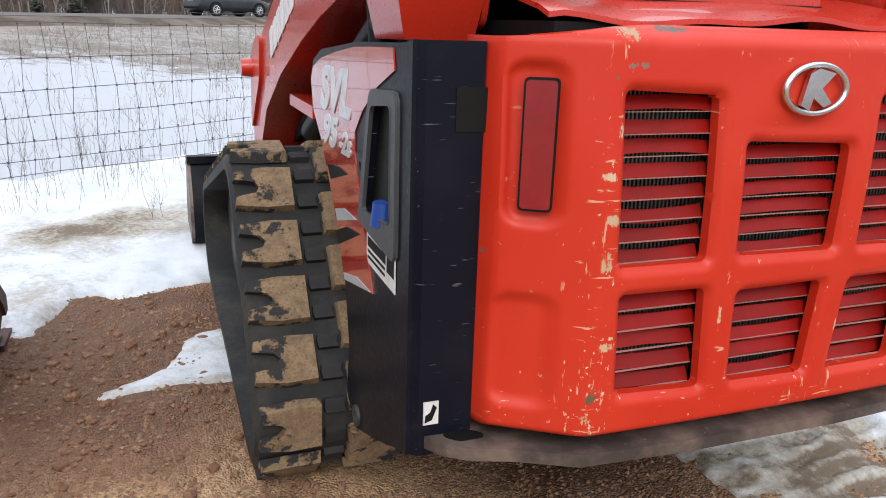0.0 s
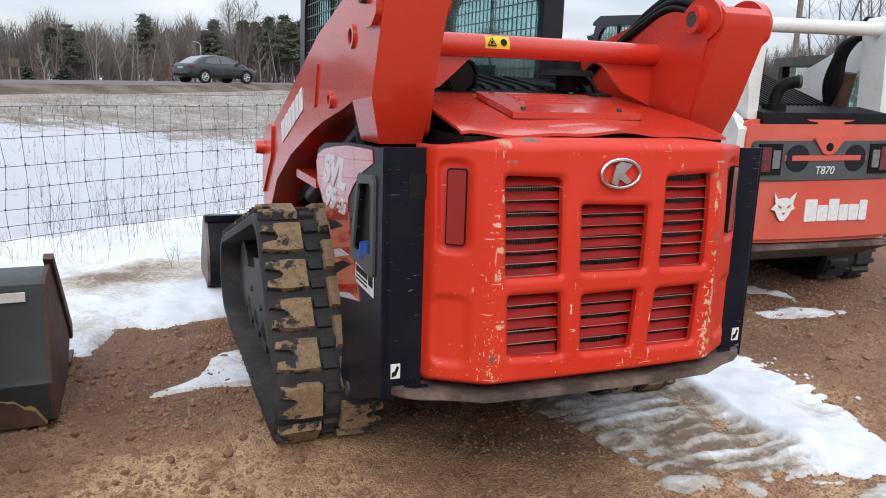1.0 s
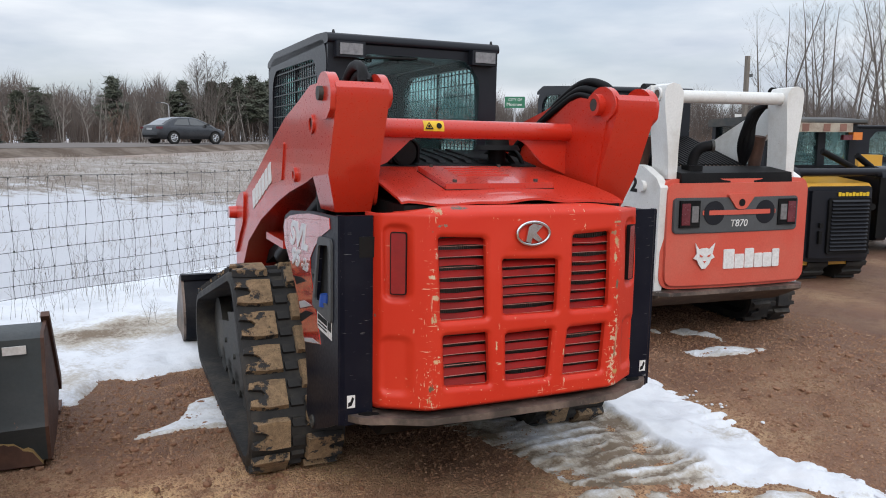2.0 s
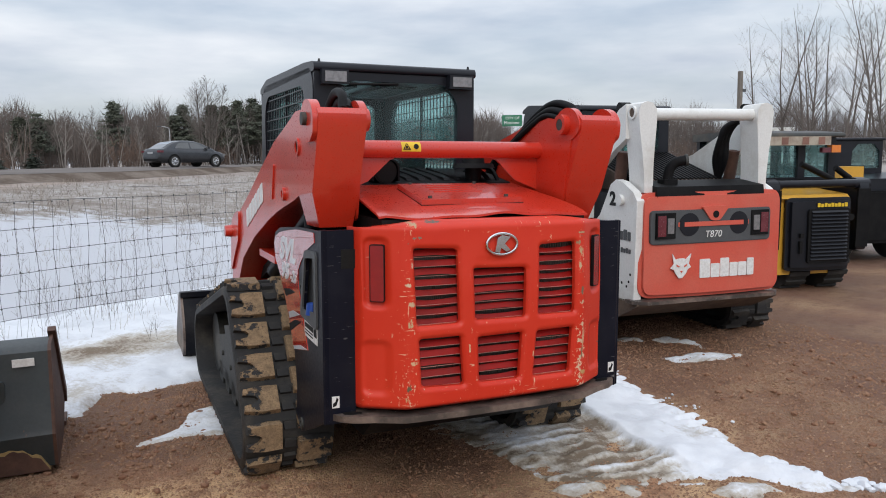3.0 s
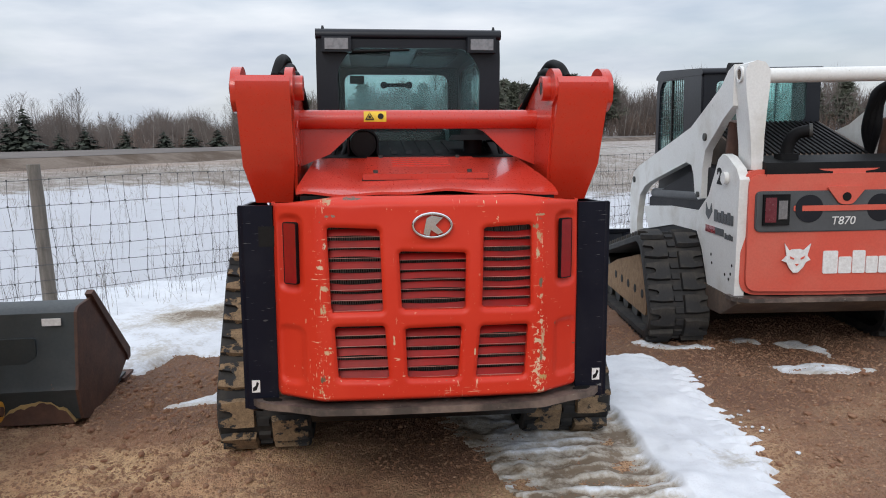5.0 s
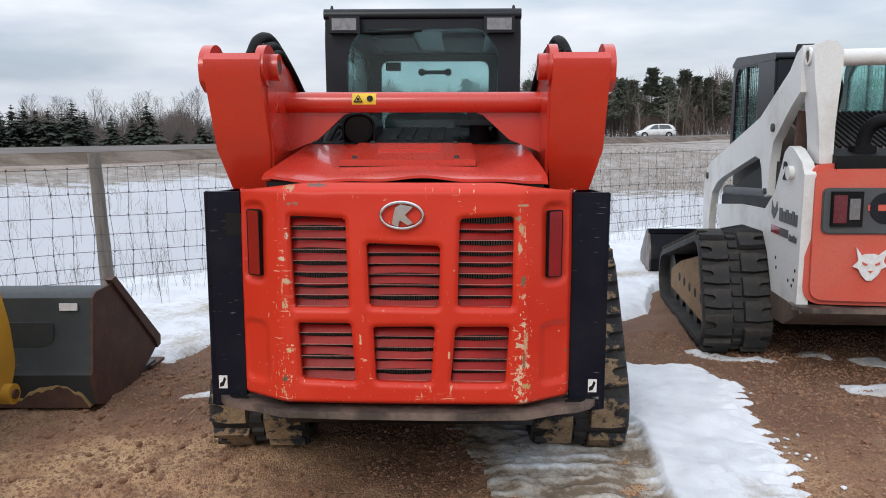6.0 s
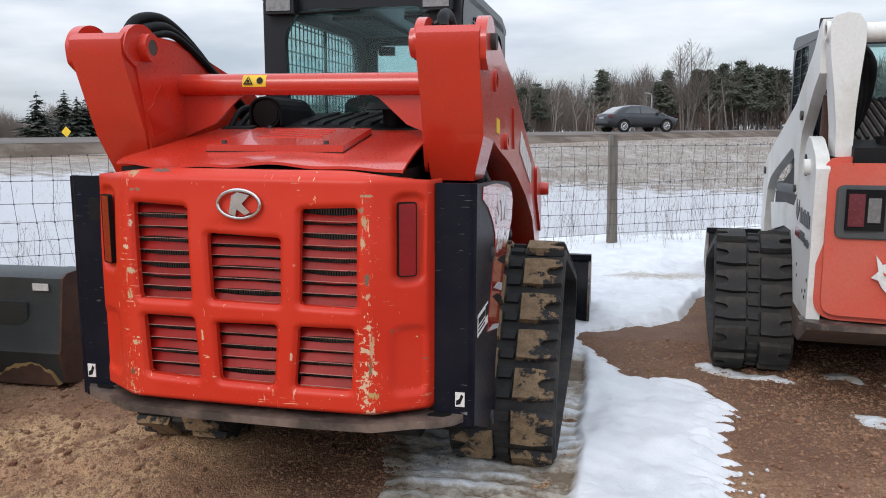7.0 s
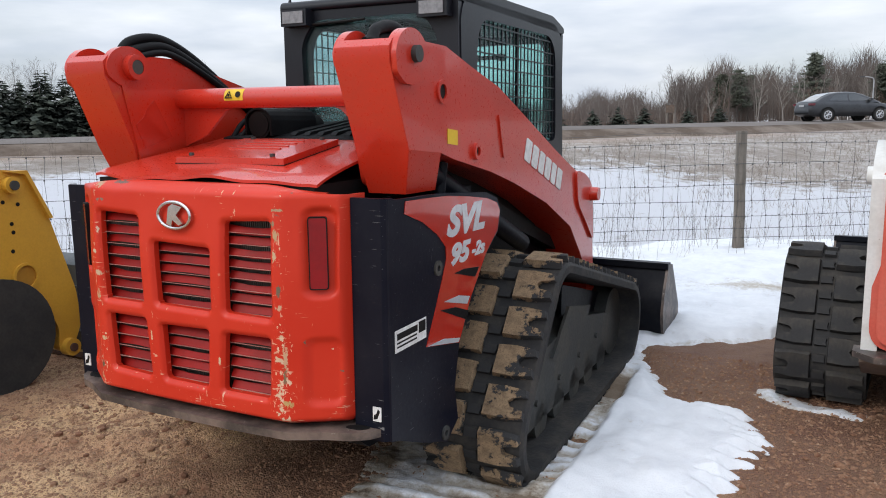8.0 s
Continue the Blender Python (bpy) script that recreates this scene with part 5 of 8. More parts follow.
low = [bm.verts.new((x, y, hood_z(x, y) + h)) for h in (-0.01, 0.026) for x, y in ((-0.258, 0.105), (0.258, 0.105), (0.245, 0.475), (-0.235, 0.475))]
for f in ((0, 1, 2, 3), (7, 6, 5, 4), (0, 4, 5, 1), (1, 5, 6, 2), (2, 6, 7, 3), (3, 7, 4, 0)):
    bm.faces.new([low[i] for i in f])
# black lip added round the hatch to draw its shadow line on the hood
seam = bmesh.new()
ring4 = [seam.verts.new((x * 1.012, y, hood_z(x, y) + h)) for h in (-0.01, 0.003) for x, y in ((-0.258, 0.102), (0.258, 0.102), (0.245, 0.479), (-0.235, 0.479))]
for f in ((0, 1, 2, 3), (7, 6, 5, 4), (0, 4, 5, 1), (1, 5, 6, 2), (2, 6, 7, 3), (3, 7, 4, 0)):
    seam.faces.new([ring4[i] for i in f])
part("hatch_seal", seam, M_INKSHADE, hood, "black strip that paints the shadow edge round the hatch")
lid = part("hood_panel", bm, M_RED, hood, "raised red hatch on the hood", bevel=0.006)
for x, y in ((-0.205, 0.135), (0.185, 0.135), (-0.175, 0.462), (0.175, 0.462)):
    part("bolt_head", cyl((x, y, hood_z(x, y) + 0.024), (x, y, hood_z(x, y) + 0.036), 0.010, seg=8), M_FRAME, lid)
for k in range(4):
    y = 0.26 + k * 0.05
    bm = box(-0.13, 0.12, y, y + 0.012, 0, 0.006)
    for v in bm.verts:
        v.co.z += hood_z(0, v.co.y) + 0.024
    part("hood_rib", bm, M_RED, lid)
# black block added to darken the gap between hood and door
part("hood_gap", box(-0.50, 0.50, -0.05, 0.7, 1.26, 1.325), M_INKSHADE, loader)

# black things behind the hood
deck = part("rear_deck", prism([(0.55, 1.40), (0.60, 1.46), (0.82, 1.50), (1.12, 1.53), (1.12, 1.30), (0.55, 1.30)], -0.46, 0.46), M_PLASTIC, loader, "black engine cover behind the hood", bevel=0.01)
for k in range(5):
    part("deck_rib", prism([(0.64, 1.47), (0.66, 1.485), (1.06, 1.535), (1.07, 1.52)], -0.12 + k * 0.07, -0.09 + k * 0.07), M_PLASTIC, deck)
bm = hose([(-0.250, 1.0, 1.50), (-0.252, 0.86, 1.515), (-0.253, 0.72, 1.518), (-0.253, 0.60, 1.518)], 0.062, 20)
exhaust = part("exhaust_pipe", bm, M_INKSHADE, loader, "black exhaust outlet", smooth=True)
part("pipe_mouth", cyl((-0.253, 0.598, 1.518), (-0.253, 0.594, 1.518), 0.052), M_INKSHADE, exhaust)
part("pipe_hood", prism([(-0.325, 1.47), (-0.327, 1.535)] + [(-0.253 - 0.074 * math.cos(math.pi * k / 8), 1.535 + 0.055 * math.sin(math.pi * k / 8)) for k in range(1, 8)] + [(-0.179, 1.535), (-0.181, 1.47), (-0.190, 1.47), (-0.188, 1.535)] + [(-0.253 + 0.065 * math.cos(math.pi * k / 8), 1.535 + 0.047 * math.sin(math.pi * k / 8)) for k in range(1, 8)] + [(-0.318, 1.535), (-0.316, 1.47)], 0.59, 0.92, "y"), M_PLASTIC, exhaust)
cap = part("intake_cap", cyl((0.278, 0.68, 1.535), (0.278, 0.68, 1.560), 0.118, 0.105), M_PLASTIC, loader, "black mushroom-shaped air intake cap", smooth=True)
part("intake_neck", cyl((0.278, 0.68, 1.42), (0.278, 0.68, 1.54), 0.045), M_PLASTIC, cap, smooth=True)
part("cap_top", cyl((0.278, 0.68, 1.560), (0.278, 0.68, 1.60), 0.062, 0.055), M_PLASTIC, cap, smooth=True)
for k in range(3):
    part("bundle_hose", hose([(0.42 - 0.04 * k, 0.62, 1.42), (0.40 - 0.05 * k, 0.72, 1.53 - 0.02 * k), (0.36, 0.92, 1.52), (0.34, 1.05, 1.45)], 0.012), M_PLASTIC, loader, smooth=True)
    part("bundle_hose", hose([(-0.44 + 0.03 * k, 0.60, 1.42), (-0.42 + 0.04 * k, 0.72, 1.54 - 0.02 * k), (-0.38, 0.92, 1.53), (-0.36, 1.05, 1.45)], 0.012), M_PLASTIC, loader, smooth=True)

# cab
cab = part("cab_base", prism([(1.12, 1.28), (1.12, 1.42), (2.60, 1.34), (2.66, 0.80), (1.9, 0.80)], -0.45, 0.45), M_CAB, loader, "charcoal closed cab", bevel=0.01)
CAB_SIDE = round_poly([(1.13, 1.36), (1.11, 2.00), (1.16, 2.085), (2.44, 2.095), (2.58, 2.02), (2.64, 1.28)], 0.05)
for sx in (-1, 1):
    hole = round_poly([(1.30, 1.44), (1.29, 1.90), (1.36, 2.005), (2.36, 2.015), (2.46, 1.93), (2.49, 1.40)], 0.07)
    bm = window_wall(CAB_SIDE, hole, sx * 0.448, sx * 0.488, "x")
    side = part("cab_side", bm, M_CAB, cab, smooth=True)
    bm = bmesh.new()
    for k in range(22):
        y = 1.30 + k * 0.055
        box(sx * 0.475 - 0.003, sx * 0.475 + 0.003, y - 0.003, y + 0.003, 1.42, 2.01, bm)
    for k in range(9):
        z = 1.45 + k * 0.067
        box(sx * 0.475 - 0.004, sx * 0.475 + 0.004, 1.29, 2.49, z - 0.003, z + 0.003, bm)
    tagged(part("window_screen", bm, M_CAB, side, "steel mesh guard"), kind="stuff")
    pane = part("side_pane", box(sx * 0.459 - 0.002, sx * 0.459 + 0.002, 1.28, 2.49, 1.40, 2.02), M_CLEAR, side)
    pane.visible_shadow = False
    part("window_bar", box(sx * 0.465 - 0.006, sx * 0.465 + 0.006, 1.86, 1.885, 1.42, 2.01), M_INKSHADE, side)
rear_out = round_poly(rect(-0.483, 0.483, 1.38, 2.085), 0.04)
rear_hole = round_poly([(-0.365, 1.47), (0.365, 1.47), (0.378, 1.91), (0.30, 2.015), (-0.30, 2.015), (-0.378, 1.91)], 0.05)
bm = window_wall(rear_out, rear_hole, 1.095, 1.135, "y")
rear = part("rear_frame", bm, M_CAB, cab, smooth=True)
pane = part("front_pane", box(-0.38, 0.38, 2.598, 2.602, 1.41, 2.01), M_CLEAR, cab)
pane.visible_shadow = False
pane = part("rear_pane", box(-0.37, 0.37, 1.118, 1.122, 1.46, 2.02), M_GLASS, rear)
pane.visible_shadow = False
bm = window_wall(rear_out, round_poly(rect(-0.37, 0.37, 1.42, 2.0), 0.06), 2.585, 2.615, "y")
part("front_frame", bm, M_CAB, cab, smooth=True)
roof = part("roof", prism(round_poly([(1.075, 2.06), (1.085, 2.112), (1.3, 2.125), (2.4, 2.135), (2.62, 2.085), (2.62, 2.05)], 0.03), -0.488, 0.488), M_CAB, cab, bevel=0.018)
for sx in (-1, 1):
    lamp = part("work_lamp", box(sx * 0.378 - 0.075, sx * 0.378 + 0.075, 1.035, 1.10, 1.988, 2.066), M_CAB, cab, "boxy rear work lamp", bevel=0.008)
    part("lamp_lens", box(sx * 0.378 - 0.06, sx * 0.378 + 0.06, 1.028, 1.036, 2.000, 2.056), M_LENS, lamp, bevel=0.003)
    part("roof_stud", cyl((sx * 0.45, 1.11, 2.11), (sx * 0.45, 1.11, 2.128), 0.009, 0.005), M_CAB, roof)
    part("roof_liner", box(sx * 0.2 - 0.12, sx * 0.2 + 0.12, 1.6, 2.3, 2.03, 2.05), M_PLASTIC, roof)
part("wiper_arm", cyl((-0.30, 1.085, 1.995), (0.0, 1.085, 2.005), 0.007, seg=8), M_INKSHADE, cab)
latch = part("window_latch", cyl((-0.09, 2.58, 1.925), (0.09, 2.58, 1.925), 0.014, seg=12), M_INKSHADE, cab, smooth=True)
for sx in (-1, 1):
    part("latch_end", cyl((sx * 0.09, 2.56, 1.925), (sx * 0.09, 2.60, 1.925), 0.025, seg=12), M_INKSHADE, latch)
part("seat_back", prism(round_poly(rect(-0.24, 0.24, 1.30, 1.62), 0.06), 1.55, 1.68, "y"), M_INKSHADE, cab, "black seat back", bevel=0.02)
part("control_pod", box(0.28, 0.42, 1.7, 2.2, 1.3, 1.6), M_INKSHADE, cab, bevel=0.02)
part("monitor", box(-0.33, -0.23, 2.5, 2.54, 1.93, 1.985), M_INKSHADE, cab, bevel=0.01)

# crawlers with their frames
WHEELS = [(1.20, 0.668, 0.225), (0.83, 0.225, 0.215), (2.56, 0.28, 0.255)]
for sx in (-1, 1):
    belt = crawler(loader, sx, 0.535, 0.985, WHEELS, 29, M_PAD)
    tf = part("track_frame", prism(round_poly([(0.92, 0.13), (0.88, 0.28), (1.15, 0.46), (1.75, 0.50), (2.45, 0.36), (2.55, 0.20), (2.30, 0.12)], 0.04), sx * 0.62, sx * 0.87), M_FRAME, loader, "dusty grey track frame", bevel=0.012)
    part("inner_frame", prism(round_poly([(0.90, 0.13), (0.84, 0.28), (1.05, 0.62), (1.20, 0.80), (1.36, 0.79), (1.85, 0.64), (2.48, 0.44), (2.60, 0.24), (2.40, 0.12)], 0.04), sx * 0.60, sx * 0.66), M_BLACK, tf)
    part("idler_guard", prism(round_poly([(1.70, 0.15), (1.72, 0.67), (2.1, 0.575), (2.6, 0.44), (2.70, 0.28), (2.6, 0.12)], 0.03), sx * 0.776, sx * 0.79), M_BLACK, tf)
    part("frame_web", prism([(1.02, 0.42), (1.10, 0.66), (1.24, 0.66), (1.18, 0.42)], sx * 0.70, sx * 0.84), M_FRAME, tf, bevel=0.006)
    part("frame_step", prism([(1.30, 0.40), (1.55, 0.60), (1.95, 0.52), (1.80, 0.38)], sx * 0.87, sx * 0.885), M_FRAME, tf, bevel=0.004)
    part("drive_sprocket", cyl((sx * 0.66, 1.20, 0.668), (sx * 0.80, 1.20, 0.668), 0.165), M_FRAME, loader, smooth=True)
    part("final_drive", cyl((sx * 0.50, 1.20, 0.668), (sx * 0.68, 1.20, 0.668), 0.12), M_BLACK, loader, smooth=True)
    for y, z, r in ((0.83, 0.225, 0.165), (2.56, 0.28, 0.21)):
        part("idler_wheel", cyl((sx * 0.66, y, z), (sx * 0.86, y, z), r, seg=32), M_FRAME, loader, smooth=True)
    for k in range(5):
        y = 1.18 + k * 0.27
        part("track_roller", cyl((sx * 0.66, y, 0.13), (sx * 0.87, y, 0.13), 0.09), M_FRAME, loader, smooth=True)
    for k in range(4):
        part("frame_bolt", cyl((sx * 0.87, 1.10 + 0.34 * k, 0.24 + 0.02 * k), (sx * 0.883, 1.10 + 0.34 * k, 0.24 + 0.02 * k), 0.016, seg=8), M_FRAME, tf)

# bucket on the front of the loader
def bucket(parent, x0, x1, y0, z0, tall, deep, mat_out, mat_side):
    """An open bucket, its back towards -y: back and floor bent from one sheet, side cheeks, top lip and cutting edge."""
    prof = [(y0 + 0.16, z0 + tall), (y0 + 0.03, z0 + tall * 0.62), (y0, z0 + tall * 0.36), (y0 + 0.05, z0 + 0.05), (y0 + 0.12, z0), (y0 + deep, z0 + 0.01)]
    inn = [(p[0] + 0.025, p[1] + (0.0 if i == 0 else 0.022)) for i, p in enumerate(prof)]
    shell = part("bucket", prism(prof + inn[::-1], x0, x1), mat_out, parent, bevel=0.004)
    cheek = prof + [(y0 + deep - 0.02, z0 + 0.14), (y0 + 0.30, z0 + tall - 0.02)]
    for x in (x0, x1):
        s = 1 if x == x1 else -1
        part("side_cheek", prism(cheek, x, x + s * 0.018), mat_side, shell, bevel=0.003)
    part("top_lip", prism([(y0 + 0.12, z0 + tall - 0.03), (y0 + 0.12, z0 + tall + 0.012), (y0 + 0.22, z0 + tall + 0.006), (y0 + 0.22, z0 + tall - 0.03)], x0 - 0.018, x1 + 0.018), mat_out, shell, bevel=0.004)
    part("cutting_edge", box(x0 - 0.018, x1 + 0.018, y0 + deep - 0.12, y0 + deep + 0.06, z0 - 0.004, z0 + 0.022), mat_side, shell, bevel=0.004)
    return shell


front = bucket(loader, -1.02, 1.05, 3.14, 0.012, 0.515, 0.64, M_BLACK, M_BUMPER)
front["label"] = "worn black bucket on the loader's front"
part("coupler", prism([(2.45, 0.22), (2.60, 0.66), (3.16, 0.50), (3.18, 0.16)], -0.62, 0.62), M_BLACK, loader, bevel=0.01)
for sx in (-1, 1):
    part("tilt_cylinder", cyl((sx * 0.35, 2.3, 0.9), (sx * 0.35, 3.12, 0.45), 0.04), M_BLACK, loader, smooth=True)


# ---- the white and orange track loader ----
white = thing("compact_track_loader", pose(2.86, 1.64, 0, 0, 0, -5.5), "white compact track loader with a faded orange-red rear door", "track loader", "loaders in the yard")


def bowed_plate(hw, z0, z1, y, bow, thick, r=0.05, holes=()):
    """A rounded plate across the rear whose middle stands out by bow, with windows cut through."""
    out = round_poly(rect(-hw, hw, z0, z1), r, 6)
    bm = prism(out, y, y + thick, "y") if not holes else window_wall(out, holes[0], y, y + thick, "y")
    bmesh.ops.bisect_plane(bm, geom=list(bm.verts) + list(bm.edges) + list(bm.faces), plane_co=(0, 0, 0), plane_no=(1, 0, 0))
    for k in (-0.75, -0.5, -0.25, 0.25, 0.5, 0.75):
        bmesh.ops.bisect_plane(bm, geom=list(bm.verts) + list(bm.edges) + list(bm.faces), plane_co=(k * hw, 0, 0), plane_no=(1, 0, 0))
    for v in bm.verts:
        v.co.y -= bow * (1 - (v.co.x / hw) ** 2)
    return bm


bm = bowed_plate(0.668, 0.475, 1.302, -0.012, 0.05, 0.13, 0.11)
bmesh.ops.translate(bm, verts=bm.verts, vec=(0.036, 0, 0))
wdoor = part("rear_door", bm, M_ORANGE, white, "faded orange-red rear door with rounded corners", bevel=0.03, segs=4)
part("door_recess", bowed_plate(0.52, 0.53, 0.87, -0.016, 0.045, 0.02, 0.05), M_ORANGE, wdoor, bevel=0.006)
mask_ = part("lamp_panel", bowed_plate(0.565, 0.90, 1.165, -0.042, 0.03, 0.04, 0.04), M_GREY, wdoor, "dark grey lamp panel", bevel=0.006)
part("red_bar", bowed_plate(0.33, 1.035, 1.07, -0.066, 0.014, 0.02, 0.008), M_ORANGE, mask_)
part("latch_boss", prism(round_poly([(-0.13, 1.19), (0.13, 1.19), (0.075, 1.12), (0.04, 1.075), (-0.04, 1.075), (-0.075, 1.12)], 0.03), -0.085, -0.05, "y"), M_ORANGE, mask_, bevel=0.004)
part("latch_hole", cyl((0, -0.088, 1.125), (0, -0.084, 1.125), 0.028), M_INKSHADE, mask_)
for sx in (-1, 1):
    lampw = part("tail_lamp", box(sx * 0.44 - 0.085, sx * 0.44 + 0.085, -0.068, -0.03, 0.945, 1.145), M_PLASTIC, mask_, "tail lamp with red and clear lenses", bevel=0.008)
    part("red_lens", box(sx * 0.48 - 0.036, sx * 0.48 + 0.036, -0.074, -0.066, 0.965, 1.125), M_DULLRED, lampw, bevel=0.003)
    part("clear_lens", box(sx * 0.402 - 0.028, sx * 0.402 + 0.028, -0.076, -0.066, 0.985, 1.105), M_LENS, lampw, bevel=0.003)
    part("speaker_vent", cyl((sx * 0.23, -0.0700, 1.05), (sx * 0.23, -0.060, 1.05), 0.09), M_CAB, mask_)
lettering("model_lettering", "T870", 0.075, plane_at((-0.09, -0.0735, 0.945), (1, 0, 0), (0, 0, 1)), M_DECALW, mask_, 0.15)
# maker's marks as plain shapes
for x0, x1, tall_ in ((-0.123, -0.026, 0.150), (-0.020, 0.064, 0.110), (0.070, 0.153, 0.150), (0.159, 0.236, 0.110), (0.242, 0.322, 0.110), (0.328, 0.392, 0.138)):
    bm = prism(round_poly(rect(x0, x1, 0.622, 0.622 + tall_), 0.009, 2), -0.066, -0.058, "y")
    part("name_block", bm, M_DECALW, wdoor)
bm = prism([(-0.378, 0.828), (-0.345, 0.778), (-0.325, 0.786), (-0.275, 0.788), (-0.252, 0.780), (-0.205, 0.822), (-0.226, 0.745), (-0.205, 0.715), (-0.235, 0.700), (-0.250, 0.668), (-0.285, 0.632), (-0.315, 0.632), (-0.345, 0.668), (-0.360, 0.700), (-0.392, 0.712), (-0.362, 0.745)], -0.066, -0.058, "y")
badge_w = part("badge_shape", bm, M_DECALW, wdoor)
for tri_ in ([(-0.342, 0.742), (-0.312, 0.728), (-0.316, 0.718), (-0.338, 0.726)], [(-0.244, 0.742), (-0.272, 0.728), (-0.268, 0.718), (-0.248, 0.726)], [(-0.308, 0.690), (-0.280, 0.690), (-0.294, 0.674)]):
    part("badge_mark", prism(tri_, -0.069, -0.065, "y"), M_ORANGE, badge_w)
# body, skirt, engine grille
part("body", prism([(0.06, 0.44), (0.06, 1.25), (0.9, 1.30), (2.3, 0.95), (2.3, 0.35), (0.9, 0.28)], -0.60, 0.60), M_BLACK, white, bevel=0.01)
wskirt = part("rear_skirt", prism([(-0.03, 0.45), (-0.03, 0.425), (0.05, 0.385), (0.26, 0.29), (0.6, 0.27), (0.6, 0.45)], -0.66, 0.66), M_SKIRT, white, "dirty steel rear skirt", bevel=0.008)
part("skirt_lip", prism([(-0.69, 0.0), (-0.60, -0.085), (0.60, -0.085), (0.69, 0.0), (0.69, 0.1), (-0.69, 0.1)], 0.438, 0.466, "z"), M_BUMPER, white, bevel=0.006)
for sx in (-1, 1):
    prof = [(0.03, 0.44), (0.0, 1.24), (0.06, 1.31), (0.22, 1.385), (0.31, 1.40), (0.39, 1.36), (0.46, 1.25), (0.56, 1.10), (0.80, 0.945), (0.80, 0.82), (0.67, 0.69), (0.53, 0.44)]
    pan = part("side_panel", prism(prof, sx * 0.595, sx * 0.66), M_WHITE, white, "dirty white side panel", bevel=0.018)
    if sx < 0:
        s_ = -0.6615
        part("side_stripe", box(s_ - 0.002, s_ + 0.001, 0.24, 0.40, 0.835, 0.885), M_GREY, pan)
        part("side_stripe", box(s_ - 0.002, s_ + 0.001, 0.40, 0.595, 0.835, 0.885), M_TAIL, pan)
        emblem_block("name_block", (0.062, 0.05, 0.05, 0.046, 0.05, 0.042), 0.085, 0.010, plane_at((s_, 0.43, 0.925), (0, -1, 0), (0, 0, 1)), M_GREY, pan)
        emblem_block("model_bar", (0.03, 0.03, 0.03, 0.03), 0.04, 0.008, plane_at((s_, 0.22, 0.825), (0, -1, 0), (0, 0, 1)), M_GREY, pan)
        lettering("panel_number", "2", 0.15, plane_at((s_, 0.40, 1.195), (0, -1, 0), (0, 0, 1)), M_INKSHADE, pan, 0.0, 1.2, 0.006)
        part("badge_shape", prism([(0.47, 0.99), (0.49, 1.045), (0.52, 1.00), (0.56, 1.00), (0.60, 1.045), (0.60, 0.96), (0.54, 0.925)], s_ - 0.002, s_ + 0.001), M_GREY, pan)
        for y, z in ((0.10, 0.60), (0.13, 0.56), (0.20, 0.58), (0.45, 0.62), (0.47, 0.68), (0.08, 0.66)):
            part("bolt_hole", cyl((s_ - 0.001, y, z), (s_ + 0.001, y, z), 0.011, seg=10), M_INKSHADE, pan)
    part("track_guard", prism(round_poly([(0.80, 0.80), (0.80, 0.96), (1.6, 0.93), (2.42, 0.86), (2.25, 0.66), (1.5, 0.78)], 0.02), sx * 0.50, sx * 0.62), M_WHITE, white, bevel=0.008)
    part("pivot_cap", cyl((sx * 0.66, 0.22, 1.24), (sx * 0.69, 0.22, 1.24), 0.042), M_WHITE, pan, smooth=True)
    # upright tower with a waist, cross tube end and forward arm
    tower = [(0.572, 1.30), (0.578, 1.45), (0.596, 1.62), (0.622, 1.80), (0.630, 1.93), (0.612, 1.982), (0.56, 2.0), (0.505, 1.988), (0.472, 1.94), (0.470, 1.85), (0.484, 1.68), (0.494, 1.52), (0.497, 1.30)]
    tw = part("arm_tower", prism([(sx * a, b) for a, b in tower], 0.04, 0.25, "y"), M_WHITE, white, "white loader arm tower", bevel=0.016)
    part("pin_boss", ring((sx * 0.630, 0.13, 1.918), (1, 0, 0), 0.052, 0.036, 0.02), M_WHITE, tw, smooth=True)
    part("pin_end", cyl((sx * 0.50, 0.13, 1.918), (sx * 0.633, 0.13, 1.918), 0.036), M_SKIRT, tw, smooth=True)
    part("hose_socket", cyl((sx * 0.55, 0.31, 1.965), (sx * 0.64, 0.31, 1.965), 0.045), M_INKSHADE, tw, smooth=True)
    front_arm = [(0.20, 1.99), (0.30, 1.955), (0.42, 1.86), (1.03, 1.590), (1.95, 1.375), (2.55, 1.235), (2.72, 1.17), (2.84, 1.00), (2.84, 0.60), (2.72, 0.30), (2.55, 0.30), (2.58, 0.70), (2.48, 0.96), (2.30, 1.06), (2.10, 1.115), (1.12, 1.318), (1.00, 1.300), (0.945, 1.23), (0.905, 1.09), (0.83, 1.045), (0.765, 1.06), (0.752, 1.27), (0.70, 1.42), (0.53, 1.53), (0.36, 1.64), (0.20, 1.72)]
    ar = part("lift_arm", prism(front_arm, sx * 0.585, sx * 0.645), M_WHITE, white, "white lift arm", bevel=0.015)
    for y, z, r_ in ((0.70, 1.515, 0.028), (0.82, 1.085, 0.022), (2.68, 1.10, 0.03)):
        part("pin_end", cyl((sx * 0.645, y, z), (sx * 0.660, y, z), r_, seg=16), M_FRAME, ar, smooth=True)
    part("arm_link", cyl((sx * 0.57, 0.95, 1.06), (sx * 0.57, 2.2, 1.0), 0.045), M_GREY, ar, smooth=True)
    part("lift_cylinder", cyl((sx * 0.54, 0.40, 1.62), (sx * 0.54, 0.52, 1.05), 0.05), M_RUST, ar, smooth=True)
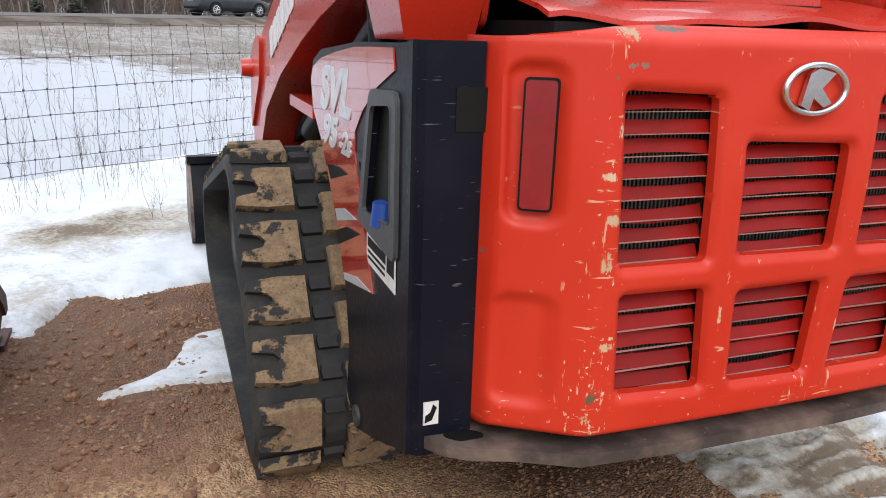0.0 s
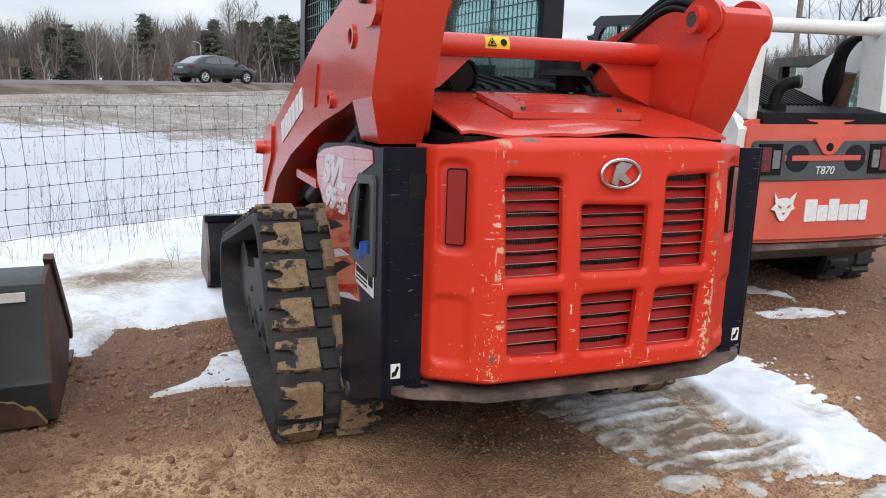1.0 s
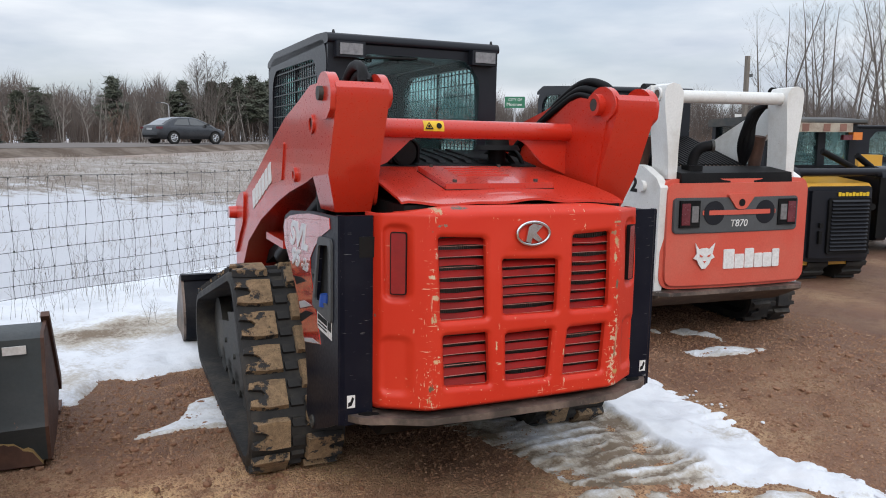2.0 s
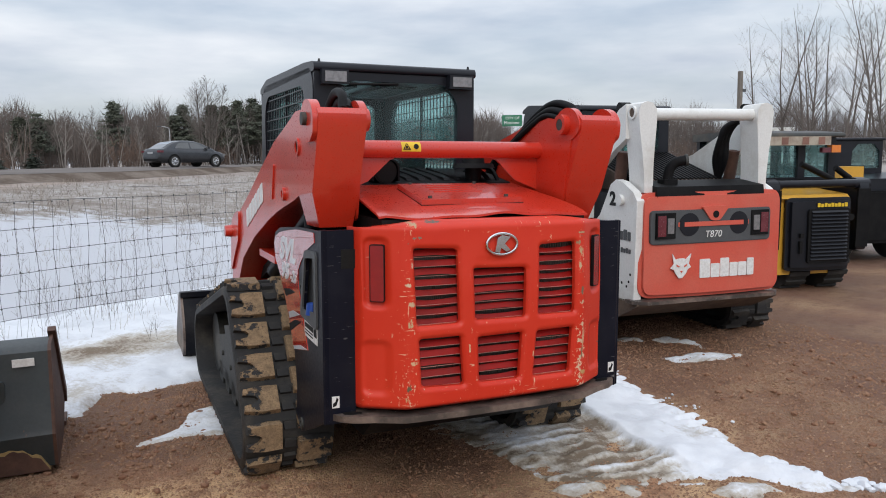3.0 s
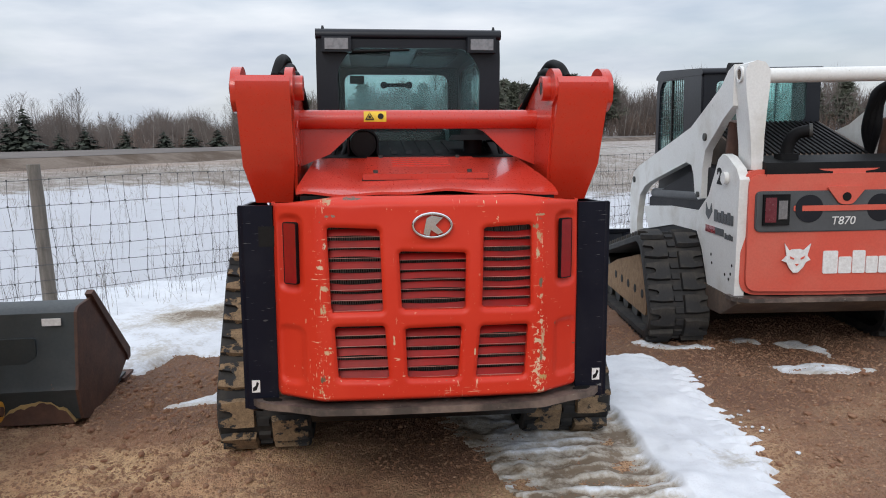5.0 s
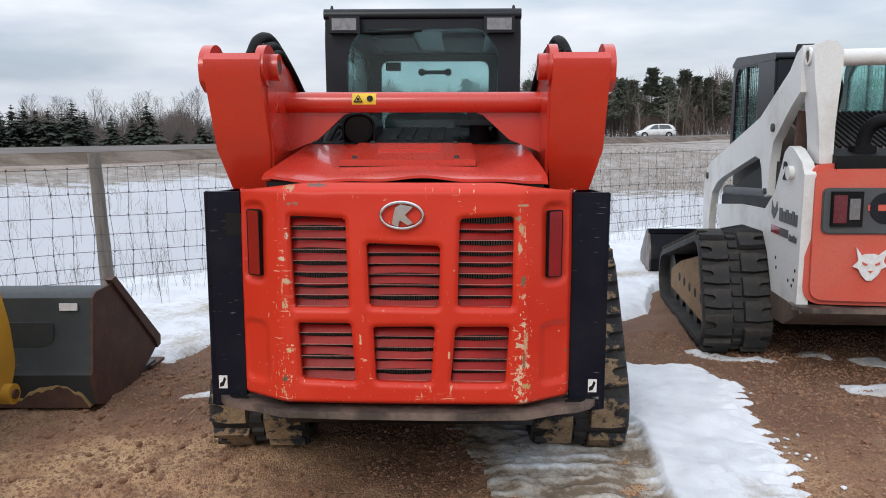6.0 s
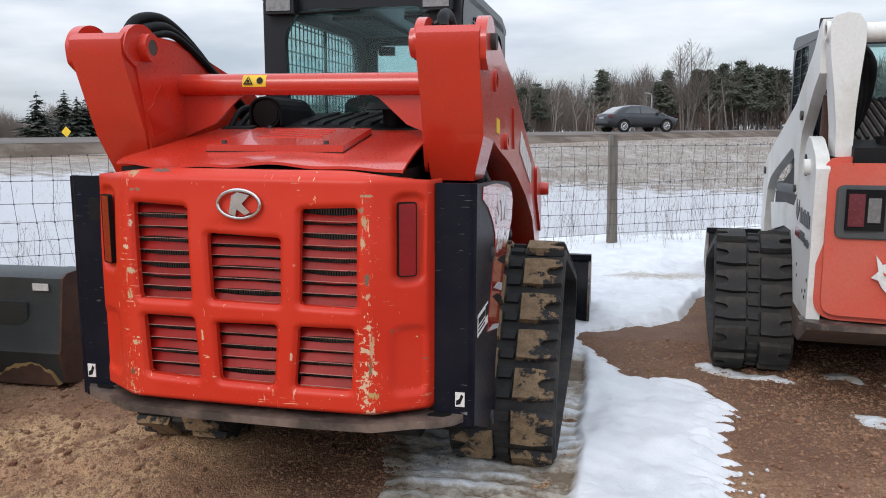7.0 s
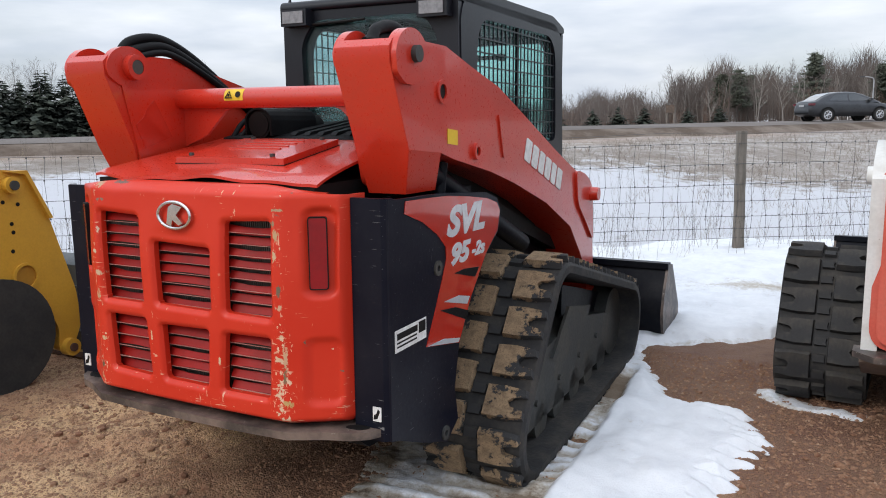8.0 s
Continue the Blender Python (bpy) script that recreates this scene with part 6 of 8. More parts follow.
    for k in range(3):
        part("arm_hose", hose([(sx * (0.53 - 0.03 * k), 0.27, 1.87), (sx * (0.47 - 0.035 * k), 0.30 + 0.02 * k, 1.85 - 0.02 * k), (sx * (0.435 - 0.03 * k), 0.36, 1.73), (sx * (0.435 - 0.025 * k), 0.38 + 0.03 * k, 1.55), (sx * 0.45, 0.48, 1.38)], 0.027), M_PLASTIC, ar, smooth=True)
    belt = crawler(white, sx, 0.645, 1.09, [(0.90, 0.565, 0.21), (0.70, 0.22, 0.20), (2.30, 0.23, 0.23)], 28, M_RUBBER)
    tf = part("track_frame", prism(round_poly([(0.85, 0.14), (0.82, 0.36), (1.05, 0.60), (1.8, 0.44), (2.25, 0.30), (2.25, 0.14)], 0.04), sx * 0.74, sx * 1.02), M_MUD, white, "muddy track frame", bevel=0.01)
    for k in range(5):
        part("frame_hole", cyl((sx * 1.021, 0.95 + 0.22 * k, 0.30), (sx * 1.024, 0.95 + 0.22 * k, 0.30), 0.035, seg=14), M_INKSHADE, tf)
        part("track_roller", cyl((sx * 0.78, 0.95 + 0.3 * k, 0.13), (sx * 1.0, 0.95 + 0.3 * k, 0.13), 0.09), M_FRAME, white, smooth=True)
    part("idler_wheel", cyl((sx * 0.78, 0.80, 0.23), (sx * 1.0, 0.80, 0.23), 0.16), M_FRAME, white, smooth=True)
    part("idler_wheel", cyl((sx * 0.78, 2.30, 0.23), (sx * 1.0, 2.30, 0.23), 0.19), M_FRAME, white, smooth=True)
part("cross_tube", cyl((-0.50, 0.12, 1.907), (0.50, 0.12, 1.907), 0.048, seg=28), M_WHITE, white, "white cross tube", smooth=True)
part("top_vent", prism([(-0.03, 1.285), (-0.02, 1.345), (0.22, 1.38), (0.42, 1.38), (0.42, 1.26), (-0.03, 1.26)], -0.50, 0.50), M_PLASTIC, white, "black vent box over the door", bevel=0.01)
gr = part("engine_cover", prism([(0.42, 1.30), (0.42, 1.37), (1.25, 1.62), (1.25, 1.3)], -0.46, 0.46), M_SKIRT, white, "dusty slatted engine cover")
for k in range(22):
    x = -0.44 + k * 0.04
    part("cover_slat", prism([(0.45, 1.38), (0.45, 1.395), (1.22, 1.632), (1.22, 1.617)], x, x + 0.018), M_PLASTIC, gr)
stack = part("exhaust_pipe", hose([(-0.31, 0.12, 1.36), (-0.305, 0.12, 1.43), (-0.29, 0.11, 1.49), (-0.255, 0.09, 1.53), (-0.205, 0.06, 1.545), (-0.185, 0.05, 1.547)], 0.040, 18), M_PLASTIC, white, "black bent exhaust pipe", smooth=True)
part("pipe_foot", prism(round_poly(rect(-0.375, -0.245, 0.06, 0.18), 0.03), 1.35, 1.40, "z"), M_PLASTIC, stack, bevel=0.012)
part("pipe_lip", ring((-0.188, 0.052, 1.547), (0.93, -0.37, 0.05), 0.046, 0.036, 0.02), M_FRAME, stack, smooth=True)
part("pipe_mouth", cyl((-0.184, 0.050, 1.547), (-0.181, 0.049, 1.547), 0.037), M_INKSHADE, stack)
# cab
cw = part("cab_base", prism([(1.20, 1.28), (1.20, 1.50), (2.35, 1.35), (2.45, 0.7), (1.6, 0.7)], -0.49, 0.41), M_CAB, white, "dark closed cab", bevel=0.01)
for sx in (-1, 1):
    o = round_poly([(1.20, 1.40), (1.20, 2.03), (2.30, 2.10), (2.42, 2.02), (2.46, 1.15)], 0.06)
    h = round_poly([(1.62, 1.42), (1.62, 2.0), (2.24, 2.02), (2.33, 1.95), (2.36, 1.36)], 0.05)
    s1 = part("cab_side", window_wall(o, h, sx * 0.44 - 0.04, sx * 0.475 - 0.04, "x"), M_CAB, cw, smooth=True)
    p = part("side_pane", box(sx * 0.455 - 0.042, sx * 0.455 - 0.038, 1.6, 2.37, 1.34, 2.03), M_DUSTY, s1)
    p.visible_shadow = False
    part("window_bar", box(sx * 0.465 - 0.05, sx * 0.465 - 0.03, 1.95, 1.98, 1.40, 2.02), M_INKSHADE, s1)
    bm = bmesh.new()
    for k in range(13):
        box(sx * 0.468 - 0.042, sx * 0.468 - 0.038, 1.64 + k * 0.055, 1.6425 + k * 0.055, 1.40, 2.01, bm)
    for k in range(9):
        box(sx * 0.468 - 0.042, sx * 0.468 - 0.038, 1.62, 2.35, 1.42 + k * 0.067, 1.4225 + k * 0.067, bm)
    tagged(part("window_screen", bm, M_CAB, s1), kind="stuff")
rr = part("rear_frame", window_wall(round_poly(rect(-0.50, 0.42, 1.40, 2.03), 0.05), round_poly(rect(-0.40, 0.32, 1.62, 1.95), 0.05), 1.19, 1.23, "y"), M_CAB, cw, smooth=True)
p = part("rear_pane", box(-0.41, 0.33, 1.208, 1.212, 1.61, 2.0), M_CLEAR, rr)
p.visible_shadow = False
part("roof", prism(round_poly([(1.16, 2.0), (1.18, 2.05), (2.30, 2.12), (2.44, 2.07), (2.44, 2.04)], 0.03), -0.52, 0.44), M_CAB, cw, bevel=0.02)
fb = bucket(white, -1.05, 1.05, 3.30, 0.05, 0.45, 0.74, M_BLACK, M_BUMPER)
part("coupler", prism([(2.4, 0.22), (2.5, 0.62), (3.28, 0.48), (3.32, 0.16)], -0.62, 0.62), M_BLACK, white, bevel=0.01)

# ---- the black and yellow loader further off ----
dark = thing("skid_steer_loader", pose(5.95, 3.18, 0, 0, 0, -12), "black and yellow skid steer loader with a louvred rear door", "skid steer", "loaders in the yard")
dd = part("rear_door", bowed_plate(0.42, 0.25, 1.09, 0.0, 0.04, 0.12, 0.06), M_CAB, dark, "black rear door", bevel=0.045, segs=4)
part("vent_frame", prism(round_poly(rect(-0.20, 0.335, 0.345, 0.965), 0.04), -0.062, -0.02, "y"), M_PLASTIC, dd, bevel=0.008)
for k in range(14):
    z = 0.375 + k * 0.0415
    part("vent_slat", prism([(-0.070, z), (-0.080, z + 0.010), (-0.062, z + 0.030), (-0.055, z + 0.028)], -0.165, 0.30), M_CAB, dd)
part("latch", box(-0.30, -0.265, -0.058, -0.03, 0.46, 0.60), M_INKSHADE, dd, bevel=0.006)
part("latch", box(-0.295, -0.255, -0.058, -0.03, 0.64, 0.69), M_INKSHADE, dd, bevel=0.006)
part("key_hole", cyl((0.372, -0.040, 0.86), (0.372, -0.015, 0.86), 0.036, seg=16), M_INKSHADE, dd)
emblem_block("name_block", (0.036,) * 9, 0.045, 0.008, plane_at((-0.09, -0.052, 0.985), (1, 0, 0), (0, 0, 1)), M_SAFETY, dd)
part("body", prism([(0.10, 0.20), (0.10, 1.07), (0.9, 1.15), (1.8, 0.9), (1.9, 0.25)], -0.50, 0.40), M_YELLOW, dark, "yellow body", bevel=0.02)
part("engine_lid", prism([(0.04, 1.08), (0.08, 1.12), (0.9, 1.20), (0.9, 1.10)], -0.48, 0.40), M_YELLOW, dark, bevel=0.02)
for sx in (-1, 1):
    ar = part("lift_arm", prism(round_poly([(0.04, 0.46), (0.02, 1.20), (0.05, 1.28), (0.14, 1.31), (1.2, 1.24), (2.3, 0.95), (2.3, 0.8), (1.2, 1.08), (0.42, 1.14), (0.34, 0.46)], 0.05), sx * 0.52, sx * 0.64), M_CAB, dark, bevel=0.02)
    part("arm_rib", prism([(0.035, 0.50), (0.02, 1.18), (0.05, 1.18), (0.065, 0.50)], sx * 0.50, sx * 0.66), M_PLASTIC, ar, bevel=0.008)
    part("arm_pin", cyl((sx * 0.47, 0.09, 1.235), (sx * 0.67, 0.09, 1.235), 0.055, seg=20), M_CAB, ar, smooth=True)
for x in (-0.30, 0.20):
    for y in (0.42, 1.50):
        tyre = part("wheel", cyl((x, y, 0.34), (x + 0.25, y, 0.34), 0.34, seg=32), M_TYRE, dark, bevel=0.03)
        for k in range(16):
            a = k * math.pi / 8
            lug = box(x - 0.004, x + 0.254, -0.028, 0.028, 0.325, 0.362)
            lug.transform(pose(0, y, 0.34, math.degrees(a), 0, 0))
            part("lug", lug, M_TYRE, tyre)
part("cross_tube", cyl((-0.52, 0.08, 1.243), (0.52, 0.08, 1.243), 0.046), M_CAB, dark, smooth=True)
for p, q in (((-0.06, 0.30, 1.47), (0.46, 0.30, 1.24)), ((0.40, 0.30, 1.42), (0.60, 0.30, 1.29))):
    part("arm_link", cyl(p, q, 0.036, seg=12), M_PLASTIC, dark, smooth=True)
cd = part("cab_base", box(-0.46, 0.70, 0.75, 1.9, 0.9, 1.30), M_CAB, dark, "dark closed cab with a dusty roof", bevel=0.02)
for x in (-0.44, 0.27, 0.70):
    for y in (0.78, 1.85):
        part("cab_post", box(x - 0.05, x + 0.05, y - 0.04, y + 0.04, 1.28, 1.80), M_CAB, cd, bevel=0.01)
for x in (-0.44, 0.70):
    p = part("side_pane", box(x - 0.003, x + 0.003, 0.82, 1.81, 1.30, 1.76), M_GLASS, cd)
    p.visible_shadow = False
bm = bmesh.new()
for k in range(9):
    box(-0.38 + k * 0.065, -0.375 + k * 0.065, 0.795, 0.80, 1.30, 1.75, bm)
for k in range(6):
    box(-0.39, 0.22, 0.795, 0.80, 1.34 + k * 0.07, 1.345 + k * 0.07, bm)
tagged(part("window_screen", bm, M_CAB, cd), kind="stuff")
for x0, x1 in ((-0.39, 0.22), (0.32, 0.65)):
    p = part("rear_pane", box(x0, x1, 0.777, 0.783, 1.30, 1.76), M_DUSTY, cd)
    p.visible_shadow = False
roof_d = part("cab_roof", prism(round_poly([(0.56, 1.79), (0.58, 1.84), (1.1, 1.88), (1.95, 1.86), (1.95, 1.76)], 0.03), -0.52, 0.74), M_FRAME, cd, bevel=0.02)
vis = part("visor", box(-0.50, 0.51, 0.53, 0.57, 1.69, 1.795), mat("chalky_faded_paint", (0.42, 0.37, 0.30), 0.8, 0.0, (0.26, 0.20, 0.16), 9, 0.4, 0.65, 60, 0.3), roof_d, "faded pale visor with rusty red patches", bevel=0.012)
for x in (-0.12, 0.16, 0.38):
    part("red_patch", box(x - 0.045, x + 0.045, 0.526, 0.529, 1.70, 1.785), mat("faded_red_paint", (0.26, 0.13, 0.10), 0.8), vis)
part("beacon_base", box(0.44, 0.56, 0.585, 0.64, 1.60, 1.66), M_DULLRED, roof_d, bevel=0.01)
part("beacon", box(0.565, 0.69, 0.58, 0.66, 1.60, 1.69), mat("amber_plastic", (0.72, 0.20, 0.02), 0.3, coat=0.4), roof_d, "amber beacon", bevel=0.015)

grey = thing("skid_steer_loader", pose(8.825, 4.394, 0, 0, 0, -14), "dark grey skid steer loader with a low cage cab", "skid steer", "loaders in the yard")
part("rear_door", bowed_plate(0.52, 0.32, 1.05, 0.0, 0.04, 0.12, 0.06), M_PLASTIC, grey, bevel=0.02)
part("body", prism([(0.10, 0.28), (0.10, 1.22), (0.9, 1.30), (1.8, 0.9), (1.9, 0.25)], -0.52, 0.52), M_CAB, grey, bevel=0.02)
part("yellow_housing", box(-0.84, -0.47, 0.02, 0.34, 1.22, 1.40), M_YELLOW, grey, "yellow machine housing", bevel=0.015)
for sx in (-1, 1):
    part("lift_arm", prism(round_poly([(0.0, 0.45), (0.0, 1.22), (0.1, 1.31), (1.6, 1.05), (2.3, 0.7), (2.2, 0.6), (1.2, 0.95), (0.3, 1.05), (0.25, 0.45)], 0.04), sx * 0.56, sx * 0.74), M_CAB, grey, bevel=0.015)
    for y in (0.55, 1.55):
        tyre = part("wheel", cyl((sx * 0.40, y, 0.34), (sx * 0.66, y, 0.34), 0.34, seg=28), M_TYRE, grey, bevel=0.03)
        part("rim", cyl((sx * 0.655, y, 0.34), (sx * 0.665, y, 0.34), 0.19), M_GREY, tyre)
cg = part("cab", window_wall(round_poly(rect(-0.48, 0.40, 1.10, 1.79), 0.03), round_poly([(-0.12, 1.36), (-0.12, 1.62), (-0.02, 1.73), (0.25, 1.73), (0.35, 1.62), (0.35, 1.36)], 0.02), 0.73, 0.78, "y"), M_CAB, grey)
p = part("rear_pane", box(-0.14, 0.37, 0.752, 0.757, 1.34, 1.75), M_DUSTY, cg)
p.visible_shadow = False
part("cab_roof", prism(round_poly([(0.70, 1.775), (0.70, 1.82), (1.9, 1.84), (1.9, 1.77)], 0.02), -0.5, 0.42), M_CAB, cg, bevel=0.015)
for x in (-0.47, 0.39):
    part("cab_side", window_wall(round_poly(rect(0.75, 1.9, 1.15, 1.79), 0.05), round_poly(rect(0.85, 1.8, 1.4, 1.72), 0.05), x - 0.015, x + 0.015, "x"), M_CAB, cg)

# ---- the yellow wheel loader beside the red one, and its bucket ----
yel = thing("wheel_loader", pose(-2.16, 0.62, 0), "yellow wheel loader with a grey bucket on its front", "loader", "loaders in the yard")
ARMY = round_poly([(-0.9, 1.15), (0.05, 1.30), (0.22, 1.28), (0.36, 1.0), (0.50, 0.52), (0.52, 0.30), (0.44, 0.14), (0.34, 0.14), (0.36, 0.30), (0.22, 0.55), (0.0, 0.66), (-0.5, 0.68), (-0.9, 0.9)], 0.05)
ya = part("lift_arm", prism(ARMY, -0.10, -0.045), M_YELLOW, yel, "yellow lift arm plate with a round hole", bevel=0.006)
part("arm_edge", prism([(0.10, 1.285), (0.235, 1.285), (0.375, 0.99), (0.355, 0.985), (0.22, 1.262)], -0.13, -0.02), M_YELLOW, ya, bevel=0.003)
part("hole_ring", ring((-0.045, 0.17, 0.66), (1, 0, 0), 0.082, 0.066, 0.03), M_YELLOW, ya, smooth=True)
part("hole_dish", cyl((-0.044, 0.17, 0.66), (-0.041, 0.17, 0.66), 0.066), mat("shaded_yellow_dish", (0.42, 0.2, 0.02), 0.5), ya)
for y, z in ((0.08, 1.11), (0.17, 1.09), (0.12, 0.98), (0.125, 0.93), (0.11, 0.82)):
    part("bolt_hole", cyl((-0.0455, y, z), (-0.0425, y, z), 0.012, seg=12), M_INKSHADE, ya)
pn = part("pivot_pin", cyl((-0.05, 0.13, 1.205), (0.0, 0.13, 1.205), 0.05), M_YELLOW, ya, smooth=True)
part("pin_end", cyl((0.0, 0.13, 1.205), (0.012, 0.13, 1.205), 0.028), M_FRAME, pn, smooth=True)
pn = part("lower_pin", cyl((-0.06, 0.41, 0.165), (0.0, 0.41, 0.165), 0.055), M_YELLOW, ya, smooth=True)
part("pin_end", cyl((0.0, 0.41, 0.165), (0.012, 0.41, 0.165), 0.026), M_RUST, pn, smooth=True)
tyre = part("wheel", cyl((-0.32, -0.03, 0.33), (-0.02, -0.03, 0.33), 0.345, seg=40), M_TYRE, yel, "worn black tyre on a yellow rim", bevel=0.04, segs=3)
part("rim", ring((-0.06, -0.03, 0.33), (1, 0, 0), 0.20, 0.165, 0.05), M_BLACK, tyre, smooth=True)
part("hub", cyl((-0.09, -0.03, 0.33), (-0.055, -0.03, 0.33), 0.13), M_YELLOW, tyre, smooth=True)
part("body", prism([(-2.2, 0.35), (-2.2, 1.2), (-0.9, 1.25), (0.1, 0.9), (0.2, 0.3)], -1.4, -0.35), M_YELLOW, yel, bevel=0.02)
part("cab", box(-1.2, -0.5, -1.5, -0.5, 1.2, 2.1), M_CAB, yel, bevel=0.03)
tyre2 = part("wheel", cyl((-0.32, -1.5, 0.33), (-0.02, -1.5, 0.33), 0.345, seg=40), M_TYRE, yel, bevel=0.04)
part("rim", ring((-0.02, -1.5, 0.33), (1, 0, 0), 0.17, 0.10, 0.03), M_YELLOW, tyre2, smooth=True)
# back sheet upright, foot bent forward, cheeks sloping to the cutting edge
BX0, BX1 = -1.72, 0.32
sheet_prof = [(0.90, 0.655), (0.70, 0.655), (0.66, 0.63), (0.60, 0.24), (0.585, 0.21), (0.63, 0.03), (0.70, 0.005), (1.46, 0.02), (1.46, 0.045), (0.72, 0.03), (0.65, 0.05), (0.612, 0.21), (0.685, 0.62), (0.72, 0.637), (0.90, 0.637)]
yb = part("bucket", prism(sheet_prof, BX0, BX1), M_BUCKET, yel, "dented grey steel bucket with rusty sides", bevel=0.003)
cheek = [(0.70, 0.655), (0.66, 0.63), (0.60, 0.24), (0.585, 0.21), (0.63, 0.03), (0.70, 0.005), (1.20, 0.02), (1.46, 0.14), (1.43, 0.20), (0.92, 0.665)]
for x in (BX0, BX1):
    s_ = 1 if x > 0 else -1
    ck = part("side_cheek", prism(cheek, x, x + s_ * 0.016), M_RUST, yb, "rusty brown bucket side", bevel=0.003)
    part("side_edge", prism([(0.87, 0.69), (0.92, 0.705), (1.50, 0.20), (1.49, 0.14), (1.44, 0.13), (1.42, 0.18)], x - 0.01, x + s_ * 0.03), M_RUST, ck, bevel=0.004)
part("cutting_edge", box(BX0 - 0.02, BX1 + 0.02, 1.36, 1.56, 0.004, 0.03), M_RUST, yb, bevel=0.004)
part("stiffener", prism(round_poly([(-1.2, 0.50), (0.12, 0.50), (0.12, 0.40), (-0.02, 0.30), (-1.2, 0.30)], 0.02), 0.618, 0.64, "y"), M_BUCKET, yb, bevel=0.004)
for spread, yf, mt in ((0.0, 0.593, M_RUST), (0.022, 0.597, M_GOLD)):
    edge_ = [(-1.55, 0.02)] + [(-1.5 + 0.02 * k, 0.05 + 0.008 * math.sin(k * 0.7) + 0.006 * math.sin(k * 2.1) + spread * (0.6 + 0.4 * math.sin(k * 0.43) + 0.25 * math.sin(k * 1.9)) + 0.085 * math.exp(-((-1.5 + 0.02 * k - 0.12) / 0.16) ** 2)) for k in range(89)] + [(0.30, 0.02)]
    part("worn_foot", prism(edge_, yf, yf + 0.05, "y"), mt, yb)
st = part("bucket_sticker", box(0.16, 0.26, 0.628, 0.634, 0.565, 0.605), M_DECALW, yb, "small white sticker")


# ---- woven wire fence on wooden posts ----
F0, FD = Vector((-2.96, 3.80)), Vector((0.8553, 0.5181)).normalized()


def on_fence(s):
    p = F0 + FD * s
    return p.x, p.y, float(land(np.array(p.x), np.array(p.y)))


fence = thing("fence", pose(*on_fence(0)), "woven wire field fence on weathered wooden posts in snow", "fence")
FENCE_INV = fence.matrix_world.inverted()
rng = random.Random(5)
for k in range(-3, 8):
    s = k * 4.92
    x, y, z = on_fence(s)
    bm = bmesh.new()
    top = 1.395 - min(z, 0.25) + rng.uniform(-0.015, 0.015)
    lean = Vector((rng.uniform(-0.02, 0.02), 0, 1)) if k != 0 else Vector((-0.035, 0.01, 1))
    rings_ = []
    for j in range(12):
        h = -0.3 + (top + 0.3) * j / 11
        r = 0.062 - 0.010 * j / 11
        rings_.append([bm.verts.new(Vector((x, y, z)) + lean * h + Vector((math.cos(a), math.sin(a), 0)) * r * (1 + 0.12 * math.sin(3 * a + k) + rng.uniform(-0.05, 0.05))) for a in [2 * math.pi * q / 12 for q in range(12)]])
    for a, b in zip(rings_[:-1], rings_[1:]):
        for q in range(12):
            bm.faces.new((a[q], a[(q + 1) % 12], b[(q + 1) % 12], b[q]))
    bm.faces.new(rings_[-1])
    bm.transform(FENCE_INV)
    part("fence_post", bm, M_WOOD, fence, smooth=True)
HEIGHTS = (0.28, 0.39, 0.52, 0.675, 0.845, 1.045, 1.26, 1.36)


def wire_at(s, h):
    x, y, z = on_fence(s)
    return Vector((x, y - 0.06, h + max(z - 0.25, 0)))



S0, S1 = -12.0, 27.0
for i, h in enumerate(HEIGHTS):
    bm = hose([wire_at(s, h + 0.010 * math.sin(s * 1.7 + i) + rng.uniform(-0.008, 0.008)) for s in np.arange(S0 if i < 7 else 1.9, S1 + 0.1, 0.74)], 0.0025 if i < 7 else 0.0018, 4, n=2)
    bm.transform(FENCE_INV)
    part("line_wire", bm, M_WIRE, fence)
bm = bmesh.new()
for k in range(int((S1 - S0) / 0.155)):
    s = S0 + k * 0.155
    pts = []
    for h in HEIGHTS[:7]:
        pts.append(wire_at(s + 0.012 * math.sin(h * 9 + k) + rng.uniform(-0.006, 0.006), h))
    hose(pts, 0.0021, 4, bm, 1)
    for p in pts[1:]:
        box(p.x - 0.006, p.x + 0.006, p.y - 0.005, p.y + 0.005, p.z - 0.006, p.z + 0.006, bm)
bm.transform(FENCE_INV)
tagged(part("stay_wire", bm, M_WIRE, fence), kind="stuff")

# ---- dry weeds along the fence and in the field ----
bm = bmesh.new()
bm2 = bmesh.new()
rng = random.Random(11)


def stem(b, p, h, lean, r=0.0017):
    q = p + Vector((lean * rng.uniform(-1, 1), lean * rng.uniform(-1, 1), 1)).normalized() * h
    mid = p.lerp(q, 0.5) + Vector((rng.uniform(-1, 1), rng.uniform(-1, 1), 0)) * h * 0.06
    hose([p, mid, q], r, 3, b, 1, taper=r * 0.5)
    return mid, q


for k in range(1000):
    s = rng.uniform(-9, 16)
    off = rng.gauss(0.15, 0.35) if k < 520 else rng.uniform(0.3, 11)
    p = F0 + FD * s + Vector((-FD.y, FD.x)) * off
    z = float(land(np.array(p.x), np.array(p.y)))
    clump = rng.random() < 0.3
    for q in range(rng.randint(4, 9) if clump else rng.randint(1, 3)):
        base = Vector((p.x + rng.gauss(0, 0.06), p.y + rng.gauss(0, 0.06), z - 0.02))
        h = rng.uniform(0.1, 0.32) if clump else rng.uniform(0.2, 0.75)
        mid, tip = stem(bm if clump else bm2, base, h, 0.5 if clump else 0.22)
        if not clump:
            for _ in range(rng.randint(1, 4)):
                stem(bm2, mid.lerp(tip, rng.random()), rng.uniform(0.05, 0.16), 1.0, 0.0012)
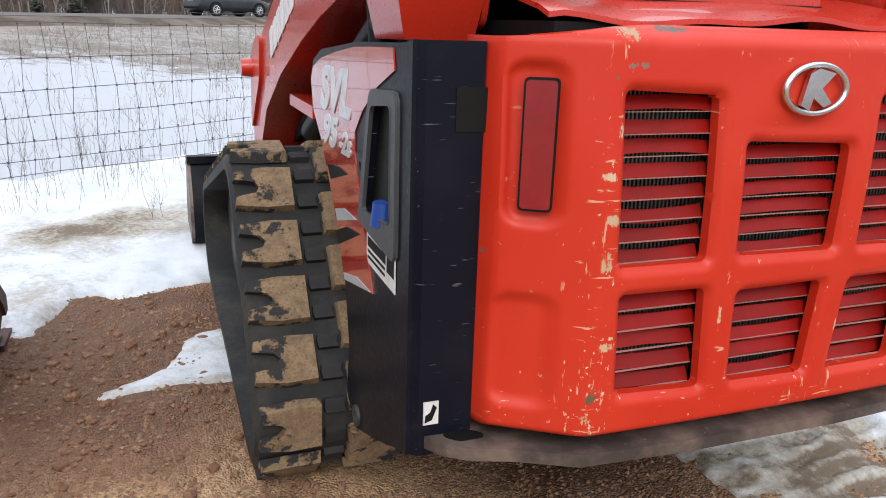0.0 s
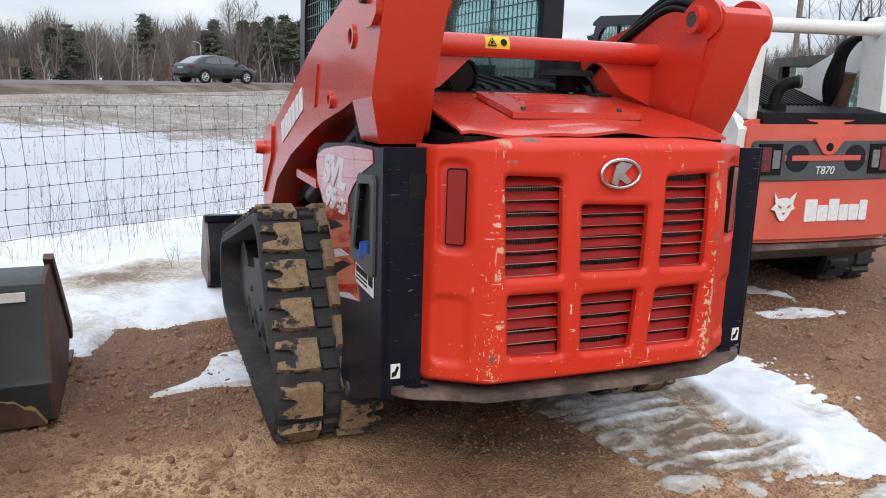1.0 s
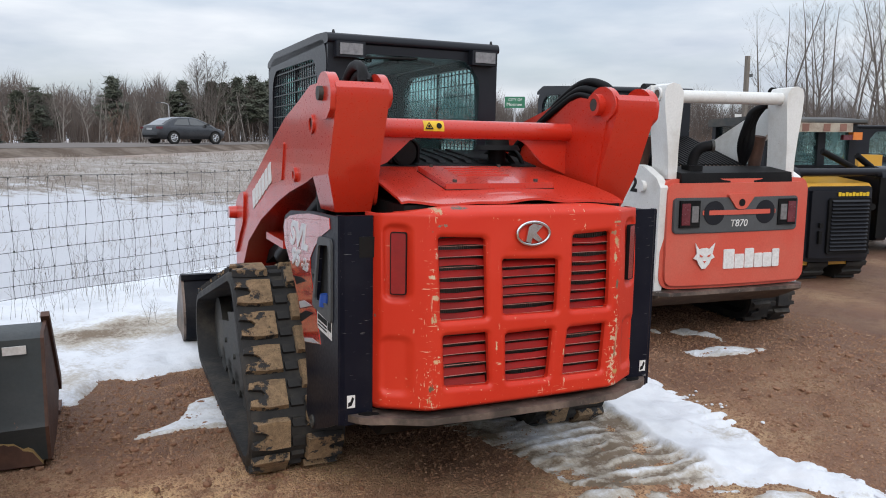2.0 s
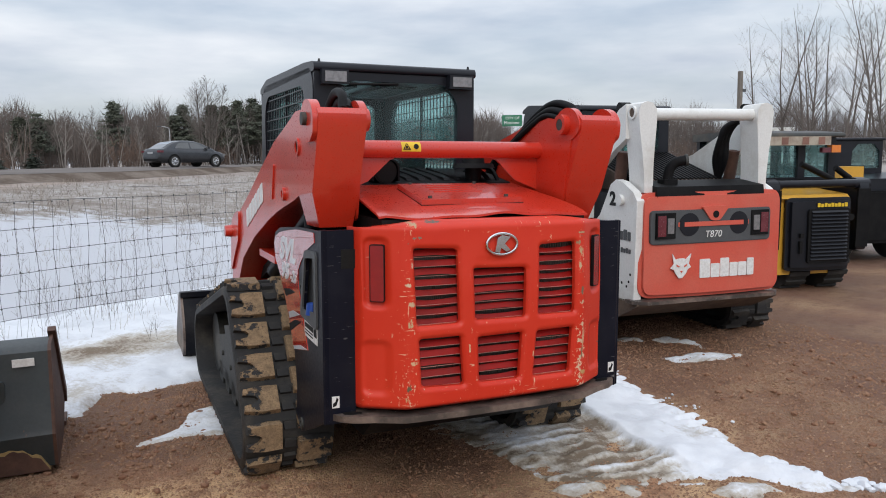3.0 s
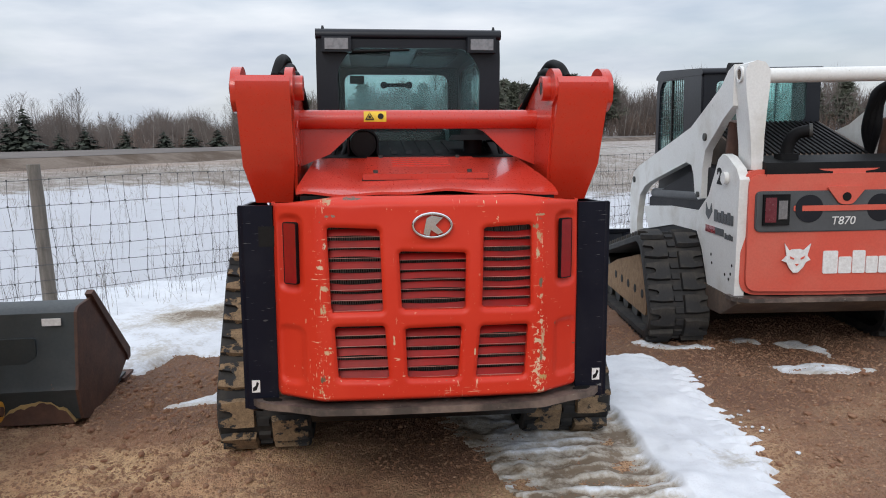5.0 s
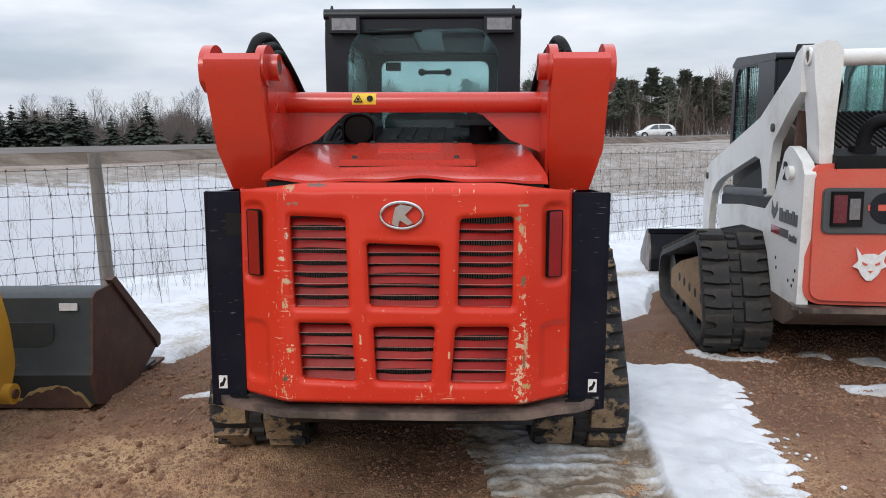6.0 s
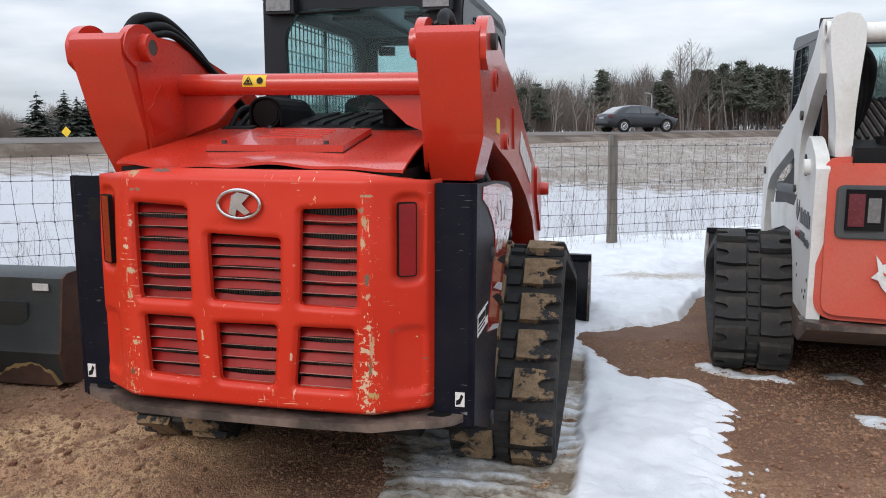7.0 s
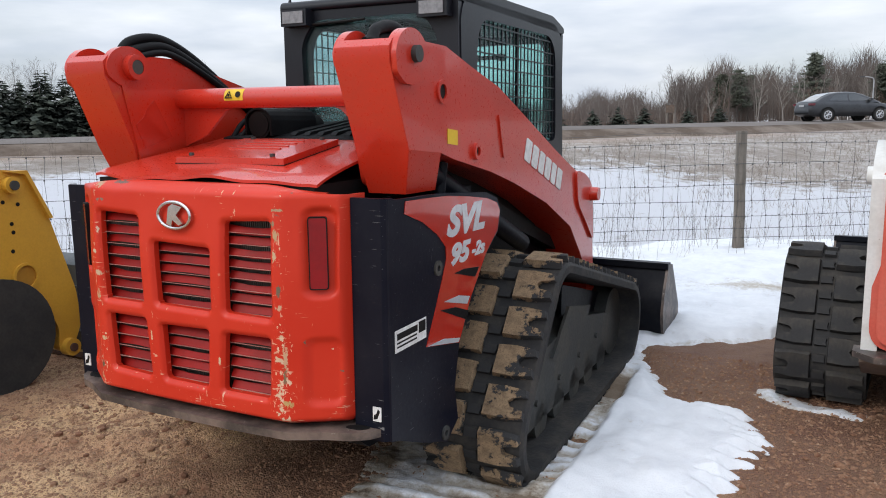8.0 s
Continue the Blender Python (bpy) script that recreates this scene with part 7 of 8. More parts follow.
tagged(part("dead_grass", bm, M_STRAW), "tufts of straw-coloured dead grass in snow along the fence", "grass", kind="stuff")
tagged(part("dry_weeds", bm2, M_WEED), "thin brown dry weeds standing in the snowy field", "weeds", kind="stuff")

# loose stones and crumbs of ice in the yard
rng = random.Random(21)
crumbs = bmesh.new()


def lump(b, p, r):
    vs = bmesh.ops.create_icosphere(b, subdivisions=1, radius=r)["verts"]
    sq = Vector((rng.uniform(0.7, 1.2), rng.uniform(0.7, 1.2), rng.uniform(0.45, 0.8)))
    for v in vs:
        v.co = Vector((v.co.x * sq.x, v.co.y * sq.y, v.co.z * sq.z)) * rng.uniform(0.85, 1.15) + p


def pebble(verts, faces, p, r):
    base = len(verts)
    for dx, dy, dz in ((1, 0, 0), (0, 1, 0), (-1, 0, 0), (0, -1, 0), (0, 0, 0.7), (0, 0, -0.6)):
        verts.append((p[0] + dx * r * rng.uniform(0.6, 1.3), p[1] + dy * r * rng.uniform(0.6, 1.3), p[2] + dz * r * rng.uniform(0.7, 1.1)))
    for f in ((0, 1, 4), (1, 2, 4), (2, 3, 4), (3, 0, 4), (1, 0, 5), (2, 1, 5), (3, 2, 5), (0, 3, 5)):
        faces.append(tuple(base + i for i in f))


pv, pf = [], []
px_, py_ = np.random.RandomState(3).uniform(-2.7, 4.3, 74000), np.random.RandomState(4).uniform(-1.3, 2.9, 74000)
pz_ = land(px_, py_)
for x, y, z in zip(px_, py_, pz_):
    pebble(pv, pf, (x, y, z + 0.001), rng.choice((0.003, 0.004, 0.005, 0.006, 0.007, 0.009, 0.010 if -0.7 < x < 1.3 else 0.014)))
me = bpy.data.meshes.new("gravel")
me.from_pydata(pv, [], pf)
me.materials.append(mat("gravel_stones", (0.235, 0.125, 0.073), 0.9, 0.0, (0.37, 0.245, 0.16), 45, 0.54, 0.62, 90, 0.3))
tagged(new("gravel", me), "loose small stones on the gravel yard", "gravel", kind="stuff")
clods_bm = bmesh.new()
for k in range(820):
    if k < 330:
        x, y = rng.gauss(-1.45, 0.42), rng.gauss(1.55, 0.62)
    elif k < 430:
        x, y = rng.gauss(-0.75, 0.5), rng.gauss(0.25, 0.35)
    else:
        x, y = rng.gauss(2.8, 0.8), rng.gauss(0.7, 0.9)
    r_ = rng.choice((0.006, 0.008, 0.010, 0.013, 0.017, 0.024))
    lump(clods_bm, Vector((x, y, float(land(np.array(x), np.array(y))) + r_ * 0.25)), r_)
tagged(part("soil_clods", clods_bm, mat("damp_soil_clods", (0.20, 0.095, 0.055), 0.95, 0.0, (0.30, 0.17, 0.10), 18, 0.45, 0.62, 120, 0.8, 0.006)), "clods of damp brown soil strewn over the yard", "soil", kind="stuff")
for k in range(46):
    a = rng.random()
    x, y = (1.50 + 0.34 * a + rng.gauss(0, 0.05), -0.42 - 0.3 * a + rng.gauss(0, 0.05)) if k < 26 else (1.75 + rng.gauss(0.05, 0.05), rng.uniform(0.1, 1.7))
    lump(crumbs, Vector((x, y, float(land(np.array(x), np.array(y))) + 0.008)), rng.uniform(0.014, 0.05) if k < 26 else rng.uniform(0.006, 0.016))
tagged(part("snow_crumbs", crumbs, M_SNOW, smooth=True), "crumbs of old snow along the edge of the strip", "snow", kind="stuff")


# ---- woods ----
def limb(bm, p, d, length, r, depth, rnd, sides=3, spread=0.55, up=0.25):
    """A tapered, bending limb that forks."""
    n = 3
    pts = [p]
    for k in range(n):
        d = (d + Vector((rnd.gauss(0, 0.10), rnd.gauss(0, 0.10), up * 0.25))).normalized()
        pts.append(pts[-1] + d * length / n)
    hose(pts, r, sides, bm, 1, taper=r * 0.55)
    if depth:
        for k in range(rnd.randint(2, 4)):
            t = rnd.uniform(0.3, 1.0)
            q = pts[min(int(t * n), n - 1)].lerp(pts[min(int(t * n) + 1, n)], t * n - int(t * n))
            nd = (d + Vector((rnd.gauss(0, spread), rnd.gauss(0, spread), rnd.uniform(0, up)))).normalized()
            limb(bm, q, nd, length * rnd.uniform(0.5, 0.75), r * 0.5, depth - 1, rnd, 3, spread, up)


def sliver(bm, p, q, r, rnd):
    """A twig too thin to show its roundness: one tapering face."""
    d = q - p
    side = d.cross(Vector((rnd.gauss(0, 0.4), 1.0, rnd.gauss(0, 0.4)))).normalized() * r
    bm.faces.new((bm.verts.new(p - side), bm.verts.new(p + side), bm.verts.new(q)))


def slender(bm, height, rnd, branches, twigs, radius, tip=0.012, lean=0.05, x=0.0, y=0.0, reach=0.24, low=0.22):
    """One stem running to the top with steep side branches that break into fine twigs."""
    d = Vector((rnd.gauss(0, lean), rnd.gauss(0, lean), 1)).normalized()
    pts = [Vector((x, y, -0.02 * height))]
    for k in range(6):
        d = (d + Vector((rnd.gauss(0, 0.05), rnd.gauss(0, 0.05), 0.04))).normalized()
        pts.append(pts[-1] + d * height / 6)
    hose(pts, radius, 4, bm, 1, taper=tip)
    for k in range(branches):
        f = low + (0.98 - low) * (k + rnd.random()) / branches
        q = pts[min(int(f * 6), 5)].lerp(pts[min(int(f * 6) + 1, 6)], f * 6 - int(f * 6))
        a = rnd.uniform(0, 6.283)
        rise = rnd.uniform(0.7, 1.6)
        bd = Vector((math.cos(a), math.sin(a), rise)).normalized()
        ln = height * (0.06 + reach * math.sin(math.pi * min(1.0, 0.25 + f * 0.78)) * rnd.uniform(0.5, 1.15))
        mid = q + bd * ln * 0.5 + Vector((0, 0, ln * 0.04))
        end = q + (bd + Vector((0, 0, 0.25))).normalized() * ln
        r = max(radius * (1 - f) * 0.42, tip)
        sliver(bm, q, mid + (end - mid) * 0.2, r, rnd)
        sliver(bm, q.lerp(mid, 0.8), end, r * 0.7, rnd)
        for t in range(twigs):
            g = rnd.uniform(0.25, 1.0)
            p = q.lerp(end, g)
            td = (bd + Vector((rnd.gauss(0, 0.55), rnd.gauss(0, 0.55), rnd.uniform(0.0, 0.7)))).normalized()
            e2 = p + td * ln * rnd.uniform(0.25, 0.6)
            sliver(bm, p, e2, tip * 0.8, rnd)
            sliver(bm, p.lerp(e2, 0.5), p.lerp(e2, 0.5) + (td + Vector((rnd.gauss(0, 0.6), rnd.gauss(0, 0.6), 0.3))).normalized() * ln * 0.22, tip * 0.6, rnd)


def bare_tree(height, seed, stems=1, branches=34, twigs=7, tip=0.014):
    rnd = random.Random(seed)
    bm = bmesh.new()
    for s in range(stems):
        w = 0.45 if stems > 1 else 0
        slender(bm, height * rnd.uniform(0.82, 1.0), rnd, branches, twigs, height * 0.008 + 0.02, tip, 0.10 if stems > 1 else 0.05, rnd.gauss(0, w), rnd.gauss(0, w), 0.27)
    return bm


def conifer(height, seed, width=0.31, bare=0.03):
    """A trunk and whorls of drooping boughs, each a bunch of needle sprays."""
    rnd = random.Random(seed)
    trunk = hose([(0, 0, -0.2), (0, 0, height * 0.5), (0, 0, height)], height * 0.014, 5, taper=0.02)
    cr = bmesh.new()
    levels = int(height * 2.6 + 16)
    for k in range(levels):
        f = (k + rnd.random()) / levels
        z = height * (bare + (1 - bare) * f)
        reach = height * width * (1 - f) ** 0.85 * rnd.uniform(0.65, 1.2) + 0.06
        for q in range(rnd.randint(6, 9)):
            a = rnd.uniform(0, 2 * math.pi)
            d = Vector((math.cos(a), math.sin(a), rnd.uniform(-0.35, 0.1)))
            side = Vector((-d.y, d.x, 0)).normalized()
            for t in (0.35, 0.7, 1.0):
                c = Vector((0, 0, z)) + d * reach * t
                w = reach * 0.26 * (1.2 - t * 0.6) + 0.05
                tip = c + d * reach * 0.30 + Vector((0, 0, rnd.uniform(-0.3, 0.05) * w))
                vs = [cr.verts.new(c - side * w + Vector((0, 0, -w * 0.5 * rnd.random()))), cr.verts.new(tip), cr.verts.new(c + side * w + Vector((0, 0, -w * 0.5 * rnd.random()))), cr.verts.new(c - d * w + Vector((0, 0, w * 0.3)))]
                cr.faces.new(vs)
    return trunk, cr


def pine(height, seed):
    """A tall pine: bare lower trunk, limbs with clumps of needles in layers."""
    rnd = random.Random(seed)
    trunk = hose([(0, 0, -0.2), (rnd.gauss(0, 0.1), 0, height * 0.5), (0, rnd.gauss(0, 0.1), height * 0.97)], height * 0.016, 6, taper=0.03)
    cr = bmesh.new()
    for k in range(74):
        f = rnd.random() ** 0.8
        z = height * (0.27 + 0.72 * f)
        a = rnd.uniform(0, 2 * math.pi)
        reach = height * 0.29 * (1 - f * 0.93) * rnd.uniform(0.5, 1.15)
        tip = Vector((math.cos(a) * reach, math.sin(a) * reach, z + reach * 0.25))
        hose([(0, 0, z), tuple(tip * 0.5 + Vector((0, 0, z * 0.5))), tuple(tip)], 0.04, 3, trunk, 1, taper=0.015)
        for c in range(3):
            cc = Vector((0, 0, z)).lerp(tip, 0.55 + 0.25 * c)
            for q in range(15):
                d = Vector((rnd.gauss(0, 1), rnd.gauss(0, 1), rnd.gauss(0.25, 0.5))).normalized()
                s = d.orthogonal().normalized() * rnd.uniform(0.05, 0.13)
                ln = rnd.uniform(0.25, 0.65) * height / 11
                p = cc + Vector((rnd.gauss(0, 0.26), rnd.gauss(0, 0.26), rnd.gauss(0, 0.10)))
                vs = [cr.verts.new(p - s), cr.verts.new(p + d * ln - s * 0.4), cr.verts.new(p + d * ln + s * 0.4), cr.verts.new(p + s)]
                cr.faces.new(vs)
    return trunk, cr


def spot(az, dist):
    a = radians(az)
    x, y = 0.0 + dist * math.sin(a), -2.6 + dist * math.cos(a)
    return x, y, float(land(np.array(x), np.array(y)))


def put_tree(kind_, az, dist, top, seed, label, category="tree"):
    """A tree whose top stands top degrees over the horizon, seen from the yard."""
    x, y, z = spot(az, dist)
    height = dist * math.tan(radians(top)) + 1.5 - z
    t = thing("tree", pose(x, y, z - 0.1, 0, 0, seed * 47 % 360), label, category)
    if kind_ == "pine":
        a, b = pine(height, seed)
        part("trunk", a, M_BARK, t)
        part("crown", b, M_PINE, t)
    elif kind_ == "spruce":
        a, b = conifer(height, seed, 0.60 if height < 3.6 else 0.42)
        part("trunk", a, M_BARK, t)
        part("crown", b, M_NEEDLE, t)
    else:
        part("trunk", bare_tree(height, seed, {"clump": 4, "tall": 3, "open": 2}.get(kind_, 1), {"birch": 22, "open": 26}.get(kind_, 40), {"birch": 4, "open": 5}.get(kind_, 10), 0.008 if kind_ in ("tall", "open") else 0.022), M_BIRCH if kind_ == "birch" else M_BARK, t)
    return t


rng = random.Random(33)
D = 118
for az, top, kd in ((0.05, 4.2, "pine"), (4.6, 4.0, "pine"), (6.6, 4.2, "pine"), (8.3, 4.3, "pine"), (9.4, 4.5, "pine"), (10.6, 4.2, "pine"), (12.0, 3.9, "pine"), (13.4, 4.6, "pine"), (-4.6, 3.3, "pine"), (15.6, 4.4, "pine"), (17.2, 3.8, "pine"), (31.5, 3.6, "pine"), (33.5, 3.4, "pine"), (-5.6, 3.0, "pine"), (-3.9, 2.9, "pine"), (3.9, 3.3, "pine"), (7.4, 3.9, "pine"), (9.9, 4.0, "pine"), (11.3, 3.9, "pine"), (14.4, 4.0, "pine"), (16.4, 3.9, "pine"), (18.4, 3.6, "pine")):
    put_tree(kd, az, D + rng.uniform(-6, 6), top, int(az * 10) + 200, "tall dark green pine among bare woods")
for az, top in ((-10.4, 1.1), (-12.2, 1.15), (-14.0, 1.0), (-5.3, 1.0), (-7.4, 0.9), (-16.5, 1.0), (-19.0, 1.3)):
    put_tree("spruce", az, 84, top, int(az * 10) + 300, "dark young spruce beyond the road")
# bare crowns behind the planted row
for k in range(9):
    put_tree("tall", -19.5 - k * 1.25 + rng.uniform(-0.3, 0.3), 104, 3.7 + rng.uniform(-0.4, 0.3), 1100 + k, "bare round-headed tree behind the spruces")
for az, top in ((-20.6, 0.9), (-22.6, 2.7), (-23.6, 1.7), (-24.9, 1.9)):
    put_tree("spruce", az, 84, top, int(az * 10) + 600, "dark spruce beyond the road")
for k in range(16):
    put_tree("spruce", -26.5 - k * 0.72 + rng.uniform(-0.1, 0.1), 92 + rng.uniform(-3, 3), 2.45 + rng.uniform(-0.4, 0.5), 400 + k, "dark spruce in a planted row")
for az, top in ((-38.8, 2.3), (-42.2, 1.6), (-45.3, 3.7), (-46.6, 2.6), (-48.0, 3.0), (-49.4, 2.7), (-50.8, 3.1), (-52.4, 3.6), (-53.6, 3.0), (-54.8, 3.5), (-56.2, 3.2), (-57.6, 3.4), (-59.2, 3.3)):
    put_tree("spruce", az, 72, top + 0.5, int(az * 10) + 700, "dark spruce at the edge of the snowy field")
for k in range(14):
    put_tree("spruce", -44.6 - k * 1.1 + rng.uniform(-0.3, 0.3), 78 + rng.uniform(-3, 3), 3.7 + rng.uniform(-0.6, 0.8), 1300 + k, "dark spruce in a dense stand by the snowy field")
for k in range(6):
    put_tree("tall", -43.5 - k * 2.2, 90, 4.9 + rng.uniform(-0.4, 0.4), 1350 + k, "bare tree behind the stand of spruces")
put_tree("clump", 5.9, 104, 6.3, 901, "tall bare many-stemmed tree", "tree")
for az in (-6.2, -3.2, -1.6, 1.6, 3.4, 7.6, 12.6, 14.6):
    put_tree("birch", az, 110 + rng.uniform(-3, 3), 3.0 + rng.uniform(-0.4, 0.4), int(az * 10) + 950, "bare pale-barked birch at the wood's edge", "tree")
for k, az in enumerate((46.4, 47.6, 48.8, 49.9, 50.8, 51.9, 53.0, 54.2, 55.6, 57.2)):
    put_tree("open", az, 56 + rng.uniform(-6, 6), 11.5 + rng.uniform(-1.6, 1.4), 1000 + k, "tall bare tree behind the yard")

# the mass of bare wood behind them: a few grown trees set down many times in one mesh
def grown(seed, kind_):
    """Vertices and faces of one bare tree about 1 m high."""
    rnd = random.Random(seed)
    bm = bmesh.new()
    if kind_ == "brush":
        for k in range(7):
            slender(bm, rnd.uniform(0.55, 1.0), rnd, 12, 4, 0.006, 0.0034, 0.16, rnd.gauss(0, 0.12), rnd.gauss(0, 0.12), 0.24, 0.08)
    elif kind_ == "stem":
        slender(bm, 1.0, rnd, 9, 2, 0.011, 0.0026, 0.12)
    else:
        slender(bm, 1.0, rnd, 26, 6, 0.0085, 0.0022, 0.05, 0, 0, 0.24, 0.30)
    bmesh.ops.triangulate(bm, faces=bm.faces)
    bm.verts.index_update()
    v = np.array([q.co[:] for q in bm.verts])
    f = np.array([[q.index for q in p.verts] for p in bm.faces])
    bm.free()
    return v, f


def tiled(name, kind_, material, protos, count, lo, hi, seed, az0, az1, near, far, label):
    rnd = random.Random(seed)
    V, F, base = [], [], 0
    kinds_ = [grown(seed * 10 + k, kind_) for k in range(protos)]
    for k in range(count):
        v, f = kinds_[k % protos]
        az = rnd.uniform(az0, az1)
        x, y, z = spot(az, rnd.uniform(near, far))
        h = rnd.uniform(lo, hi) * (0.74 if az < -9 else 1.0) * (0.9 if az > 16 else 1.0)
        a = rnd.uniform(0, 6.28)
        w = h * rnd.uniform(0.8, 1.15)
        V.append(np.stack([(v[:, 0] * math.cos(a) - v[:, 1] * math.sin(a)) * w + x, (v[:, 0] * math.sin(a) + v[:, 1] * math.cos(a)) * w + y, v[:, 2] * h + z - 0.1], -1))
        F.append(f + base)
        base += len(v)
    V, F = np.concatenate(V), np.concatenate(F)
    me = bpy.data.meshes.new(name)
    me.vertices.add(len(V))
    me.vertices.foreach_set("co", V.ravel())
    me.loops.add(F.size)
    me.loops.foreach_set("vertex_index", F.ravel().astype(np.int32))
    me.polygons.add(len(F))
    me.polygons.foreach_set("loop_start", np.arange(0, F.size, 3, dtype=np.int32))
    me.update(calc_edges=True)
    me.materials.append(material)
    return tagged(new(name, me), label, "woods", kind="stuff")


tiled("bare_woods", "tree", M_BARK, 7, 900, 5.6, 9.4, 51, -38, 46, 113, 146, "grey leafless woods along the road")
tiled("brush", "brush", M_BARKRED, 6, 330, 2.6, 6.8, 52, -26, 46, 112, 142, "reddish brown leafless brush at the wood's edge")
tiled("birch_stems", "stem", M_BIRCH, 5, 110, 4.5, 8.0, 53, -22, 42, 111, 126, "pale birch stems in the woods")
rs = np.random.RandomState(60)
n_u = 115000
az_u, d_u = np.radians(rs.uniform(-64, 64, n_u)), rs.uniform(120, 165, n_u)
xu, yu = d_u * np.sin(az_u), -2.6 + d_u * np.cos(az_u)
zu = land(xu, yu)
lump_u = 1.0 + 0.16 * np.sin(az_u * 47.0) + 0.12 * np.sin(az_u * 121.0 + 1.0)
lump_u = lump_u * np.where(az_u < -0.16, 0.68, 1.0)
top_u = 8.3 * lump_u * rs.uniform(0.35, 1.12, n_u)
hu = rs.uniform(1.2, 3.6, n_u)
zu = zu + np.clip(top_u - hu, 0, 9)
wu = rs.uniform(0.015, 0.05, n_u)
tri_v = np.stack([np.stack([xu - wu, yu, zu - 0.2], -1), np.stack([xu + wu, yu, zu - 0.2], -1), np.stack([xu + rs.normal(0, 0.95, n_u), yu, zu + hu], -1)], 1).reshape(-1, 3)
me = bpy.data.meshes.new("undergrowth")
me.from_pydata([tuple(v) for v in tri_v], [], [(3 * k, 3 * k + 1, 3 * k + 2) for k in range(n_u)])
me.materials.append(M_THICKET)
tagged(new("undergrowth", me), "dense dark leafless undergrowth at the back of the woods", "woods", kind="stuff")

# dead grass standing over the field up to the road
n_g = 26000
rs = np.random.RandomState(61)
sg_, og_ = rs.uniform(-22, 34, n_g), 0.4 + 36 * rs.uniform(0, 1, n_g) ** 1.15
xg, yg = F0.x + FD.x * sg_ - FD.y * og_, F0.y + FD.y * sg_ + FD.x * og_
thick = 0.5 + 0.5 * wobble(xg, yg, 0.9, 20)
ok = (road_s(xg, yg) > 2.0) & (rs.uniform(0, 1, n_g) < np.where(yg > 16.0, 0.42, 0.18 * np.clip(thick, 0, 1.5)))
xg, yg = np.repeat(xg[ok], 4), np.repeat(yg[ok], 4)
m_g = len(xg)
xg, yg = xg + rs.normal(0, 0.10, m_g), yg + rs.normal(0, 0.10, m_g)
zg = land(xg, yg)
hg = rs.uniform(0.06, 0.26, m_g)
near_g = np.clip((yg - 4.0) / 14.0, 0.22, 1.0)
wg = rs.uniform(0.004, 0.009, m_g) * near_g
hg = hg * (0.55 + 0.45 * near_g)
tri_v = np.stack([np.stack([xg - wg, yg, zg - 0.02], -1), np.stack([xg + wg, yg, zg - 0.02], -1), np.stack([xg + rs.normal(0, 0.12, m_g), yg + rs.normal(0, 0.08, m_g), zg + hg], -1)], 1).reshape(-1, 3)
me = bpy.data.meshes.new("field_grass")
me.from_pydata([tuple(v) for v in tri_v], [], [(3 * k, 3 * k + 1, 3 * k + 2) for k in range(m_g)])
me.materials.append(M_FIELD)
tagged(new("field_grass", me), "grey-brown dead grass standing over the field", "grass", kind="stuff")


# ---- poles, signs and cars along the road ----
x, y, z = spot(3.6, 112)
pole = thing("street_lamp", pose(x, y, z), "slim grey street lamp with a curved arm by the road", "street lamp")
part("pole", cyl((0, 0, 0), (0, 0, 5.0), 0.11, 0.07, 10), M_DECALG, pole, smooth=True)
part("lamp_arm", hose([(0, 0, 4.95), (-0.1, 0, 5.25), (-0.5, 0, 5.42), (-1.1, 0, 5.5)], 0.05, 8), M_DECALG, pole, smooth=True)
part("lamp_head", box(-1.6, -1.0, -0.12, 0.12, 5.42, 5.56), M_GREY, pole, bevel=0.03)

x, y, z = spot(43.7, 40)
post = thing("utility_pole", pose(x, y, z), "square grey steel pole with a small bracket", "pole")
part("pole", box(-0.09, 0.09, -0.09, 0.09, 0, 5.7), M_WOOD, post, bevel=0.01)
part("bracket", box(0.08, 0.35, -0.05, 0.05, 4.7, 4.85), M_GREY, post, bevel=0.01)

x, y, z = spot(-8.3, 70)
sg = thing("road_sign", pose(x, y, z), "back of a road sign on two wooden posts", "sign")
for sx in (-1, 1):
    part("sign_post", box(sx * 0.3 - 0.05, sx * 0.3 + 0.05, -0.07, 0.07, 0, 2.15), M_WOOD, sg)
part("sign_board", box(-0.35, 0.35, -0.12, -0.08, 1.45, 2.1), M_SKIRT, sg, bevel=0.01)

x, y, z = spot(27.8, 55)
gs = thing("road_sign", pose(x, y, z, 0, 0, -25), "green road sign with two rows of white letters", "sign")
part("sign_post", box(-0.06, 0.06, -0.05, 0.05, 0, 4.5), M_DECALG, gs)
brd = part("sign_board", prism(round_poly(rect(-0.72, 0.72, 3.85, 4.65), 0.06), -0.10, -0.06, "y"), M_SIGNG, gs)
lettering("sign_words", "CITY OF", 0.27, plane_at((-0.48, -0.106, 4.34), (1, 0, 0), (0, 0, 1)), M_DECALW, brd)
lettering("sign_words", "Mosinee", 0.33, plane_at((-0.60, -0.106, 4.00), (1, 0, 0), (0, 0, 1)), M_DECALW, brd)

x, y, z = spot(-37.0, 60)
ys = thing("road_sign", pose(x, y, z), "small yellow diamond warning sign", "sign")
part("sign_post", box(-0.04, 0.04, -0.04, 0.04, 0, 1.5), M_DECALG, ys)
part("sign_board", prism([(0, 0.95), (0.38, 1.33), (0, 1.71), (-0.38, 1.33)], -0.07, -0.04, "y"), M_SAFETY, ys)


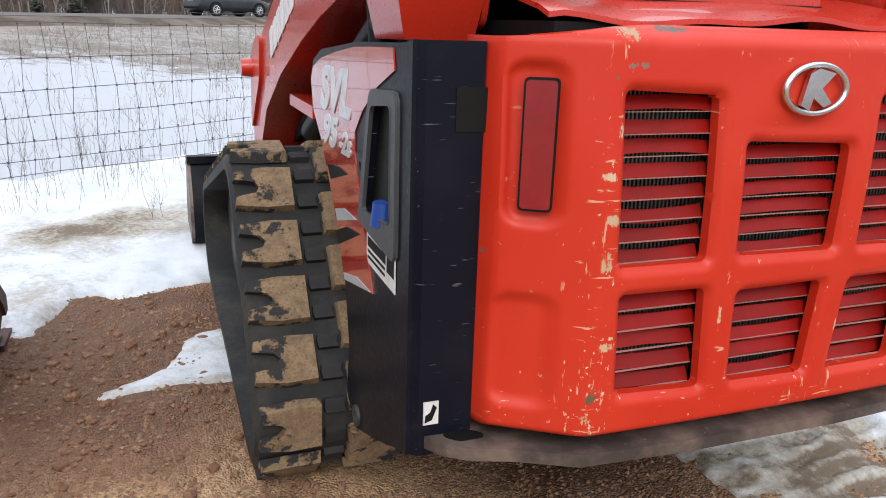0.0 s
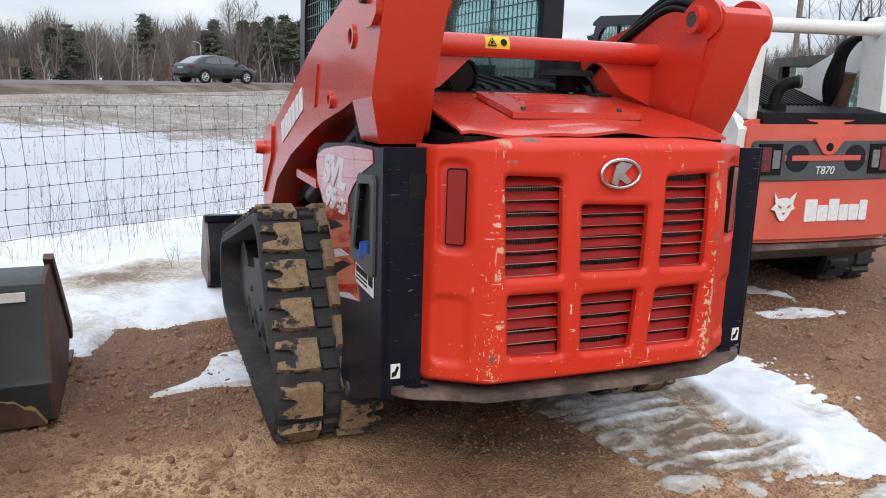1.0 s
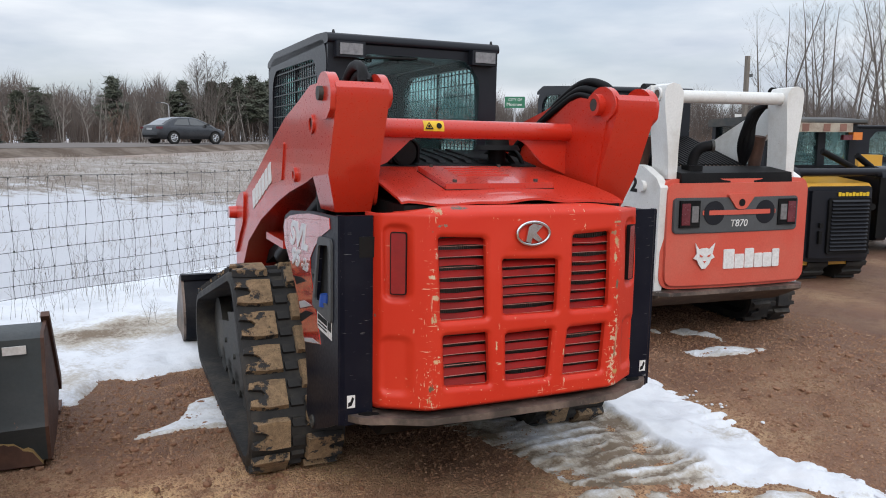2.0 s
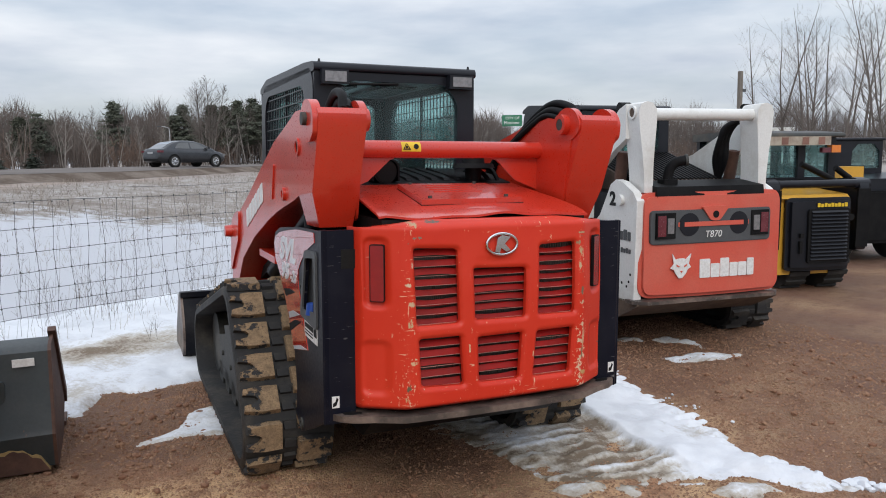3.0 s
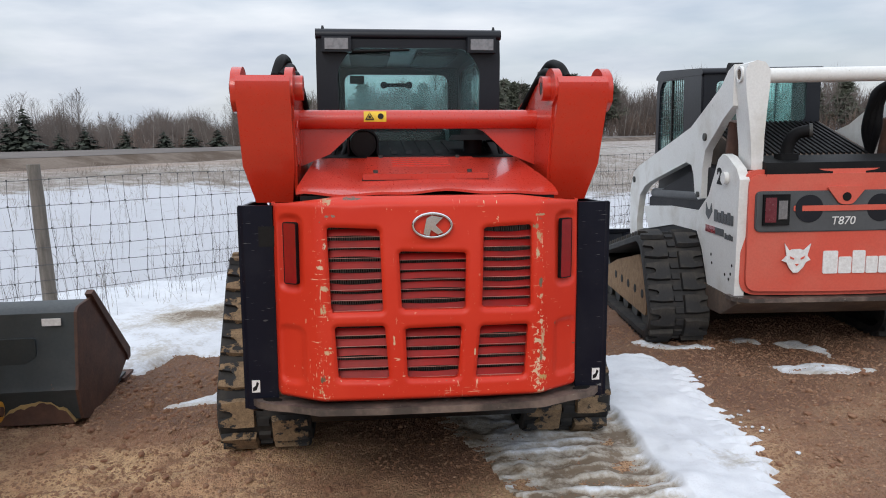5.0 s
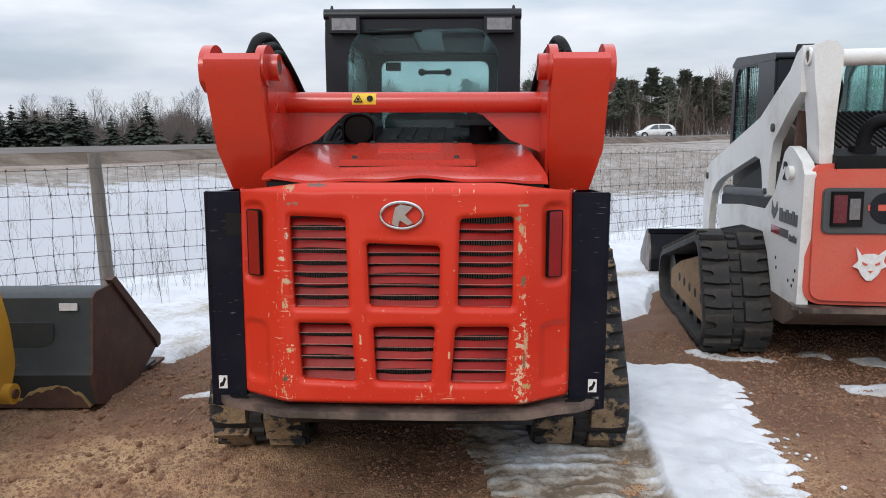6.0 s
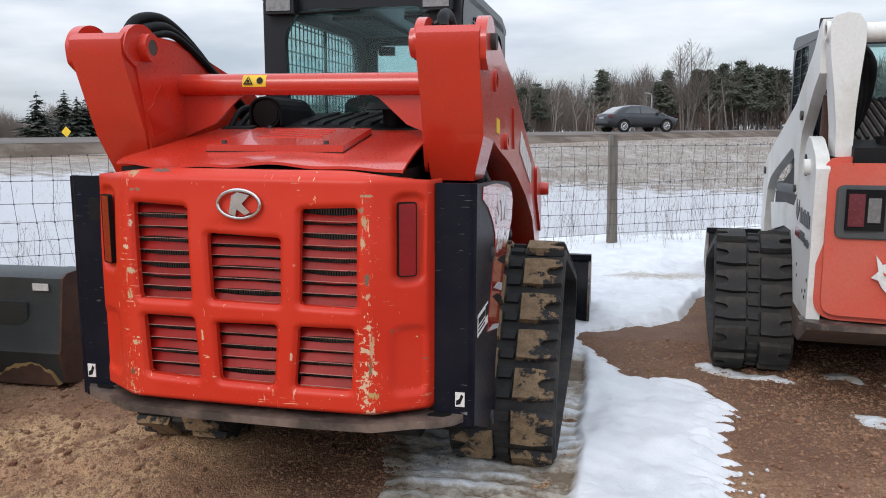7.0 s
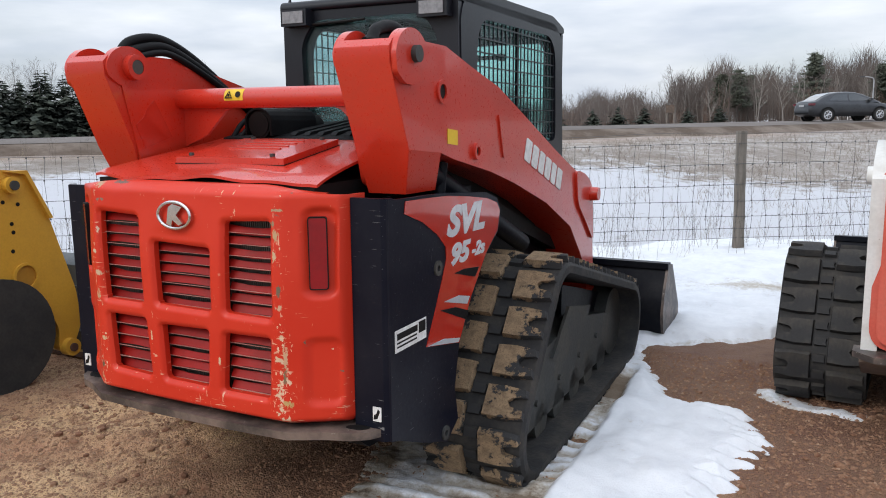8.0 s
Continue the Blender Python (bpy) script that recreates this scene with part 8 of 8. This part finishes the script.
def skin(rows):
    """A closed skin over matching cross sections."""
    bm = bmesh.new()
    vs = [[bm.verts.new(p) for p in r] for r in rows]
    k = len(rows[0])
    for a, b in zip(vs, vs[1:]):
        for i in range(k):
            bm.faces.new((a[i], a[(i + 1) % k], b[(i + 1) % k], b[i]))
    bm.faces.new(vs[0][::-1])
    bm.faces.new(vs[-1])
    bmesh.ops.recalc_face_normals(bm, faces=bm.faces)
    return bm


def flank(z):
    """Half width of the cabin at a height: the sides lean in."""
    return 0.80 - 0.40 * (z - 0.95)


def car(name, m, paint, label, tall=1.45, hatch=False):
    """A small car heading along +x: rounded body, leaning cabin with windows, wheels, lamps."""
    c = thing(name, m, label, "car")
    deck = ([-2.27, -2.2, -2.0, -1.5, -0.5, 0.9, 1.5, 1.95, 2.18, 2.27], [0.80, 0.96, 1.03, 1.02, 0.97, 0.96, 0.90, 0.80, 0.68, 0.58])
    wide = ([-2.27, -2.15, -1.8, -1.0, 1.0, 1.8, 2.15, 2.27], [0.66, 0.78, 0.85, 0.88, 0.88, 0.84, 0.74, 0.58])
    rows = []
    for x in np.concatenate([[-2.27, -2.24, -2.18, -2.08], np.arange(-1.95, 1.96, 0.15), [2.06, 2.16, 2.22, 2.27]]):
        zt, w = np.interp(x, *deck), np.interp(x, *wide)
        zb = 0.24 + 0.12 * max(0.0, (abs(x) - 1.9) / 0.37)
        half = [(w * 0.86, zb), (w * 0.97, zb + 0.10), (w, zb + 0.24), (w * 0.99, zt - 0.22), (w * 0.965, zt - 0.10), (w * 0.90, zt - 0.03), (w * 0.72, zt + 0.005), (w * 0.35, zt + 0.025)]
        rows.append([(x, y, z) for y, z in half] + [(x, -y, z) for y, z in half[::-1]])
    b = part("body", skin(rows), paint, c, smooth=True)
    if hatch:
        line = ([-2.16, -1.9, -1.5, -0.6, 0.2, 0.8, 1.35], [0.97, tall - 0.22, tall - 0.05, tall, tall - 0.03, tall - 0.23, 0.95])
    else:
        line = ([-1.92, -1.55, -1.15, -0.75, -0.2, 0.2, 0.6, 1.0, 1.40], [1.0, tall - 0.22, tall - 0.07, tall - 0.01, tall, tall - 0.03, tall - 0.14, tall - 0.31, 0.94])
    rows = []
    for x in np.linspace(line[0][0], line[0][-1], 26):
        zr = max(np.interp(x, *line), 0.95)
        zs = max(zr - 0.07, 0.93)
        half = [(0.82, 0.90), (flank(zs), zs), (flank(zs) - 0.035, zr - 0.025), (flank(zs) - 0.12, zr), (0.2, zr + 0.015)]
        rows.append([(x, y, z) for y, z in half] + [(x, -y, z) for y, z in half[::-1]])
    part("cabin", skin(rows), paint, b, smooth=True)
    x0, x1 = (-1.75, 0.95) if hatch else (-1.30, 0.98)
    panes = ([(x0, 1.02), (x0 + 0.33, tall - 0.14), (-0.30, tall - 0.09), (-0.30, 1.0)], [(-0.22, 1.0), (-0.22, tall - 0.09), (0.22, tall - 0.12), (x1, 1.0)])
    for sy in (-1, 1):
        for poly in panes:
            wbm = prism(round_poly(poly, 0.04), -0.02, 0.012, "y")
            for v in wbm.verts:
                v.co.y = sy * (flank(v.co.z) + v.co.y)
            part("side_window", wbm, M_CARPANE, b)
        for x in (-1.38, 1.38):
            part("wheel_arch", ring((x, sy * 0.868, 0.33), (0, 1, 0), 0.385, 0.30, 0.05), M_INKSHADE, b, smooth=True)
            wh = part("wheel", cyl((x, sy * 0.70, 0.32), (x, sy * 0.885, 0.32), 0.32, seg=28), M_TYRE, c, smooth=True)
            rim = part("rim", ring((x, sy * 0.89, 0.32), (0, 1, 0), 0.215, 0.175, 0.02, 24), M_CHROME, wh, smooth=True)
            for k in range(7):
                a = k * 2 * math.pi / 7
                part("spoke", cyl((x, sy * 0.89, 0.32), (x + 0.19 * math.cos(a), sy * 0.89, 0.32 + 0.19 * math.sin(a)), 0.022, seg=6), M_CHROME, wh)
        part("tail_lamp", box(-2.255, -2.02, sy * 0.70 - 0.115, sy * 0.70 + 0.115, 0.80, 0.91), M_DULLRED, b, bevel=0.03)
        part("head_lamp", box(2.02, 2.19, sy * 0.62 - 0.14, sy * 0.62 + 0.12, 0.62, 0.73), M_LENS, b, bevel=0.03)
        part("mirror", box(0.78, 0.92, sy * 0.90 - 0.07, sy * 0.90 + 0.07, 1.0, 1.11), paint, b, bevel=0.03)
    if not hatch:
        part("rear_window", prism([(-1.88, 1.05), (-1.53, tall - 0.19), (-1.18, tall - 0.06), (-1.20, tall - 0.09), (-1.53, tall - 0.24), (-1.86, 1.02)], -0.55, 0.55, "y"), M_CARPANE, b)
    else:
        part("rear_window", prism([(-2.14, 1.06), (-1.94, tall - 0.24), (-1.90, tall - 0.26), (-2.10, 1.05)], -0.58, 0.58, "y"), M_CARPANE, b)
    part("number_plate", box(-2.285, -2.26, -0.22, 0.22, 0.74, 0.84), M_DECALG, b, bevel=0.005)
    part("bumper_trim", box(-2.285, -2.1, -0.6, 0.6, 0.36, 0.46), M_PLASTIC, b, bevel=0.02)
    return c


x, y = 2.75, 42.6
car("car", pose(x, y, float(land(np.array(x), np.array(y))) + 0.385, 0, 0, 32), M_CARG, "dark grey saloon car on the country road", 1.45)
x, y, z = spot(13.7, 93)
car("car", pose(x, y, 0.16 + z, 0, 0, 180), M_CARW, "white hatchback car on the far carriageway", 1.6, True)
for az, dist, paint, seed in ((33.3, 62, M_CARG, 1), (35.0, 64, M_CARW, 2), (37.6, 66, M_CARW, 3), (39.2, 66, M_CARG, 4)):
    x, y, z = spot(az, dist)
    car("car", pose(x, y, z, 0, 0, 150 + 20 * seed), paint, "parked car on a distant lot", 1.5, seed % 2 == 0)
x, y, z = spot(45.6, 62)
trailer = thing("box_trailer", pose(x, y, z, 0, 0, -45), "white box trailer parked on a distant lot", "trailer")
tb = part("box", box(-2.2, 2.2, -1.1, 1.1, 0.9, 3.6), M_WHITE, trailer, bevel=0.05)
part("box_rail", box(-2.22, 2.22, -1.13, 1.13, 0.82, 0.95), M_GREY, tb)
for sx in (-1, 1):
    part("wheel", cyl((sx * 1.2, -1.05, 0.45), (sx * 1.2, 1.05, 0.45), 0.45), M_TYRE, trailer, smooth=True)
